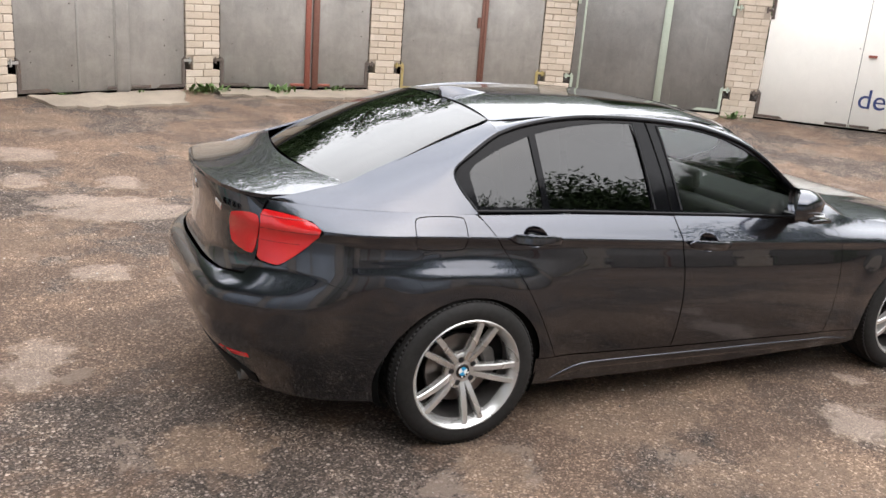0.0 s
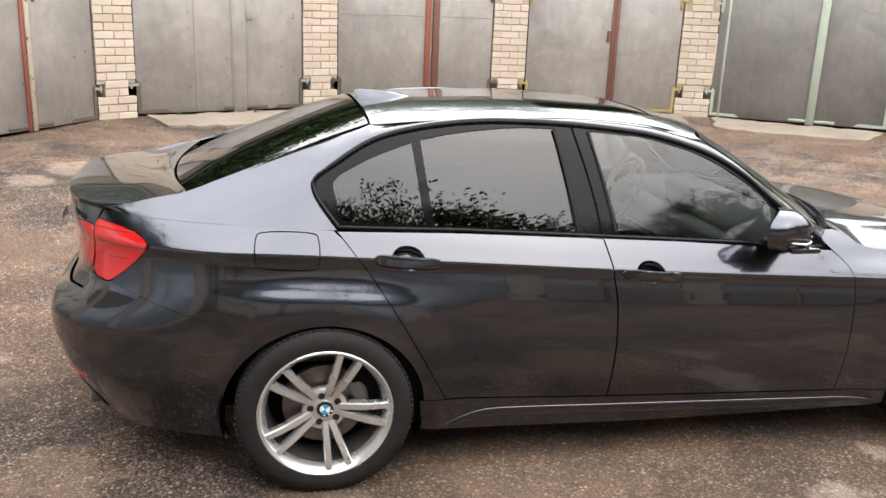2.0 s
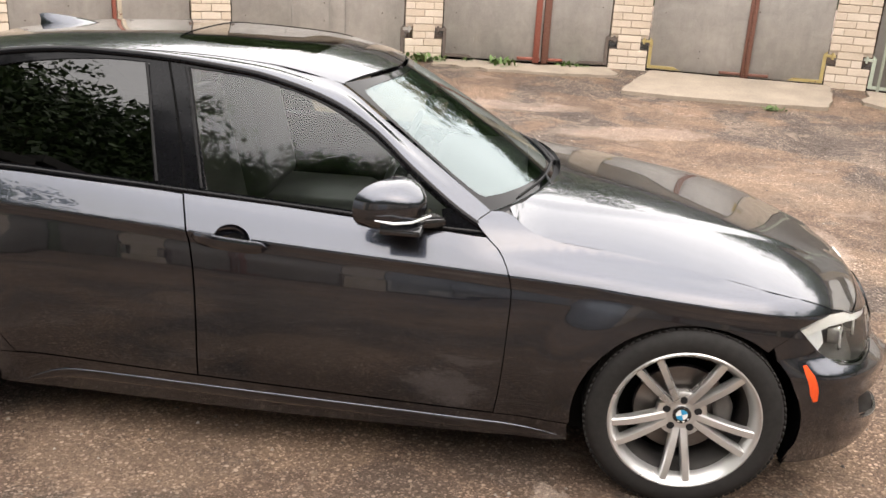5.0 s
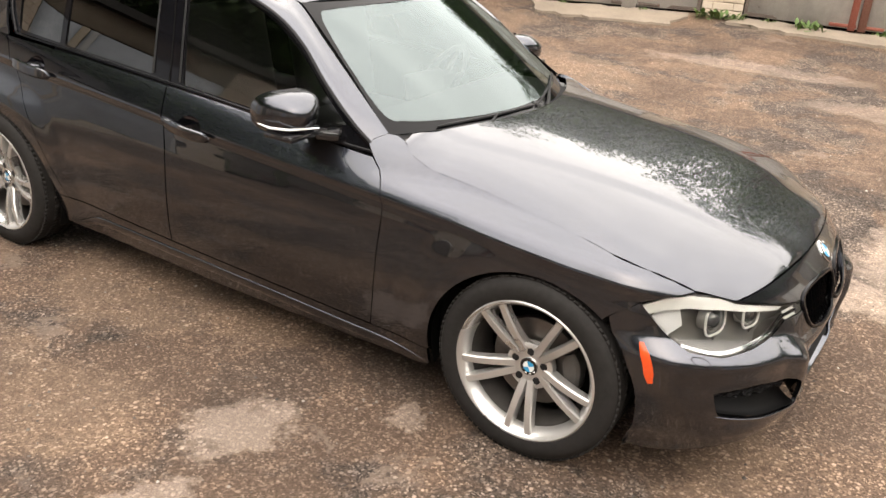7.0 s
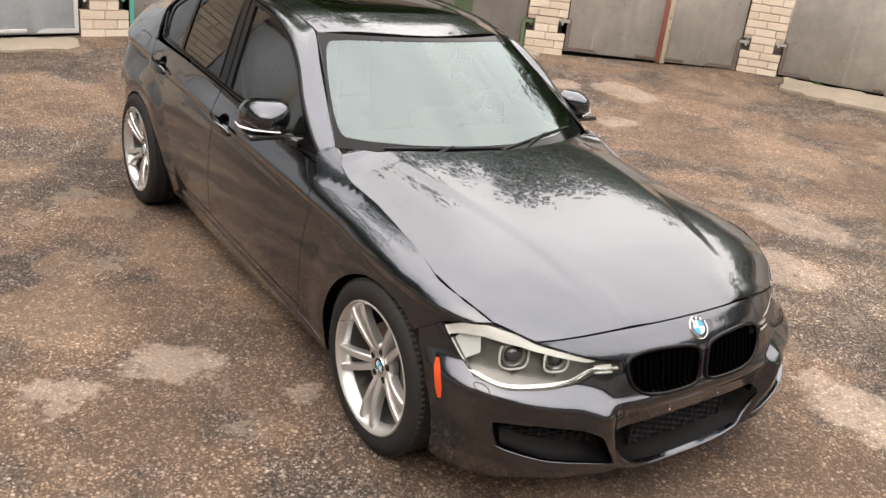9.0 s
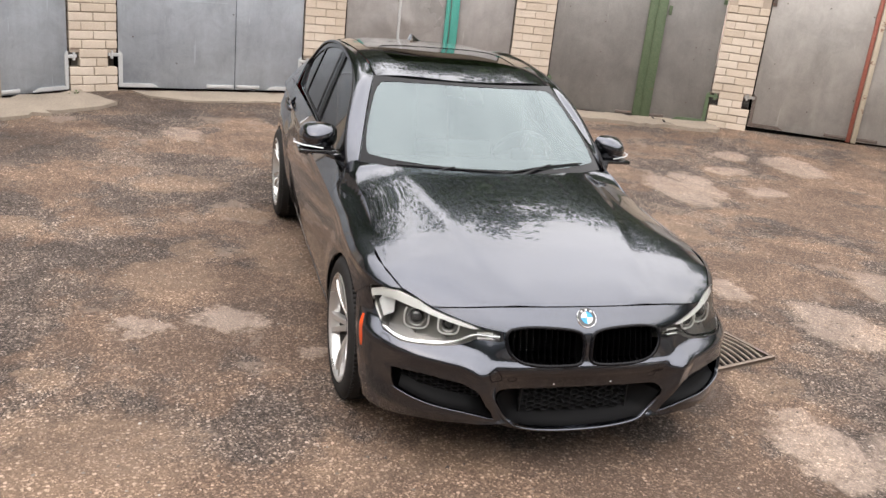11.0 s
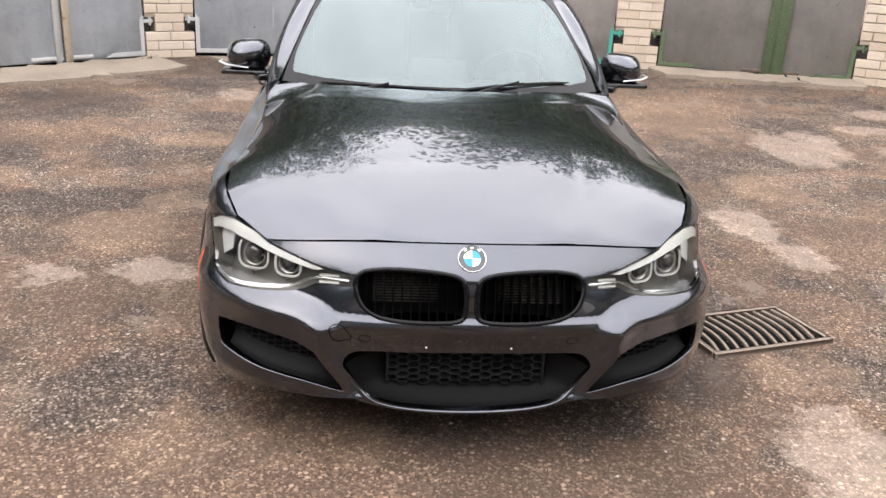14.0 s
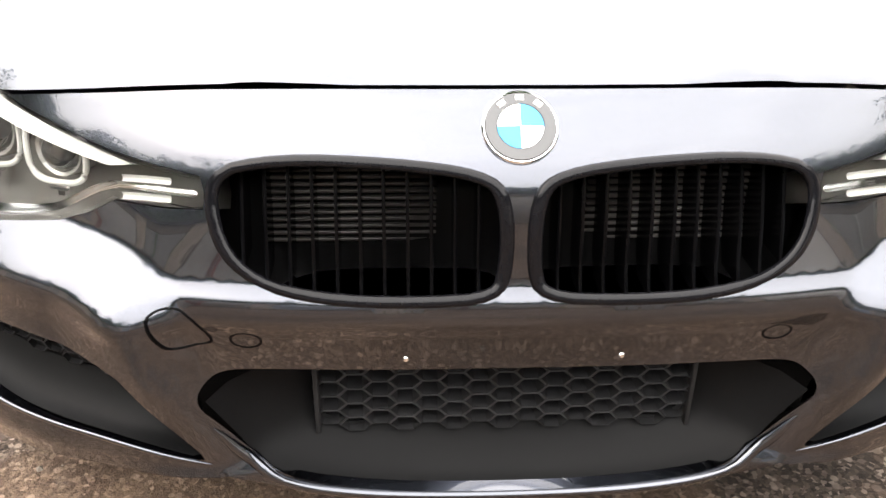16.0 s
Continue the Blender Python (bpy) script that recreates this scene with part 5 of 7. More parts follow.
LAMP_DARK = speckled("dark_lamp_bezel", (0.14, 0.135, 0.128), 0.30, metal=0.4, grain=25)
LENS_SOLID = speckled("projector_glass", (0.03, 0.03, 0.032), 0.06, grain=20, coat=1.0, rough_spread=0.02)
mirror_parts(headlight)


# ---- emblem, cowl, wipers, aerial ----
def roundel(parent, m, r, name="emblem"):
    """A round badge: dark ring, blue and white quarters, bright rim."""
    bm = bmesh.new()
    bm_lathe(bm, [(r * .98, -.002), (r, .003), (r * .96, .0055), (r * .93, .005)], m, 40)
    rim = part(name, bm, CHROME, parent, "round badge with blue and white quarters")
    bm = bmesh.new()
    bm_lathe(bm, [(r * .94, .004), (r * .90, .0058), (r * .62, .0062), (r * .60, .005)], m, 40)
    part("badge_ring", bm, GLOSS_BLACK, rim)
    for k in range(4):
        bm = bmesh.new()
        c = bm.verts.new(m @ Vector((0, 0, .0072)))
        arc = [bm.verts.new(m @ Vector((r * .60 * math.cos(radians(90 * k + 9 * i)), r * .60 * math.sin(radians(90 * k + 9 * i)), .0058))) for i in range(11)]
        for a, b in zip(arc, arc[1:]):
            bm.faces.new((c, a, b))
        part("badge_quarter", bm, BLUE if k % 2 == 0 else WHITE, rim)
    # short bright bars in the place of writing
    bm = bmesh.new()
    for a in (128, 90, 52):
        t = m @ Matrix.Rotation(radians(a), 4, "Z") @ Matrix.Translation((r * .77, 0, .0064))
        bm_box(bm, (r * .15, r * .22, .0006), t)
    tagged(part("badge_bar", bm, WHITE, rim), kind="stuff")
    return rim


z_e = .672
e_p = skin(MID, z_e)
e_q = skin(MID, z_e + .01) - skin(MID, z_e - .01)
up = Vector((float(e_q[0]), 0, float(e_q[2]))).normalized()
out_n = Vector((up.z, 0, -up.x))
em = Matrix(((0, up.x, out_n.x, float(e_p[0])), (1, 0, 0, 0), (0, up.z, out_n.z, z_e), (0, 0, 0, 1)))
roundel(front_bumper, em @ Matrix.Translation((0, 0, -.001)), .043)

V, F = [], []
for k, y in enumerate(np.linspace(-.655, .655, 29)):
    a = screen(.925, y)
    b = hood_top(.985 - .455 * y * y, min(.72, abs(y)))
    V += [(float(a[0]), y, float(a[2]) - .004), (float(a[0]) + .02, y, float(a[2]) - .022), (float(b[0]) + .02, y, float(b[2]) - .028)]
for k in range(28):
    for r in range(2):
        F.append((3 * k + r, 3 * k + r + 1, 3 * k + 4 + r, 3 * k + 3 + r))
cowl = link_mesh("cowl", V, F, MATT_BLACK, car, "black plastic cowl under the windscreen")


def wiper(points, arm):
    pts = [screen(q, y) for q, y in points]
    bm = bmesh.new()
    line = [(float(p[0]) + .003, float(p[1]), float(p[2]) + .009) for p in curve_pts([tuple(p) for p in pts], 14)]
    bm_tube(bm, line, [.003] + [.0055] * 12 + [.003], 6)
    w = part("wiper", bm, MATT_BLACK, car, "black windscreen wiper at rest")
    bm = bmesh.new()
    a, e = Vector(arm), Vector(line[7]) + Vector((.003, 0, .010))
    bm_tube(bm, [a - Vector((0, 0, .03)), a, a * .85 + e * .15 + Vector((0, 0, .006)), a * .4 + e * .6 + Vector((0, 0, .006)), e], [.013, .013, .008, .0055, .0045], 8)
    part("wiper_arm", bm, MATT_BLACK, w)


wiper([(.925, -.52), (.915, -.25), (.92, 0.02)], (.925, -.36, .945))
wiper([(.925, .03), (.890, .28), (.885, .55)], (.935, .12, .950))

bm = bmesh.new()
rings = []
for k in range(10):
    u = k / 9
    w, h = .040 * (1 - .5 * u), .062 * (1 - (1 - u) ** 2.2) + .004 if u < .9 else .052
    x = -.965 - .235 * u
    zb = float(roof_top(x, 0)[2]) - .004
    top = zb + (.006 + .046 * u ** .8 if u < .96 else .044)
    rings.append([bm.verts.new(v) for v in ((x, -w, zb), (x, -w * .55, zb + (top - zb) * .6), (x - .012 * u, 0, top), (x, w * .55, zb + (top - zb) * .6), (x, w, zb))])
for a, b in zip(rings, rings[1:]):
    for i in range(4):
        bm.faces.new((a[i], a[i + 1], b[i + 1], b[i]))
bm.faces.new(rings[0])
bm.faces.new(rings[-1])
bmesh.ops.recalc_face_normals(bm, faces=bm.faces)
part("roof_aerial", bm, PAINT, car, "painted shark-fin aerial", sharp=50)


# ---- mirrors ----
def door_mirror(side):
    cx, cy, cz = .432, .892, 1.006
    sweep = Matrix.Translation((cx, side * cy, 0)) @ Matrix.Rotation(radians(24) * side, 4, "Z") @ Matrix.Translation((-cx, -side * cy, 0))
    bm = bmesh.new()
    # shell: rounded wedge, open to the rear
    rings = []
    for k in range(9):
        u = k / 8
        x = cx + .075 - .135 * u
        fat = math.sin(min(1, u * 1.25 + .12) * math.pi / 2) ** .7
        ring = []
        for i in range(20):
            a = 2 * math.pi * i / 20
            ca, sa = math.cos(a), math.sin(a)
            yy = .110 * fat * math.copysign(abs(ca) ** .72, ca) * (1 if ca > 0 else 1.0)
            zz = .074 * fat * math.copysign(abs(sa) ** .75, sa)
            zz += .012 * (-ca) * fat
            ring.append(bm.verts.new((x - .05 * max(0, ca) * fat, side * (cy + yy), cz + zz)))
        rings.append(ring)
    for a, b in zip(rings, rings[1:]):
        for i in range(20):
            j = (i + 1) % 20
            bm.faces.new((a[i], a[j], b[j], b[i]))
    bm.faces.new(rings[0])
    bmesh.ops.recalc_face_normals(bm, faces=bm.faces)
    bm.transform(sweep)
    shell = part("door_mirror", bm, PAINT, car, "painted door mirror with clear indicator strip", sharp=50)
    bm = bmesh.new()
    bm.faces.new([bm.verts.new(v.co if False else v) for v in [Vector((cx - .082 - .045 * max(0, math.cos(2 * math.pi * i / 20)), side * (cy + .105 * math.copysign(abs(math.cos(2 * math.pi * i / 20)) ** .72, math.cos(2 * math.pi * i / 20))), cz + .060 * math.copysign(abs(math.sin(2 * math.pi * i / 20)) ** .75, math.sin(2 * math.pi * i / 20)))) for i in range(20)]])
    bm.transform(Matrix.Translation((.038, 0, 0)))
    bm.transform(sweep)
    part("mirror_glass", bm, CHROME, shell, smooth=False)
    bm = bmesh.new()
    bm_tube(bm, [(cx + .070, side * (cy - .07), cz - .038), (cx + .064, side * (cy + .04), cz - .036), (cx + .035, side * (cy + .100), cz - .030), (cx - .02, side * (cy + .118), cz - .026)], [.003, .0045, .0045, .002], 8)
    bm.transform(sweep)
    part("indicator", bm, INDICATOR, shell, "clear indicator strip")
    bm = bmesh.new()
    bm_box(bm, (.13, .20, .022), Matrix.Translation((cx + .01, side * (cy - .01), cz - .064)), .009)
    bm_box(bm, (.085, .13, .030), Matrix.Translation((cx + .07, side * (cy - .125), cz - .075)) @ Euler((0, 0, -side * .5)).to_matrix().to_4x4(), .009)
    part("mirror_arm", bm, GLOSS_BLACK, shell, "black mirror arm")


mirror_parts(door_mirror)


# ---- wheels ----
def build_wheel(side):
    """A wheel about its own centre, its outer face towards +y times side."""
    wheel = empty("wheel")
    wheel.parent = car
    m = Matrix.Rotation(radians(-90), 4, "X")
    R = .331
    bm = bmesh.new()
    bm_lathe(bm, [(.236, .098), (.246, .106), (.256, .110), (.276, .1135), (.298, .111), (.314, .104), (.3245, .093), (.3295, .078), (.331, .03), (.331, -.03), (.3295, -.078), (.322, -.095), (.30, -.112), (.25, -.11), (.23, -.10)], m, 72)
    tyre = part("tyre", bm, RUBBER, wheel, "black tyre with worn dusty sidewall", sharp=50)
    bm = bmesh.new()
    for k in range(90):
        a = 2 * math.pi * k / 90
        for row, (y, w, sk) in enumerate(((.080, .026, .10), (.030, .030, .0), (-.03, .03, .0), (-.08, .026, -.10))):
            t = m @ Matrix.Rotation(a + (.5 * row % 1) * .035, 4, "Z") @ Matrix.Translation((.3285 - (.0025 if row in (0, 3) else 0), 0, y)) @ Euler((0, sk * 3, 0)).to_matrix().to_4x4()
            bm_box(bm, (.007, .018, w), t)
    tagged(part("tread", bm, RUBBER, tyre), "tread blocks", kind="stuff")
    # rim: lip, barrel and spokes
    bm = bmesh.new()
    bm_lathe(bm, [(.240, .096), (.2525, .104), (.2535, .109), (.249, .112), (.243, .109), (.236, .099), (.229, .088), (.222, .074), (.219, .062)], m, 72)
    rim = part("rim", bm, ALLOY, wheel, "silver five double-spoke alloy rim", sharp=50)
    bm = bmesh.new()
    bm_lathe(bm, [(.2185, .061), (.216, .050), (.210, .0), (.208, -.07), (.225, -.095), (.243, -.10)], m, 72)
    part("barrel", bm, BARREL, rim, "inner barrel coloured dark for the shade behind the spokes", sharp=50)
    bm = bmesh.new()
    for k in range(5):
        base = radians(90 + 72 * k)
        for sgn in (-1, 1):
            prof = []
            for u in np.linspace(0, 1, 9):
                r = .050 + (.238 - .050) * u
                off = sgn * (.0110 + .0290 * u)
                half = .0150 - .0008 * u
                top = .100 - .038 * (1 - u) ** 1.4 + .006 * math.sin(math.pi * u)
                deep = .030 + .012 * (1 - u)
                prof.append((r, off, half, top, deep))
            rings = []
            for r, off, half, top, deep in prof:
                ring = []
                for dx, dz in ((-1, -deep), (-1, -.006), (-.72, 0), (.72, 0), (1, -.006), (1, -deep)):
                    q = Matrix.Rotation(base, 4, "Z") @ Vector((r, off + dx * half, top + dz - (.004 if dx * sgn < 0 and abs(dx) > .9 else 0)))
                    ring.append(bm.verts.new(m @ q))
                rings.append(ring)
            for a, b in zip(rings, rings[1:]):
                for i in range(6):
                    j = (i + 1) % 6
                    bm.faces.new((a[i], a[j], b[j], b[i]))
    bmesh.ops.recalc_face_normals(bm, faces=bm.faces)
    part("spoke", bm, ALLOY, rim, sharp=30)
    bm = bmesh.new()
    bm_lathe(bm, [(.030, .058), (.058, .060), (.076, .060), (.084, .055), (.088, .040), (.086, .03)], m, 40)
    bm_lathe(bm, [(.0, .056), (.03, .056), (.031, .058)], m, 40)
    hub = part("hub", bm, ALLOY, rim, sharp=40)
    for k in range(5):
        a = radians(54 + 72 * k)
        bm = bmesh.new()
        t = m @ Matrix.Translation((.055 * math.cos(a), .055 * math.sin(a), .0535))
        bm_lathe(bm, [(.0, .0075), (.008, .0075), (.010, .0070), (.0125, .0075), (.0132, .0080), (.0132, .001)], t, 16)
        part("wheel_bolt", bm, MATT_BLACK, rim)
    roundel(rim, m @ Matrix.Rotation(radians(20), 4, "Z") @ Matrix.Translation((0, 0, .058)), .033, "wheel_badge")
    bm = bmesh.new()
    bm_lathe(bm, [(.07, .012), (.155, .012), (.157, .010), (.157, -.012), (.07, -.012)], m, 48)
    bm_lathe(bm, [(.0, .030), (.072, .030), (.076, .012)], m, 32)
    part("brake_disc", bm, STEEL, wheel, "bright worn brake disc")
    bm = bmesh.new()
    sec = [(.108, -.02), (.108, .034), (.118, .043), (.160, .043), (.172, .034), (.172, -.02)]
    bm_sweep(bm, [[m @ (Matrix.Rotation(radians(a0), 4, "Z") @ Vector((.14 + (r - .14) * f, 0, .012 + (h - .012) * f))) for r, h in sec] for a0, f in zip(range(148, 212, 7), (.6, .92, 1, 1, .94, .94, 1, 1, .92, .6))])
    part("caliper", bm, CALIPER, wheel, "grey brake caliper")
    bm = bmesh.new()
    bm_lathe(bm, [(0, -.095), (.2, -.095), (.226, -.09)], m, 40)
    part("back_plate", bm, VOID, wheel)
    return wheel


def place_wheels():
    first = build_wheel(1)
    spots = [(1.405, .772, 0), (-1.405, .786, 0), (1.405, -.772, 180), (-1.405, -.786, 180)]
    for k, (x, y, a) in enumerate(spots):
        spin = (8, 14, 0, 13)[k]
        pose_m = Matrix.Translation((x, y, .329)) @ Matrix.Rotation(radians(a), 4, "Z") @ Matrix.Rotation(radians(spin), 4, "Y")
        if k == 0:
            first.matrix_basis = pose_m
        else:
            copy_thing(first, pose_m)


place_wheels()

# ---- underside, arches, cabin ----
bm = bmesh.new()
bm_box(bm, (2.25, 1.52, .30), Matrix.Translation((0, 0, .34)), .03)
bm_box(bm, (.50, 1.12, .30), Matrix.Translation((1.42, 0, .38)), .03)
bm_box(bm, (.36, 1.10, .28), Matrix.Translation((1.86, 0, .36)), .05)
bm_box(bm, (.95, 1.10, .34), Matrix.Translation((-1.72, 0, .45)), .05)
part("underbody", bm, VOID, car)
for cx, side in ((1.405, 1), (1.405, -1), (-1.405, 1), (-1.405, -1)):
    bm = bmesh.new()
    rings = []
    for y in (.835, .80, .50):
        rings.append([bm.verts.new((cx + (.385 + .012 * (y < .83)) * math.cos(radians(a)), side * y, .322 + (.358 + .012 * (y < .83)) * math.sin(radians(a)))) for a in range(-25, 206, 7)])
    for a, b in zip(rings, rings[1:]):
        for k in range(len(a) - 1):
            bm.faces.new((a[k], a[k + 1], b[k + 1], b[k]))
    bm.faces.new([bm.verts.new(v.co) for v in rings[-1]])
    part("arch_liner", bm, VOID, car)
for side in (1, -1):
    x_g = np.linspace(-1.30, 1.0, 24)
    V, F = [], []
    for x in x_g:
        zt = min(zl(BELT, min(.70, x)), .95) - .012
        for z in np.linspace(.22, zt, 8):
            V.append((x, side * (float(wside(x, z)) - .035), z))
    for k in range(23):
        for r in range(7):
            F.append((8 * k + r, 8 * k + r + 1, 8 * k + 9 + r, 8 * k + 8 + r))
    link_mesh("door_inner", V, F, VOID, car)

bm = bmesh.new()
bm_box(bm, (2.6, 1.46, .05), Matrix.Translation((-.35, 0, .50)))
part("cabin_floor", bm, DASH, car)
bm = bmesh.new()
bm_box(bm, (.42, 1.38, .14), Matrix.Translation((.62, 0, .86)), .05, 3)
bm_box(bm, (.16, 1.36, .16), Matrix.Translation((.40, 0, .80)), .05, 3)
bm_box(bm, (.05, .26, .11), Matrix.Translation((.40, 0, .965)) @ Euler((0, -.2, 0)).to_matrix().to_4x4(), .02, 3)
part("dashboard", bm, DASH, car, "grey dashboard with screen")


def car_seat(x, y, w, lean=12):
    bm = bmesh.new()
    bm_box(bm, (.50, w, .16), Matrix.Translation((x, y, .62)), .06, 3)
    seat = part("seat", bm, CREAM, car, "dark leather seat")
    t = Matrix.Translation((x - .24, y, .70)) @ Euler((0, radians(-lean), 0)).to_matrix().to_4x4()
    bm = bmesh.new()
    bm_box(bm, (.14, w, .56 if w < .8 else .46), t @ Matrix.Translation((0, 0, .26 if w < .8 else .2)), .05, 3)
    part("backrest", bm, CREAM, seat)
    for dy in ((0,) if w < .8 else (-.38, .38)):
        bm = bmesh.new()
        bm_box(bm, (.10, .26, .16), t @ Matrix.Translation((.0, dy, .62 if w < .8 else .50)), .045, 3)
        part("headrest", bm, CREAM, seat)


car_seat(-.12, .37, .52)
car_seat(-.12, -.37, .52)
car_seat(-.88, 0, 1.25, 20)
bm = bmesh.new()
t = Matrix.Translation((.26, .37, .90)) @ Euler((0, radians(-66), 0)).to_matrix().to_4x4()
ring = [t @ Vector((.178 * math.cos(a), .178 * math.sin(a), 0)) for a in np.linspace(0, 2 * math.pi, 33)]
bm_tube(bm, ring, .014, 8)
wheel_ob = part("steering_wheel", bm, DASH, car, "dark steering wheel")
bm = bmesh.new()
bm_box(bm, (.13, .14, .04), t @ Matrix.Translation((0, 0, -.01)), .02, 3)
for a in (0, 180, 270):
    bm_box(bm, (.12, .03, .018), t @ Matrix.Rotation(radians(a + 90), 4, "Z") @ Matrix.Translation((.11, 0, -.008)), .006)
part("spokes", bm, DASH, wheel_ob)
bm = bmesh.new()
bm_box(bm, (.03, .24, .07), Matrix.Translation((.20, 0, 1.265)), .014, 3)
bm_box(bm, (.08, .08, .06), Matrix.Translation((.255, 0, 1.295)), .02, 3)
part("rear_view_mirror", bm, MATT_BLACK, car)
bm = bmesh.new()
bm_box(bm, (.13, .10, .035), Matrix.Translation((.372, 0, 1.258)) @ Euler((0, radians(29), 0)).to_matrix().to_4x4(), .012, 3)
part("sensor_housing", bm, MATT_BLACK, car)
bm = bmesh.new()
bm_box(bm, (1.05, .90, .012), Matrix.Translation((-.62, 0, 1.345)), .004)
part("headliner", bm, PALE_CLOTH, car)
bm = bmesh.new()
bm_box(bm, (.46, 1.20, .03), Matrix.Translation((-1.55, 0, 1.03)), .01)
part("parcel_shelf", bm, DASH, car)


# ---- garages round the yard ----
def make_brick():
    m, n, l, b = material("cream_silicate_brick")
    p = world_coord(n)
    rnd = n.new("ShaderNodeObjectInfo").outputs["Random"]
    isl = n.new("ShaderNodeNewGeometry").outputs["Random Per Island"]
    add = n.new("ShaderNodeMath")
    add.operation = "ADD"
    l.new(rnd, add.inputs[0])
    l.new(isl, add.inputs[1])
    fr = n.new("ShaderNodeMath")
    fr.operation = "FRACT"
    l.new(add.outputs[0], fr.inputs[0])
    base = ramp(n, l, fr.outputs[0], [(0.0, (0.46, 0.375, 0.290)), (0.5, (0.53, 0.440, 0.350)), (1.0, (0.57, 0.49, 0.405))])
    stain = noise_tex(n, l, 3.2, 6, 0.65, p)
    fine = noise_tex(n, l, 60, 4, 0.6, p)
    c = mix_col(n, l, ramp(n, l, stain, [(0.45, (0, 0, 0)), (0.8, (0.5, 0.5, 0.5))]), base, (0.31, 0.255, 0.20))
    c = mix_col(n, l, 0.25, c, ramp(n, l, fine, [(0.3, (0.40, 0.335, 0.265)), (0.7, (0.64, 0.57, 0.49))]))
    l.new(c, b.inputs["Base Color"])
    set_in(b, Roughness=0.85, Specular_IOR_Level=0.25)
    bump(n, l, b, fine, 0.35, 0.004)
    return m


def make_sheet(name, colour, blotch, dents=0.15, gloss=0.5, dent_size=2.2, fold=0.8):
    """Painted or bare sheet steel: streaks, scuffs, dents."""
    m, n, l, b = material(name)
    p = world_coord(n)
    mp = n.new("ShaderNodeMapping")
    mp.inputs["Scale"].default_value = (4.0, 4.0, 0.7)
    l.new(p, mp.inputs["Vector"])
    streak = noise_tex(n, l, 3.0, 6, 0.6, mp.outputs[0])
    cloud = noise_tex(n, l, 1.7, 5, 0.55, p, 0.5)
    scuff = noise_tex(n, l, 9.0, 8, 0.75, p)
    patch = noise_tex(n, l, 4.2, 9, 0.72, p, 0.6)
    swing = 0.05 if colour[0] > 0.7 else 0.30
    lo, hi = tuple(k * (1 - swing * 1.1) for k in colour), tuple(min(1, k * (1 + swing)) for k in colour)
    c = mix_col(n, l, 0.5, ramp(n, l, patch, [(0.34, lo), (0.66, hi)]), ramp(n, l, cloud, [(0.32, lo), (0.68, hi)]))
    c = mix_col(n, l, 0.22, c, ramp(n, l, streak, [(0.3, lo), (0.7, hi)]))
    # pale runs of old paint
    mp2 = n.new("ShaderNodeMapping")
    mp2.inputs["Scale"].default_value = (22.0, 22.0, 1.6)
    l.new(p, mp2.inputs["Vector"])
    drip = noise_tex(n, l, 1.0, 4, 0.55, mp2.outputs[0])
    c = mix_col(n, l, ramp(n, l, drip, [(0.69, (0, 0, 0)), (0.73, (0.45, 0.45, 0.45))]), c, tuple(min(1, k * 1.7) for k in colour))
    c = mix_col(n, l, ramp(n, l, scuff, [(0.62, (0, 0, 0)), (0.74, (0.5, 0.5, 0.5))]), c, blotch)
    fine = noise_tex(n, l, 120, 3, 0.6, p)
    c = mix_col(n, l, 0.12, c, ramp(n, l, fine, [(0.3, (0.08,) * 3), (0.7, (0.6,) * 3)]))
    l.new(c, b.inputs["Base Color"])
    l.new(ramp(n, l, cloud, [(0.3, (gloss - 0.1,) * 3), (0.7, (gloss + 0.12,) * 3)]), b.inputs["Roughness"])
    set_in(b, Metallic=0.0 if colour[0] > 0.7 else 0.25, Specular_IOR_Level=0.4)
    big = noise_tex(n, l, dent_size, 2, 0.45, p, fold)
    bump(n, l, b, big, dents, 0.12)
    return m


def make_rusty(name, colour, rust_from=0.56):
    m, n, l, b = material(name)
    p = world_coord(n)
    f = noise_tex(n, l, 7.0, 8, 0.7, p, 0.4)
    g = noise_tex(n, l, 70, 4, 0.6, p)
    c = ramp(n, l, f, [(0.3, tuple(k * 0.85 for k in colour)), (rust_from, colour), (rust_from + 0.05, (0.16, 0.062, 0.03)), (rust_from + 0.2, (0.09, 0.045, 0.028))])
    c = mix_col(n, l, 0.2, c, ramp(n, l, g, [(0.3, (0.05, 0.04, 0.035)), (0.7, (0.42, 0.36, 0.3))]))
    l.new(c, b.inputs["Base Color"])
    set_in(b, Roughness=0.62, Specular_IOR_Level=0.35)
    bump(n, l, b, f, 0.25, 0.004)
    return m


BRICK = make_brick()
MORTAR = speckled("mortar", (0.36, 0.30, 0.24), 0.92, grain=80, bumpy=0.4)
GREY = make_sheet("grey_sheet_steel", (0.335, 0.312, 0.286), (0.36, 0.34, 0.31), 0.16)
GREY_D = make_sheet("dark_grey_sheet_steel", (0.195, 0.182, 0.168), (0.24, 0.227, 0.213), 0.16)
GALV = make_sheet("blue_grey_galvanised_steel", (0.37, 0.405, 0.445), (0.45, 0.465, 0.48), 0.2, 0.42)
DENTED = make_sheet("dented_pale_steel", (0.32, 0.30, 0.285), (0.36, 0.345, 0.33), 0.75, 0.36, 1.5, 0.25)
CREAMY = make_sheet("cream_painted_steel", (0.86, 0.83, 0.77), (0.80, 0.77, 0.70), 0.05)
RED_P = make_rusty("red_oxide_paint", (0.26, 0.052, 0.03), 0.60)
BROWN_P = make_rusty("brown_red_paint", (0.15, 0.045, 0.028), 0.62)
PEEL_P = make_rusty("peeling_rusty_paint", (0.50, 0.43, 0.33), 0.56)
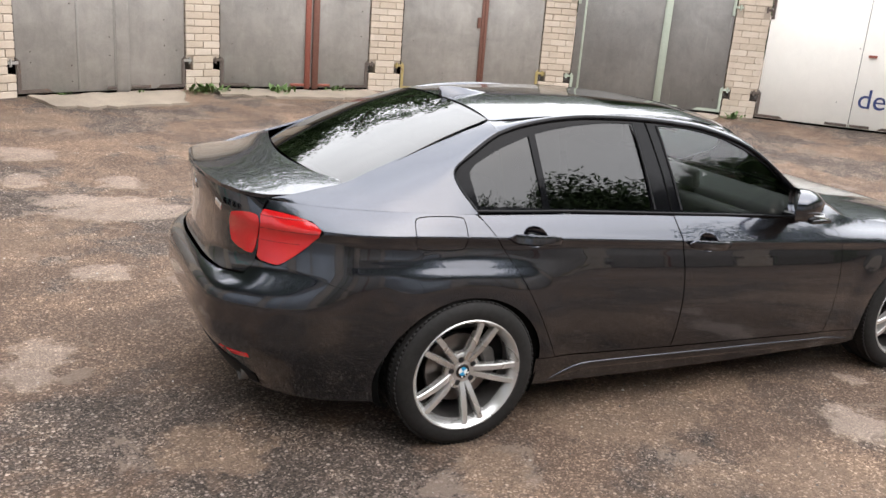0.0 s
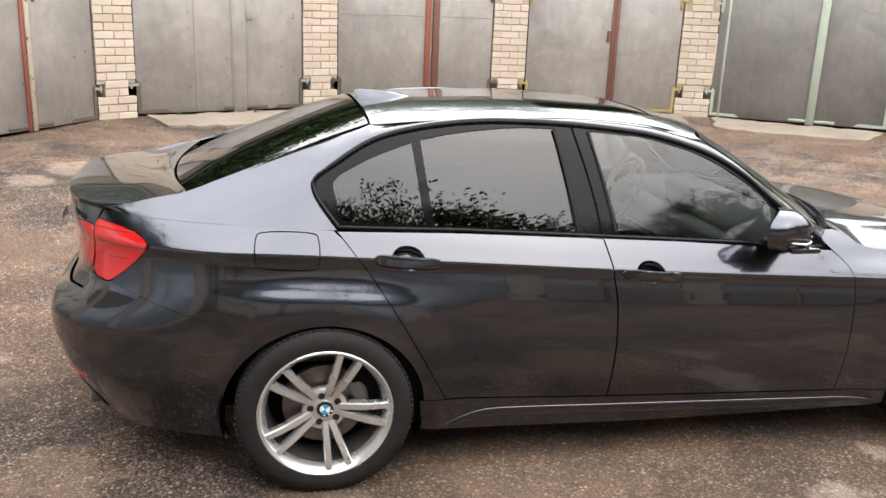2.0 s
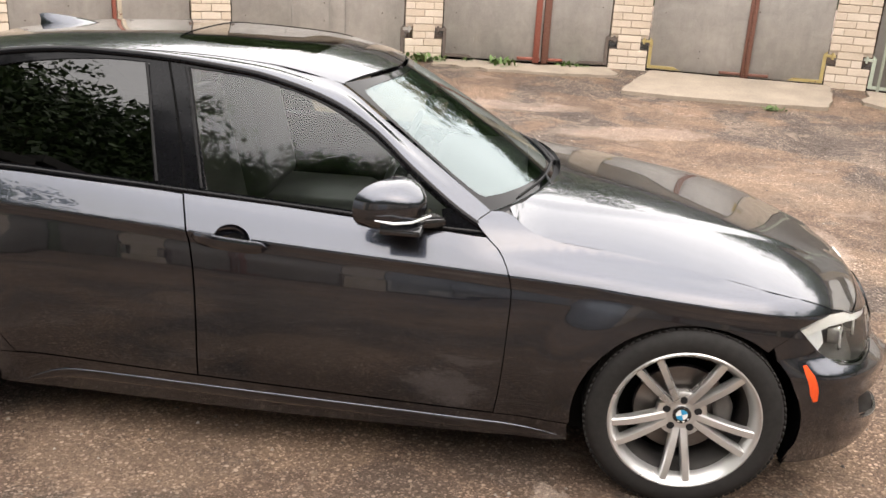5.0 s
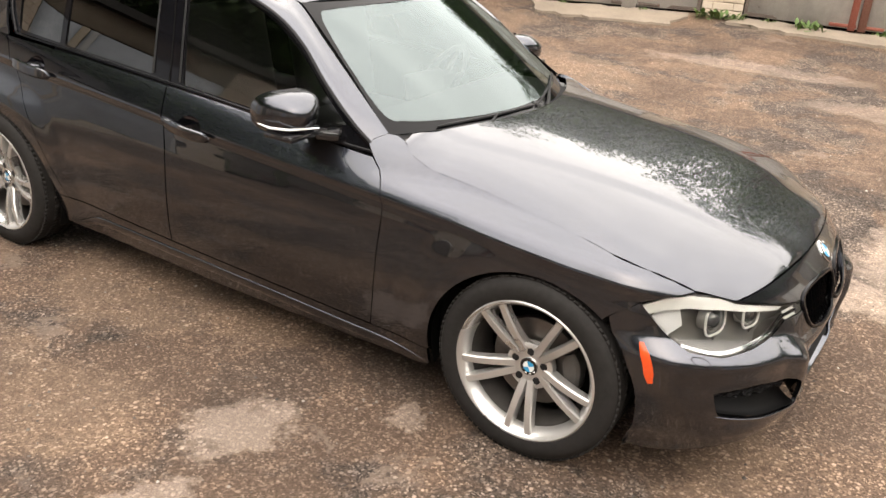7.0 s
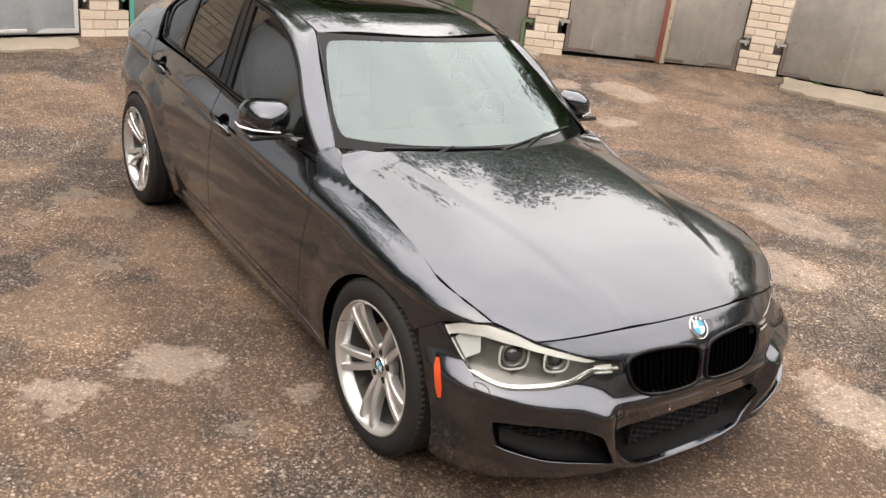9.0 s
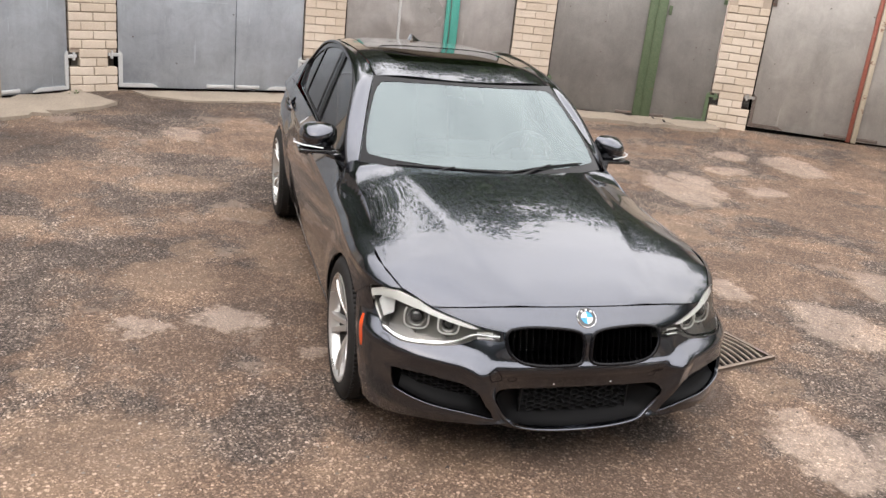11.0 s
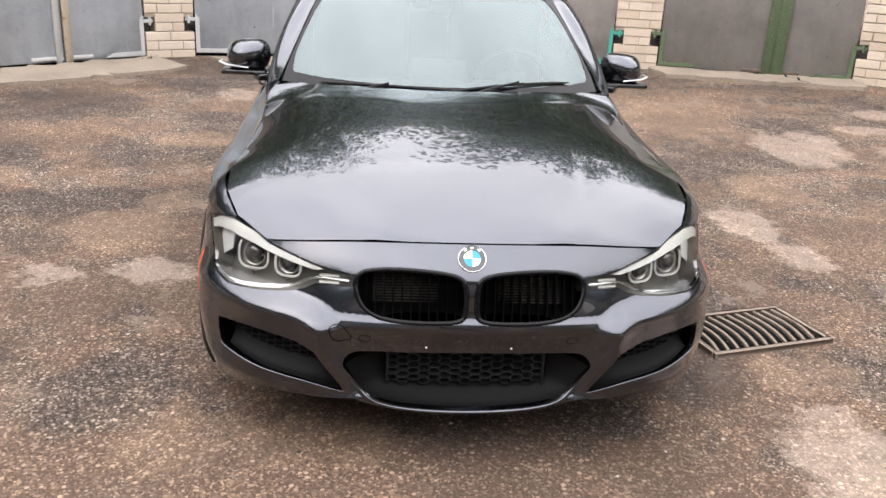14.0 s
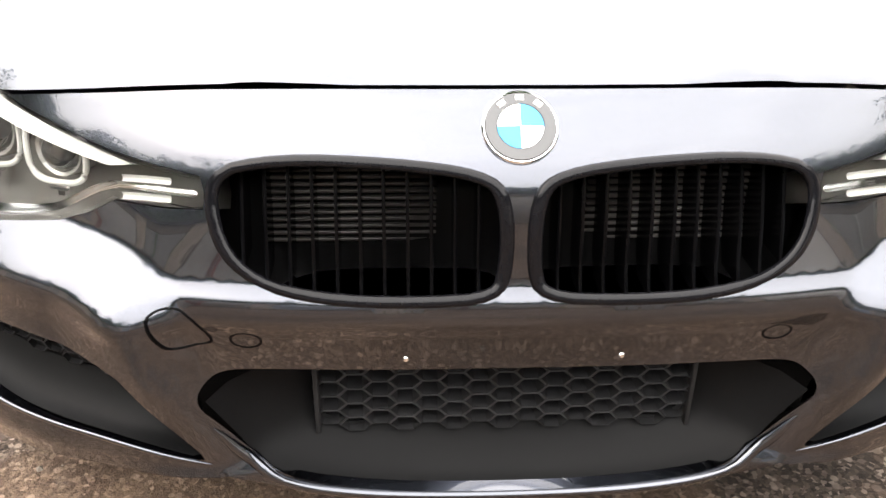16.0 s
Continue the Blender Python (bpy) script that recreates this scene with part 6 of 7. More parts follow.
MINT_P = make_rusty("pale_mint_paint", (0.44, 0.50, 0.41), 0.70)
YELLOW_P = make_rusty("ochre_paint", (0.38, 0.29, 0.10), 0.60)
TEAL_P = make_rusty("teal_paint", (0.02, 0.33, 0.27), 0.80)
GREEN_P = make_rusty("dark_green_paint", (0.055, 0.105, 0.045), 0.66)
WHITE_P = make_rusty("off_white_paint", (0.52, 0.53, 0.53), 0.72)
GREY_P = make_rusty("grey_frame_paint", (0.33, 0.32, 0.30), 0.70)
DARK_P = make_rusty("dark_brown_iron", (0.075, 0.055, 0.048), 0.60)
CONCRETE = speckled("pale_old_concrete", (0.25, 0.207, 0.162), 0.9, grain=55, spread=0.36, bumpy=0.5, big=2.5)
BITUMEN = speckled("roof_felt", (0.05, 0.048, 0.046), 0.9, grain=50, bumpy=0.3)
NAVY = speckled("navy_lettering", (0.03, 0.045, 0.14), 0.5)

# outline of the pier feet, seen from above, left to right from inside the yard
PIERS = [((-3.42, -4.74), (-3.80, -4.40)), ((-5.36, -2.76), (-5.58, -2.28)), ((-6.01, -.13), (-6.04, .38)), ((-5.87, 2.55), (-5.74, 3.06)), ((-5.02, 5.10), (-4.72, 5.52)),
         ((-3.47, 7.47), (-3.05, 7.76)), ((-.92, 8.75), (-.42, 8.92)), ((1.92, 9.10), (2.45, 9.08)), ((4.72, 8.58), (5.22, 8.42)), ((7.25, 6.98), (7.66, 6.66)), ((9.15, 4.95), (9.45, 4.55))]
WALL_H = 2.75
COURSE, BRICK_L, BRICK_H = .0985, .252, .088


def brick_mesh(length, rng):
    bm = bmesh.new()
    bm_box(bm, (length, .10, BRICK_H), Matrix.Identity(4), .005, 1)
    for v in bm.verts:
        v.co += Vector((rng.uniform(-.0015, .0015), rng.uniform(-.002, .002), rng.uniform(-.0015, .0015)))
    me = bpy.data.meshes.new("brick")
    bm.to_mesh(me)
    bm.free()
    me.materials.append(BRICK)
    return me


b_rng = random.Random(5)
BRICK_SET = {}


def lay_pier(k, single):
    """One brick pier with the two hinge pockets low down, mortar core behind."""
    (x1, y1), (x2, y2) = PIERS[k]
    w = math.hypot(x2 - x1, y2 - y1)
    cx, cy = (x1 + x2) / 2, (y1 + y2) / 2
    zb = ground_z(cx, cy) - .02
    # local x to the right seen from the yard, local y into the wall
    turn = math.atan2(y2 - y1, x2 - x1)
    m = Matrix.Translation((cx, cy, zb)) @ Matrix.Rotation(turn, 4, "Z")
    pier = empty(f"wall_{k + 1}")
    pier.matrix_world = m
    tagged(pier, "pier of cream silicate bricks between garage doors", "wall", kind="structure")
    bm = bmesh.new()
    H = WALL_H
    pocket = .085
    bm_box(bm, (w - .012, .30, H - .45), Matrix.Translation((0, .153, .45 + (H - .45) / 2)))
    bm_box(bm, (w - .012, .30, .26), Matrix.Translation((0, .153, .13)))
    bm_box(bm, (w - 2 * pocket - .06, .30, .22), Matrix.Translation((0, .153, .35)))
    part("mortar_core", bm, MORTAR, pier, smooth=False)
    scale = w / .512
    joined = bmesh.new() if not single else None
    rows = int(H / COURSE)
    for row in range(rows):
        z = row * COURSE + BRICK_H / 2 + .004
        in_pocket = row in (3, 4) or row in (16, 17)
        if row % 2 == 0:
            spans = [(-.5, 0), (0, .5)]
        else:
            spans = [(-.5, -.25), (-.25, .25), (.25, .5)]
        if in_pocket:
            spans = [(-.30, .05), (.05, .30)] if row % 2 else [(-.30, .30)]
        for a, c in spans:
            L = round((c - a) * .512 * scale - .008, 3)
            at = Matrix.Translation(((a + c) / 2 * .512 * scale + b_rng.uniform(-.002, .002), .04 + b_rng.uniform(-.004, .003), z)) @ Matrix.Rotation(b_rng.uniform(-.006, .006), 4, "Y")
            if single and row < 20:
                key = (L, b_rng.randrange(2))
                if key not in BRICK_SET:
                    BRICK_SET[key] = brick_mesh(L, b_rng)
                ob = new("brick", BRICK_SET[key])
                ob.parent = pier
                ob.matrix_basis = at
            else:
                if joined is None:
                    joined = bmesh.new()
                bm_box(joined, (L, .10, BRICK_H), at)
    if joined is not None:
        jb = part("brickwork", joined, BRICK, pier, smooth=False)
        tagged(jb, kind="stuff")
    return pier


def plate(bm, x0, x1, z0, z1, y, t, bevel=.002):
    bm_box(bm, (x1 - x0, t, z1 - z0), Matrix.Translation(((x0 + x1) / 2, y, (z0 + z1) / 2)), bevel, 1)


def corner_iron(bm, w, x_dir, x, z, y, up=.42, along=.44, band=.045):
    """An angle iron with a slanted end at a leaf's lower corner."""
    for pts in ([(0, 0), (band, 0), (band, up - band), (0, up)], [(band, 0), (along, 0), (along - band * 1.6, band * .9), (band, band * .9)]):
        front = [bm.verts.new((x + x_dir * a, y - .012, z + c)) for a, c in pts]
        back = [bm.verts.new((x + x_dir * a, y, z + c)) for a, c in pts]
        bm.faces.new(front)
        for i in range(4):
            j = (i + 1) % 4
            bm.faces.new((front[i], front[j], back[j], back[i]))


def garage_door(k, style):
    """Two sheet-steel leaves between pier k and the next."""
    (x1, y1), (x2, y2) = PIERS[k][1], PIERS[k + 1][0]
    w = math.hypot(x2 - x1, y2 - y1)
    zb = (ground_z(x1, y1) + ground_z(x2, y2)) / 2
    m = Matrix.Translation(((x1 + x2) / 2, (y1 + y2) / 2, zb + .014)) @ Matrix.Rotation(math.atan2(y2 - y1, x2 - x1), 4, "Z")
    door = empty("garage_door")
    door.matrix_world = m
    tagged(door, style["label"], "garage door", group="garage doors round the yard")
    H, y = 2.30, .02
    split = style["split"] * w - w / 2
    for a, c, mat in ((-w / 2 + .012, split - .004, style["left"]), (split + .004, w / 2 - .012, style["right"])):
        bm = bmesh.new()
        plate(bm, a, c, .02, H, y, .022, .004)
        leaf = part("leaf", bm, mat, door, sharp=30)
    for a, c, mat, dy in style.get("posts", ()):
        bm = bmesh.new()
        xx = a * w - w / 2
        plate(bm, xx, xx + c, .0 if dy < .03 else .0, H, y - .016 - dy, .022, .003)
        part("post", bm, mat, door, style.get("post_label", ""))
    for a, z0, z1, c, mat in style.get("seams", ()):
        bm = bmesh.new()
        xx = a * w - w / 2
        plate(bm, xx, xx + c, z0, min(z1, H), y - .014, .008, .002)
        part("seam_strip", bm, mat, door)
    for a, z, c, mat in style.get("rails", ()):
        bm = bmesh.new()
        plate(bm, a * w - w / 2, (a + c) * w - w / 2, z, z + .012, y - .013, .006, .002)
        part("fold", bm, mat, door)
    iron, bolt = style["iron"], style.get("hinge", style["iron"])
    for d, xx in ((1, -w / 2 + .014), (-1, w / 2 - .014)):
        bm = bmesh.new()
        corner_iron(bm, w, d, xx, .03, y - .011)
        bmesh.ops.recalc_face_normals(bm, faces=bm.faces)
        part("corner_iron", bm, iron, door, smooth=False)
        for z in (.39, 1.68):
            bm = bmesh.new()
            bm_box(bm, (.13, .022, .036), Matrix.Translation((xx - d * .045, y - .02, z)), .004, 1)
            bm_lathe(bm, [(0, .045), (.016, .045), (.016, -.045), (0, -.045)], Matrix.Translation((xx - d * .072, y - .022, z)), 10)
            part("hinge", bm, bolt, door)
        bm = bmesh.new()
        corner_iron(bm, w, d, xx, 1.55, y - .011, up=.34, along=.05)
        bmesh.ops.recalc_face_normals(bm, faces=bm.faces)
        part("corner_iron", bm, iron, door, smooth=False)
    bm = bmesh.new()
    sp_ = split
    for a, c in ((sp_ - .34, sp_ - .02), (sp_ + .02, sp_ + .30)):
        plate(bm, a, c, .035, .075, y - .016, .012)
    part("foot_iron", bm, style.get("foot", iron), door)
    if style.get("lock"):
        lx, lz, lw, lh, mat = style["lock"]
        bm = bmesh.new()
        plate(bm, lx * w - w / 2, lx * w - w / 2 + lw, lz, lz + lh, y - .024, .022, .003)
        bm_lathe(bm, [(0, .014), (.012, .014), (.014, 0)], Matrix.Translation((lx * w - w / 2 + lw / 2, y - .034, lz + lh * .4)) @ Euler((radians(90), 0, 0)).to_matrix().to_4x4(), 12)
        part("lock_plate", bm, mat, door)
    # bolts scattered along the leaf edges
    bm = bmesh.new()
    r = random.Random(k)
    for _ in range(style.get("bolts", 10)):
        bx, bz = r.choice((-.42, -.2, .02, .1, .36, .44)) * w, r.uniform(.15, 1.9)
        bm_lathe(bm, [(0, .008), (.007, .006), (.009, 0)], Matrix.Translation((bx, y - .011, bz)) @ Euler((radians(90), 0, 0)).to_matrix().to_4x4(), 8)
    ob = part("bolts", bm, DARK_P, door)
    tagged(ob, kind="stuff")
    # lintel and sill
    bm = bmesh.new()
    bm_box(bm, (w + .02, .26, WALL_H - H - .05), Matrix.Translation((0, .16, H + .02 + (WALL_H - H - .05) / 2)), .01, 1)
    lt = part("lintel", bm, CONCRETE, None)
    lt.matrix_world = m
    lt.name = f"lintel_{k + 1}"
    tagged(lt, "concrete lintel over a garage door", "lintel", kind="structure")
    bm = bmesh.new()
    bm_box(bm, (w + .1, .5, .3), Matrix.Translation((0, .30, -.13)), .01, 1)
    bm_box(bm, (w, .02, H + .1), Matrix.Translation((0, .30, H / 2)))
    th = part("threshold", bm, VOID, None)
    th.matrix_world = m
    th.name = f"threshold_{k + 1}"
    tagged(th, "dark threshold behind the garage door", "threshold", kind="structure")
    return door, m, w


STYLES = [
    dict(label="blue-grey galvanised double door with a yellowed post", split=.60, left=GALV, right=GALV, posts=[(.56, .06, WHITE_P, 0), (.60, .075, PEEL_P, .012)], iron=WHITE_P, hinge=WHITE_P, lock=(.64, 1.18, .05, .05, DARK_P), rails=[(.02, 1.33, .52, GALV)], bolts=6),
    dict(label="pale blue-grey galvanised double door", split=.615, left=GALV, right=GALV, posts=[], iron=WHITE_P, hinge=WHITE_P, lock=(.63, 1.22, .10, .085, GALV), rails=[(.02, 1.02, .55, GALV)], bolts=8),
    dict(label="dented pale steel door with a teal centre post", split=.64, left=DENTED, right=DENTED, posts=[(.30, .035, WHITE_P, 0), (.58, .055, TEAL_P, 0), (.612, .10, TEAL_P, .010)], iron=TEAL_P, hinge=TEAL_P, lock=(.60, 1.30, .06, .12, TEAL_P), bolts=6),
    dict(label="dark grey steel door with a green centre post", split=.60, left=GREY_D, right=GREY_D, posts=[(.545, .12, GREEN_P, 0), (.595, .12, GREEN_P, .012)], iron=GREEN_P, hinge=GREEN_P, lock=(.66, 1.35, .04, .12, GREEN_P), foot=DARK_P, bolts=14),
    dict(label="grey steel door with a peeling rusty post", split=.56, left=GREY, right=GREY, posts=[(.53, .05, RED_P, 0), (.555, .06, PEEL_P, .010)], iron=DARK_P, hinge=GREY_P, lock=(.61, 1.40, .035, .11, DARK_P), bolts=10),
    dict(label="grey riveted sheet steel double door", split=.64, left=GREY, right=GREY, posts=[(.555, .19, GREY, 0)], seams=[(.33, .05, 2.2, .03, GREY_P), (.545, .05, 2.2, .03, GREY_P), (.635, .05, 2.2, .012, GREY_P)], iron=DARK_P, hinge=GREY_P, foot=DARK_P, lock=(.64, 1.22, .10, .10, GREY_P), bolts=22),
    dict(label="grey steel door with a broad red post", split=.60, left=GREY, right=GREY, posts=[(.55, .085, RED_P, 0), (.60, .095, BROWN_P, .012)], iron=DARK_P, hinge=DARK_P, foot=RED_P, rails=[(.02, 1.32, .52, GREY_P), (.65, 1.32, .33, GREY_P)], bolts=10),
    dict(label="grey steel door with brown post and ochre corner irons", split=.57, left=GREY, right=GREY, posts=[(.545, .045, BROWN_P, 0), (.565, .055, BROWN_P, .010)], iron=YELLOW_P, hinge=YELLOW_P, foot=BROWN_P, lock=(.52, 1.05, .05, .16, BROWN_P), bolts=8),
    dict(label="dark grey steel door with pale mint posts", split=.60, left=GREY_D, right=GREY_D, posts=[(.05, .035, MINT_P, 0), (.56, .115, MINT_P, .004)], iron=MINT_P, hinge=MINT_P, foot=MINT_P, bolts=12),
    dict(label="cream painted steel door with navy lettering", split=.62, left=CREAMY, right=CREAMY, posts=[], iron=DARK_P, hinge=DARK_P, bolts=4, lock=(.66, 1.10, .12, .04, RED_P)),
]
# the far side of the yard, seen in the car's glass and paint
for q in range(9):
    a0 = radians(13 - 17.0 * q)
    a1 = a0 - .058
    PIERS.append(((1.9 + 8.7 * math.cos(a0), .2 + 8.7 * math.sin(a0)), (1.9 + 8.7 * math.cos(a1), .2 + 8.7 * math.sin(a1))))
PIERS.append(PIERS[0])
for k in range(len(PIERS) - 1):
    lay_pier(k, k in (1, 4, 5, 6, 7, 8))
DOOR_AT = [garage_door(k, STYLES[k] if k < 10 else STYLES[(4, 7, 1, 6, 3)[k % 5]]) for k in range(len(PIERS) - 1)]

# lettering on the cream door: the part that can be read
door, m, w = DOOR_AT[9]
fc = bpy.data.curves.new("lettering", "FONT")
fc.body, fc.size, fc.extrude = "de", .42, .001
fc.materials.append(NAVY)
ft = new("lettering", fc)
ft.parent = door
ft.matrix_basis = Matrix.Translation((w * .145, -.0, .34)) @ Euler((radians(90), 0, 0)).to_matrix().to_4x4()

# roof edge and flat roofs behind the row
for k in range(len(PIERS) - 1):
    a, b = Vector((*PIERS[k][0], 0)), Vector((*PIERS[k + 1][0], 0))
    d = (b - a).normalized()
    inw = Vector((-d.y, d.x, 0))
    z = ground_z(a.x, a.y) + WALL_H - .03
    bm = bmesh.new()
    p = [a - inw * .10, b - inw * .10, b + inw * 3.3, a + inw * 3.3]
    lo = [bm.verts.new((v.x, v.y, z)) for v in p]
    hi = [bm.verts.new((v.x, v.y, z + .12)) for v in p]
    bm.faces.new(hi)
    bm.faces.new(lo[::-1])
    for i in range(4):
        j = (i + 1) % 4
        bm.faces.new((lo[i], lo[j], hi[j], hi[i]))
    rf = part("roof", bm, BITUMEN, None, smooth=False)
    rf.name = f"roof_{k + 1}"
    tagged(rf, "flat felted garage roof", "roof", kind="structure")


# ---- concrete aprons, drain, weeds, grit ----
def slab(points, thick, label, crack=None, rough=.03):
    bm = bmesh.new()
    pts = dense(soft(points, .08, 1), .12)
    r = random.Random(len(points))
    pts = [(x + r.gauss(0, rough), y + r.gauss(0, rough)) for x, y in pts]
    top = [bm.verts.new((x, y, ground_z(x, y) + thick)) for x, y in pts]
    low = [bm.verts.new((x, y, ground_z(x, y) - .06)) for x, y in pts]
    cx, cy = sum(p[0] for p in pts) / len(pts), sum(p[1] for p in pts) / len(pts)
    mid = bm.verts.new((cx, cy, ground_z(cx, cy) + thick))
    inner = [bm.verts.new((.5 * x + .5 * cx, .5 * y + .5 * cy, ground_z(.5 * x + .5 * cx, .5 * y + .5 * cy) + thick)) for x, y in pts]
    n = len(pts)
    for i in range(n):
        j = (i + 1) % n
        bm.faces.new((low[i], low[j], top[j], top[i]))
        bm.faces.new((top[i], top[j], inner[j], inner[i]))
        bm.faces.new((inner[i], inner[j], mid))
    bmesh.ops.recalc_face_normals(bm, faces=bm.faces)
    ob = part("concrete_slab", bm, CONCRETE, None, sharp=40)
    tagged(ob, label, "slab", kind="structure")
    if crack:
        bm = bmesh.new()
        pt = [(x, y, ground_z(x, y) + thick + .001) for x, y in crack]
        for a, b in zip(pt, pt[1:]):
            d = (Vector(b) - Vector(a)).normalized().cross(Vector((0, 0, 1))) * .014
            q = [bm.verts.new(Vector(v) + w) for v, w in ((a, d), (b, d), (b, -d), (a, -d))]
            bm.faces.new(q)
        part("crack", bm, VOID, ob, "dark crack across the slab", smooth=False)


slab([(2.49, 8.98), (1.96, 7.65), (4.43, 7.27), (4.82, 8.50)], .045, "pale concrete apron before a garage door", rough=.010)
slab([(-2.98, 7.80), (-2.60, 7.25), (-1.05, 7.85), (-1.0, 8.62)], .03, "worn pale concrete strip before a garage door")
slab([(-.55, 8.80), (-.52, 8.42), (2.05, 8.50), (1.95, 9.02)], .035, "worn pale concrete strip before a garage door")
slab([(-5.78, 3.0), (-5.30, 3.05), (-4.95, 4.2), (-4.62, 5.1), (-5.0, 5.15)], .045, "cracked pale concrete apron before a garage door", [(-5.32, 4.45), (-5.16, 4.40), (-5.12, 4.52), (-4.98, 4.47), (-4.88, 4.55)])
slab([(-3.78, -4.40), (-3.35, -4.05), (-4.3, -2.85), (-4.87, -2.22), (-5.40, -2.65)], .035, "sandy concrete apron before a garage door")
slab([(-5.55, -2.2), (-5.25, -1.6), (-5.5, -.2), (-5.95, -.2)], .02, "damp mossy concrete apron before a garage door")
slab([(5.2, 8.3), (4.9, 7.6), (6.6, 6.5), (7.2, 6.9)], .04, "worn concrete apron before a garage door")

IRON = speckled("rusty_cast_iron", (0.20, 0.160, 0.128), 0.75, metal=0.3, grain=40, spread=0.4, bumpy=0.4)


def drain_grate():
    a, b, c = Vector((1.435, 1.105, 0)), Vector((1.275, 1.685, 0)), Vector((1.085, 1.02, 0))
    u, v = (b - a).normalized(), Vector((-.93, -.22, 0))
    v = (v - u * v.dot(u)).normalized()
    L, W = .60, .37
    m = Matrix(((u.x, v.x, 0, a.x), (u.y, v.y, 0, a.y), (0, 0, 1, .004), (0, 0, 0, 1)))
    g = empty("drain_grate")
    tagged(g, "rusty cast-iron drain grate let into the asphalt", "drain grate")
    bm = bmesh.new()
    bm_box(bm, (L, .026, .03), m @ Matrix.Translation((L / 2, .013, 0)), .004, 1)
    bm_box(bm, (L, .026, .03), m @ Matrix.Translation((L / 2, W - .013, 0)), .004, 1)
    bm_box(bm, (.026, W - .05, .03), m @ Matrix.Translation((.013, W / 2, 0)), .004, 1)
    bm_box(bm, (.026, W - .05, .03), m @ Matrix.Translation((L - .013, W / 2, 0)), .004, 1)
    part("frame", bm, IRON, g)
    for k in range(11):
        x = .055 + k * .049
        bm = bmesh.new()
        pts = [m @ Vector((x + .030 * math.sin(math.pi * t) - .02 + .03 * t, .02 + (W - .04) * t, .004)) for t in np.linspace(0, 1, 8)]
        bm_sweep(bm, [[p + u * (dx * .0075) + Vector((0, 0, dz * .008)) for dx, dz in ((-1, -1), (1, -1), (1, .8), (.7, 1), (-.7, 1), (-1, .8))] for p in pts])
        part("bar", bm, IRON, g)
    # black plate at ground level, coloured as the shade down in the drain
    bm = bmesh.new()
    bm_box(bm, (L - .02, W - .02, .004), m @ Matrix.Translation((L / 2, W / 2, -.002)))
    part("sump_shade", bm, VOID, g)


drain_grate()

LEAF_W = speckled("weed_leaf", (0.075, 0.13, 0.03), 0.6, grain=40, spread=0.35)


def weed(x, y, size, seed):
    r = random.Random(seed)
    bm = bmesh.new()
    z = ground_z(x, y)
    for _ in range(46):
        a, tilt, ln = r.uniform(0, 6.28), r.uniform(.35, 1.35), size * r.uniform(.5, 1.0)
        bx, by = x + r.gauss(0, size * .38), y + r.gauss(0, size * .22)
        d = Vector((math.cos(a) * math.sin(tilt), math.sin(a) * math.sin(tilt), math.cos(tilt)))
        s = d.cross(Vector((0, 0, 1))).normalized() * size * r.uniform(.06, .13)
        p0 = Vector((bx, by, z))
        p1, p2 = p0 + d * ln * .55, p0 + d * ln + Vector((0, 0, -ln * .25))
        vs = [bm.verts.new(v) for v in (p0, p1 + s, p2, p1 - s)]
        bm.faces.new((vs[0], vs[1], vs[3]))
        bm.faces.new((vs[1], vs[2], vs[3]))
    ob = part("weed", bm, LEAF_W, None)
    tagged(ob, "leafy green weeds growing at the foot of the wall", "weed", group="weeds along the garages")


for k, (x, y, s) in enumerate([(-.72, 8.62, .26), (-.45, 8.70, .20), (-.05, 8.82, .12), (.45, 8.75, .24), (1.35, 8.95, .18), (1.55, 8.95, .13), (-2.55, 7.95, .10), (-1.6, 8.35, .10), (3.75, 7.2, .12), (7.3, 6.75, .2), (-4.1, -3.9, .14), (-5.2, -2.7, .10)]):
    weed(x, y, s, k)


def grit():
    """Loose stones on the asphalt."""
    r = random.Random(11)
    verts, faces = [], []
    shape = [(1, 0, 0), (-1, 0, 0), (0, 1, 0), (0, -1, 0), (0, 0, 1)]
    tri = [(0, 2, 4), (2, 1, 4), (1, 3, 4), (3, 0, 4)]
    for _ in range(15000):
        a, d = r.uniform(0, 6.283), 7.2 * math.sqrt(r.random())
        x, y = .8 + d * math.cos(a), -.4 + d * math.sin(a)
        s = .003 + .0075 * r.random() ** 3
        z = ground_z(x, y)
        o = len(verts)
        t = r.uniform(0, 6.28)
        for px_, py_, pz_ in shape:
            q = r.uniform(.7, 1.3)
            verts.append((x + s * q * (px_ * math.cos(t) - py_ * math.sin(t)), y + s * q * (px_ * math.sin(t) + py_ * math.cos(t)), z + s * .8 * pz_ * q - .0005))
        faces += [tuple(o + i for i in f) for f in tri]
    ob = link_mesh("grit", verts, faces, STONE, smooth=False)
    tagged(ob, "loose pale and dark grit on the asphalt", "grit", kind="stuff")


def make_stone():
    m, n, l, b = material("loose_stone")
    isl = n.new("ShaderNodeNewGeometry").outputs["Random Per Island"]
    l.new(ramp(n, l, isl, [(0.0, (0.06, 0.05, 0.045)), (0.5, (0.18, 0.15, 0.125)), (0.85, (0.33, 0.28, 0.235)), (1.0, (0.55, 0.51, 0.46))]), b.inputs["Base Color"])
    set_in(b, Roughness=0.85)
    return m


STONE = make_stone()
grit()

# ---- trees behind the garages ----
BARK = speckled("bark", (0.10, 0.075, 0.055), 0.9, grain=30, spread=0.35, bumpy=0.5)


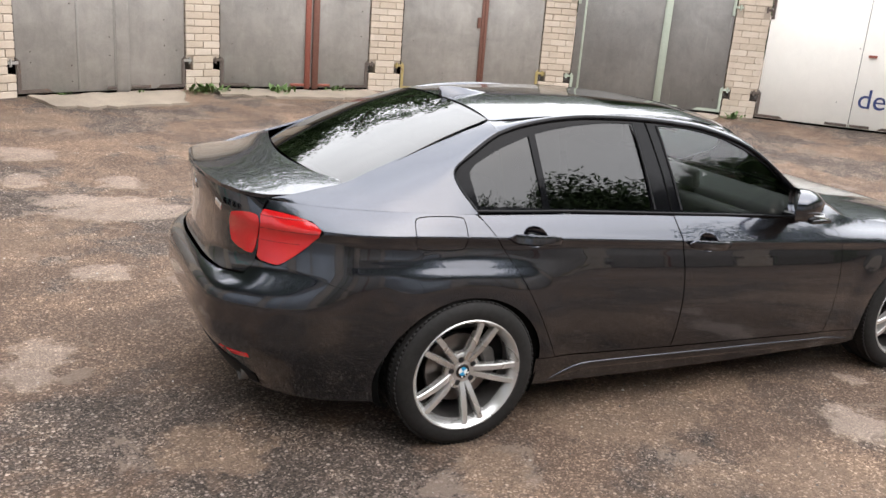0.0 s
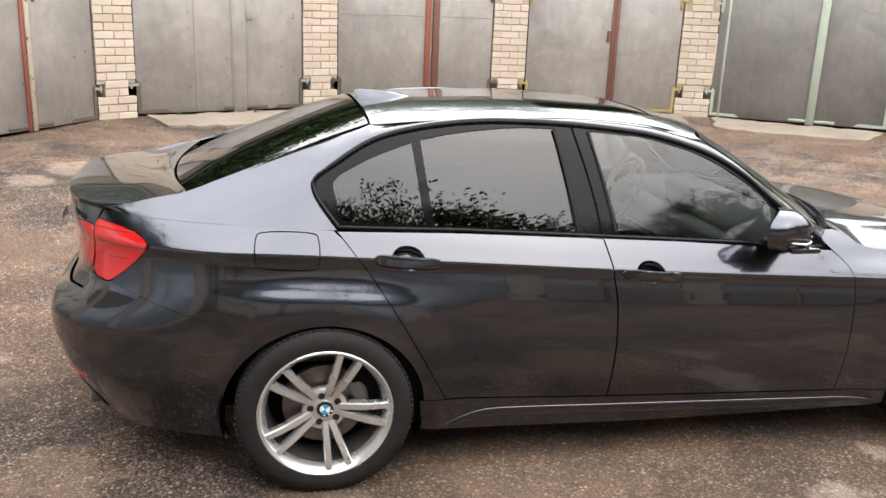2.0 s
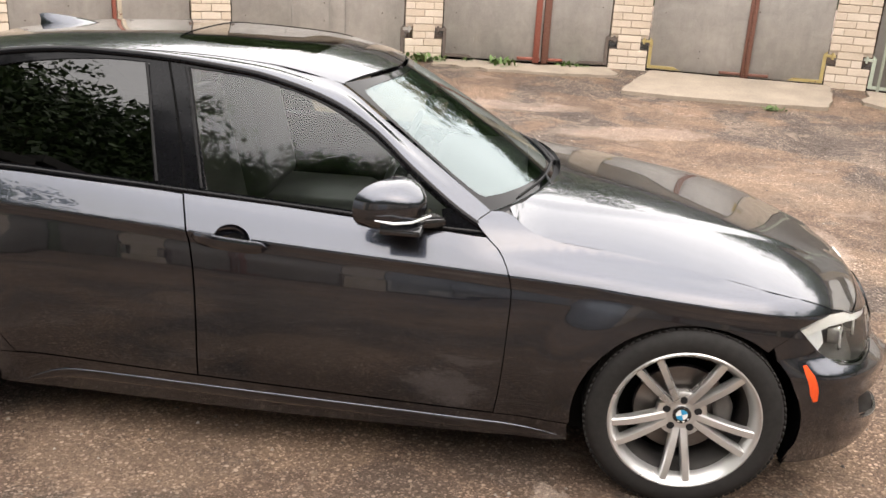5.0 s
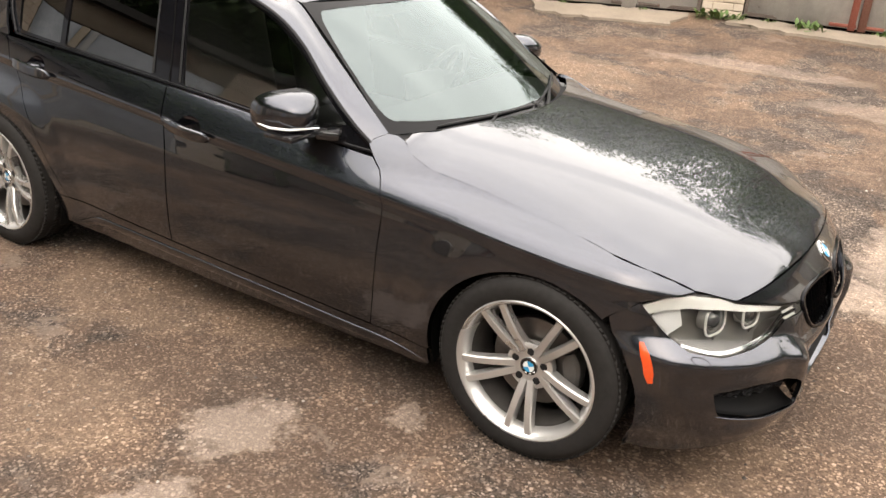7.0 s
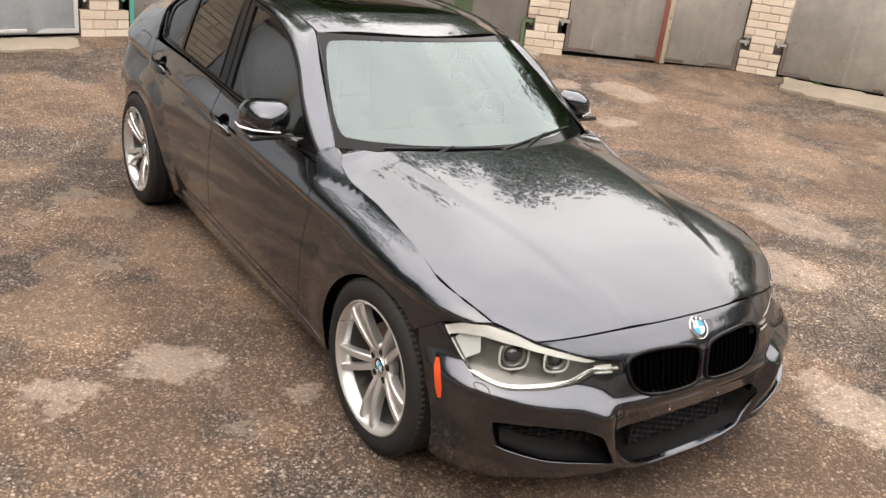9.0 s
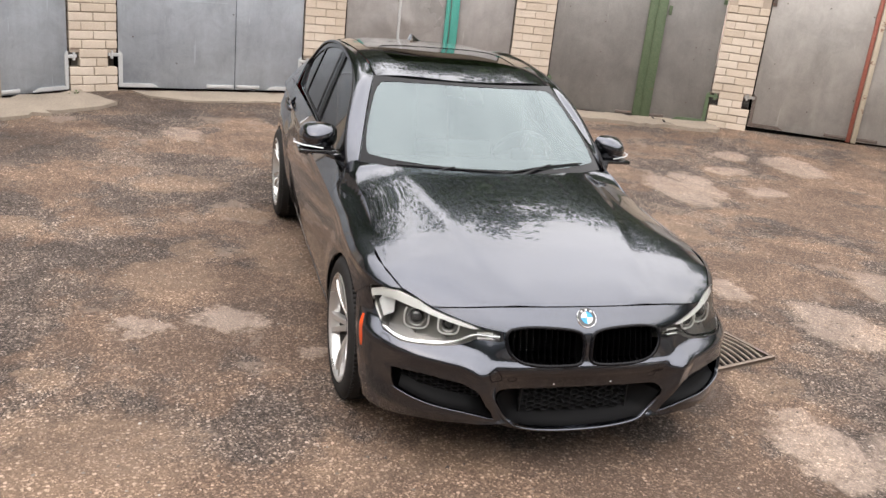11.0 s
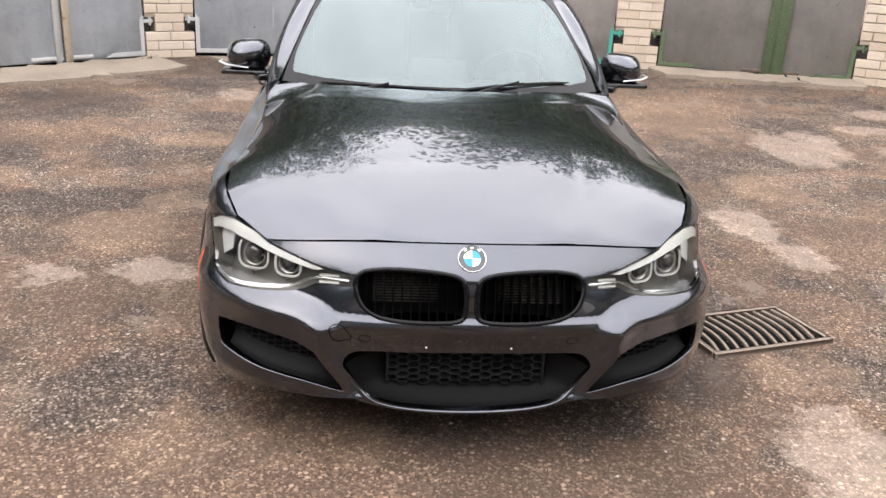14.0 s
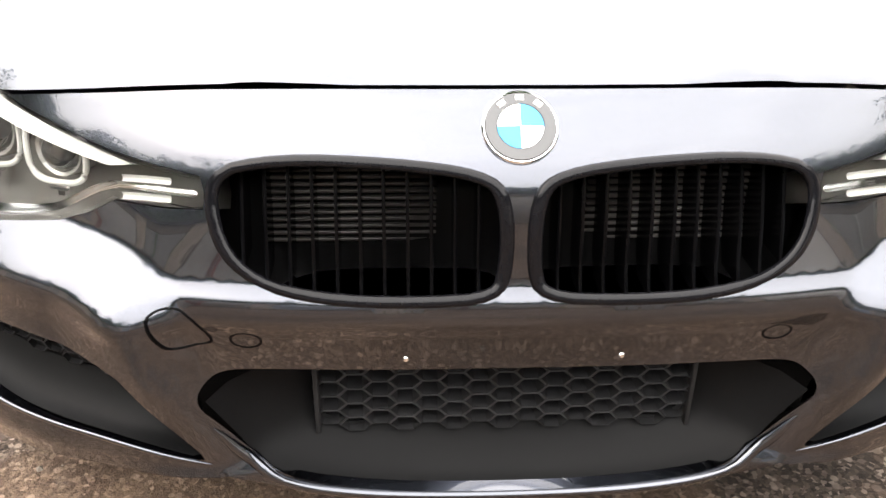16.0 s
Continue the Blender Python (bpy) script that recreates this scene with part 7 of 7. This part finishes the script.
def make_leaf():
    m, n, l, b = material("tree_leaf")
    isl = n.new("ShaderNodeNewGeometry").outputs["Random Per Island"]
    l.new(ramp(n, l, isl, [(0.0, (0.025, 0.05, 0.014)), (0.6, (0.05, 0.095, 0.024)), (1.0, (0.085, 0.14, 0.035))]), b.inputs["Base Color"])
    set_in(b, Roughness=0.55, Subsurface_Weight=0.0)
    return m


LEAF = make_leaf()


def build_tree(seed, height):
    r = random.Random(seed)
    tree = empty("tree")
    tagged(tree, "broad leafy green tree behind the garages", "tree", group="trees round the yard")
    bm = bmesh.new()
    trunk = [(0, 0, 0), (.08, .03, height * .22), (.02, -.06, height * .45), (.12, .05, height * .78)]
    bm_tube(bm, trunk, [.20, .16, .12, .04], 9)
    tips = []
    for k in range(13):
        a, z0 = k * 2.4 + r.uniform(-.3, .3), height * r.uniform(.25, .72)
        ln = height * r.uniform(.22, .38) * (1.15 - .6 * z0 / height)
        p0 = Vector((.05, 0, z0))
        p1 = p0 + Vector((math.cos(a) * ln * .55, math.sin(a) * ln * .55, ln * .35))
        p2 = p1 + Vector((math.cos(a + .3) * ln * .5, math.sin(a + .3) * ln * .5, ln * .38))
        bm_tube(bm, [p0, p1, p2], [.07, .045, .015], 6)
        tips += [p1, p2, (p1 + p2) / 2]
    tips += [Vector((.1, 0, height * .8)), Vector((.0, .1, height * .9))]
    part("trunk", bm, BARK, tree)
    verts, faces = [], []
    for tip in tips:
        for _ in range(13):
            c = tip + Vector((r.gauss(0, .42), r.gauss(0, .42), r.gauss(.05, .40)))
            for _ in range(30):
                q = c + Vector((r.gauss(0, .18), r.gauss(0, .18), r.gauss(0, .14)))
                n = Vector((r.gauss(0, 1), r.gauss(0, 1), r.gauss(.5, 1))).normalized()
                u = n.orthogonal().normalized()
                v = n.cross(u)
                s = r.uniform(.042, .075)
                t = r.uniform(0, 6.28)
                e, f = u * math.cos(t) + v * math.sin(t), v * math.cos(t) - u * math.sin(t)
                o = len(verts)
                verts += [q - e * s * 1.3, q + f * s * .6, q + e * s * 1.3, q - f * s * .6]
                faces.append((o, o + 1, o + 2, o + 3))
    link_mesh("crown", verts, faces, LEAF, tree, smooth=False)
    return tree


t_rng = random.Random(3)
TREES = [build_tree(21, 6.8), build_tree(22, 6.0), build_tree(23, 7.4)]
n_tree = 0
for k in range(32):
    a = radians(360 / 32 * k + t_rng.uniform(-4, 4))
    d = 13.2 + t_rng.uniform(-.9, 1.8)
    x, y = YARD[0] + d * math.cos(a), YARD[1] + d * math.sin(a)
    m = Matrix.Translation((x, y, ground_z(x, y))) @ Matrix.Rotation(t_rng.uniform(0, 6.28), 4, "Z")
    tall = 1.0 + .5 * max(0.0, min(1.0, (-math.cos(a) - .62) / .3))
    m = m @ Matrix.Scale(tall, 4)
    src = TREES[k % 3]
    if k < 3:
        src.matrix_basis = m
    else:
        copy_thing(src, m)


def woods():
    """The dense dark growth under and between the crowns."""
    r = random.Random(8)
    verts, faces = [], []
    for _ in range(5200):
        a, d = r.uniform(0, 6.283), r.uniform(12.9, 14.4)
        top = 6.3 + 2.6 * max(0.0, min(1.0, (-math.cos(a) - .62) / .3)) + 1.0 * max(0.0, min(1.0, (-math.sin(a) - .35) / .3)) + .5 * math.sin(3 * a + 1) + .35 * math.sin(7 * a) + .35 * math.sin(17 * a + 2) + .2 * math.sin(41 * a)
        c = Vector((YARD[0] + d * math.cos(a), YARD[1] + d * math.sin(a), 1.6 + (top - 1.6) * r.random() ** .8))
        for _ in range(52):
            q = c + Vector((r.gauss(0, .24), r.gauss(0, .24), r.gauss(0, .20)))
            n = Vector((r.gauss(0, 1), r.gauss(0, 1), r.gauss(.4, 1))).normalized()
            u = n.orthogonal().normalized()
            v = n.cross(u)
            s = r.uniform(.035, .075)
            o = len(verts)
            verts += [q - u * s * 1.3, q + v * s * .6, q + u * s * 1.3, q - v * s * .6]
            faces.append((o, o + 1, o + 2, o + 3))
    for _ in range(3600):
        a, d = r.uniform(0, 6.283), r.uniform(13.5, 14.6)
        top = 6.1 + 2.6 * max(0.0, min(1.0, (-math.cos(a) - .62) / .3)) + 1.0 * max(0.0, min(1.0, (-math.sin(a) - .35) / .3)) + .5 * math.sin(3 * a + 1) + .35 * math.sin(7 * a) + .35 * math.sin(17 * a + 2)
        c = Vector((YARD[0] + d * math.cos(a), YARD[1] + d * math.sin(a), 1.2 + (top - 1.2) * r.random() ** .7))
        for _ in range(44):
            q = c + Vector((r.gauss(0, .30), r.gauss(0, .30), r.gauss(0, .22)))
            n = Vector((r.gauss(0, 1), r.gauss(0, 1), r.gauss(.2, .6))).normalized()
            u = n.orthogonal().normalized()
            v = n.cross(u)
            s = r.uniform(.08, .14)
            o = len(verts)
            verts += [q - u * s * 1.1, q + v * s * .8, q + u * s * 1.1, q - v * s * .8]
            faces.append((o, o + 1, o + 2, o + 3))
    ob = link_mesh("undergrowth", verts, faces, LEAF, smooth=False)
    tagged(ob, "dense dark green undergrowth between the trees", "undergrowth", kind="stuff")


woods()
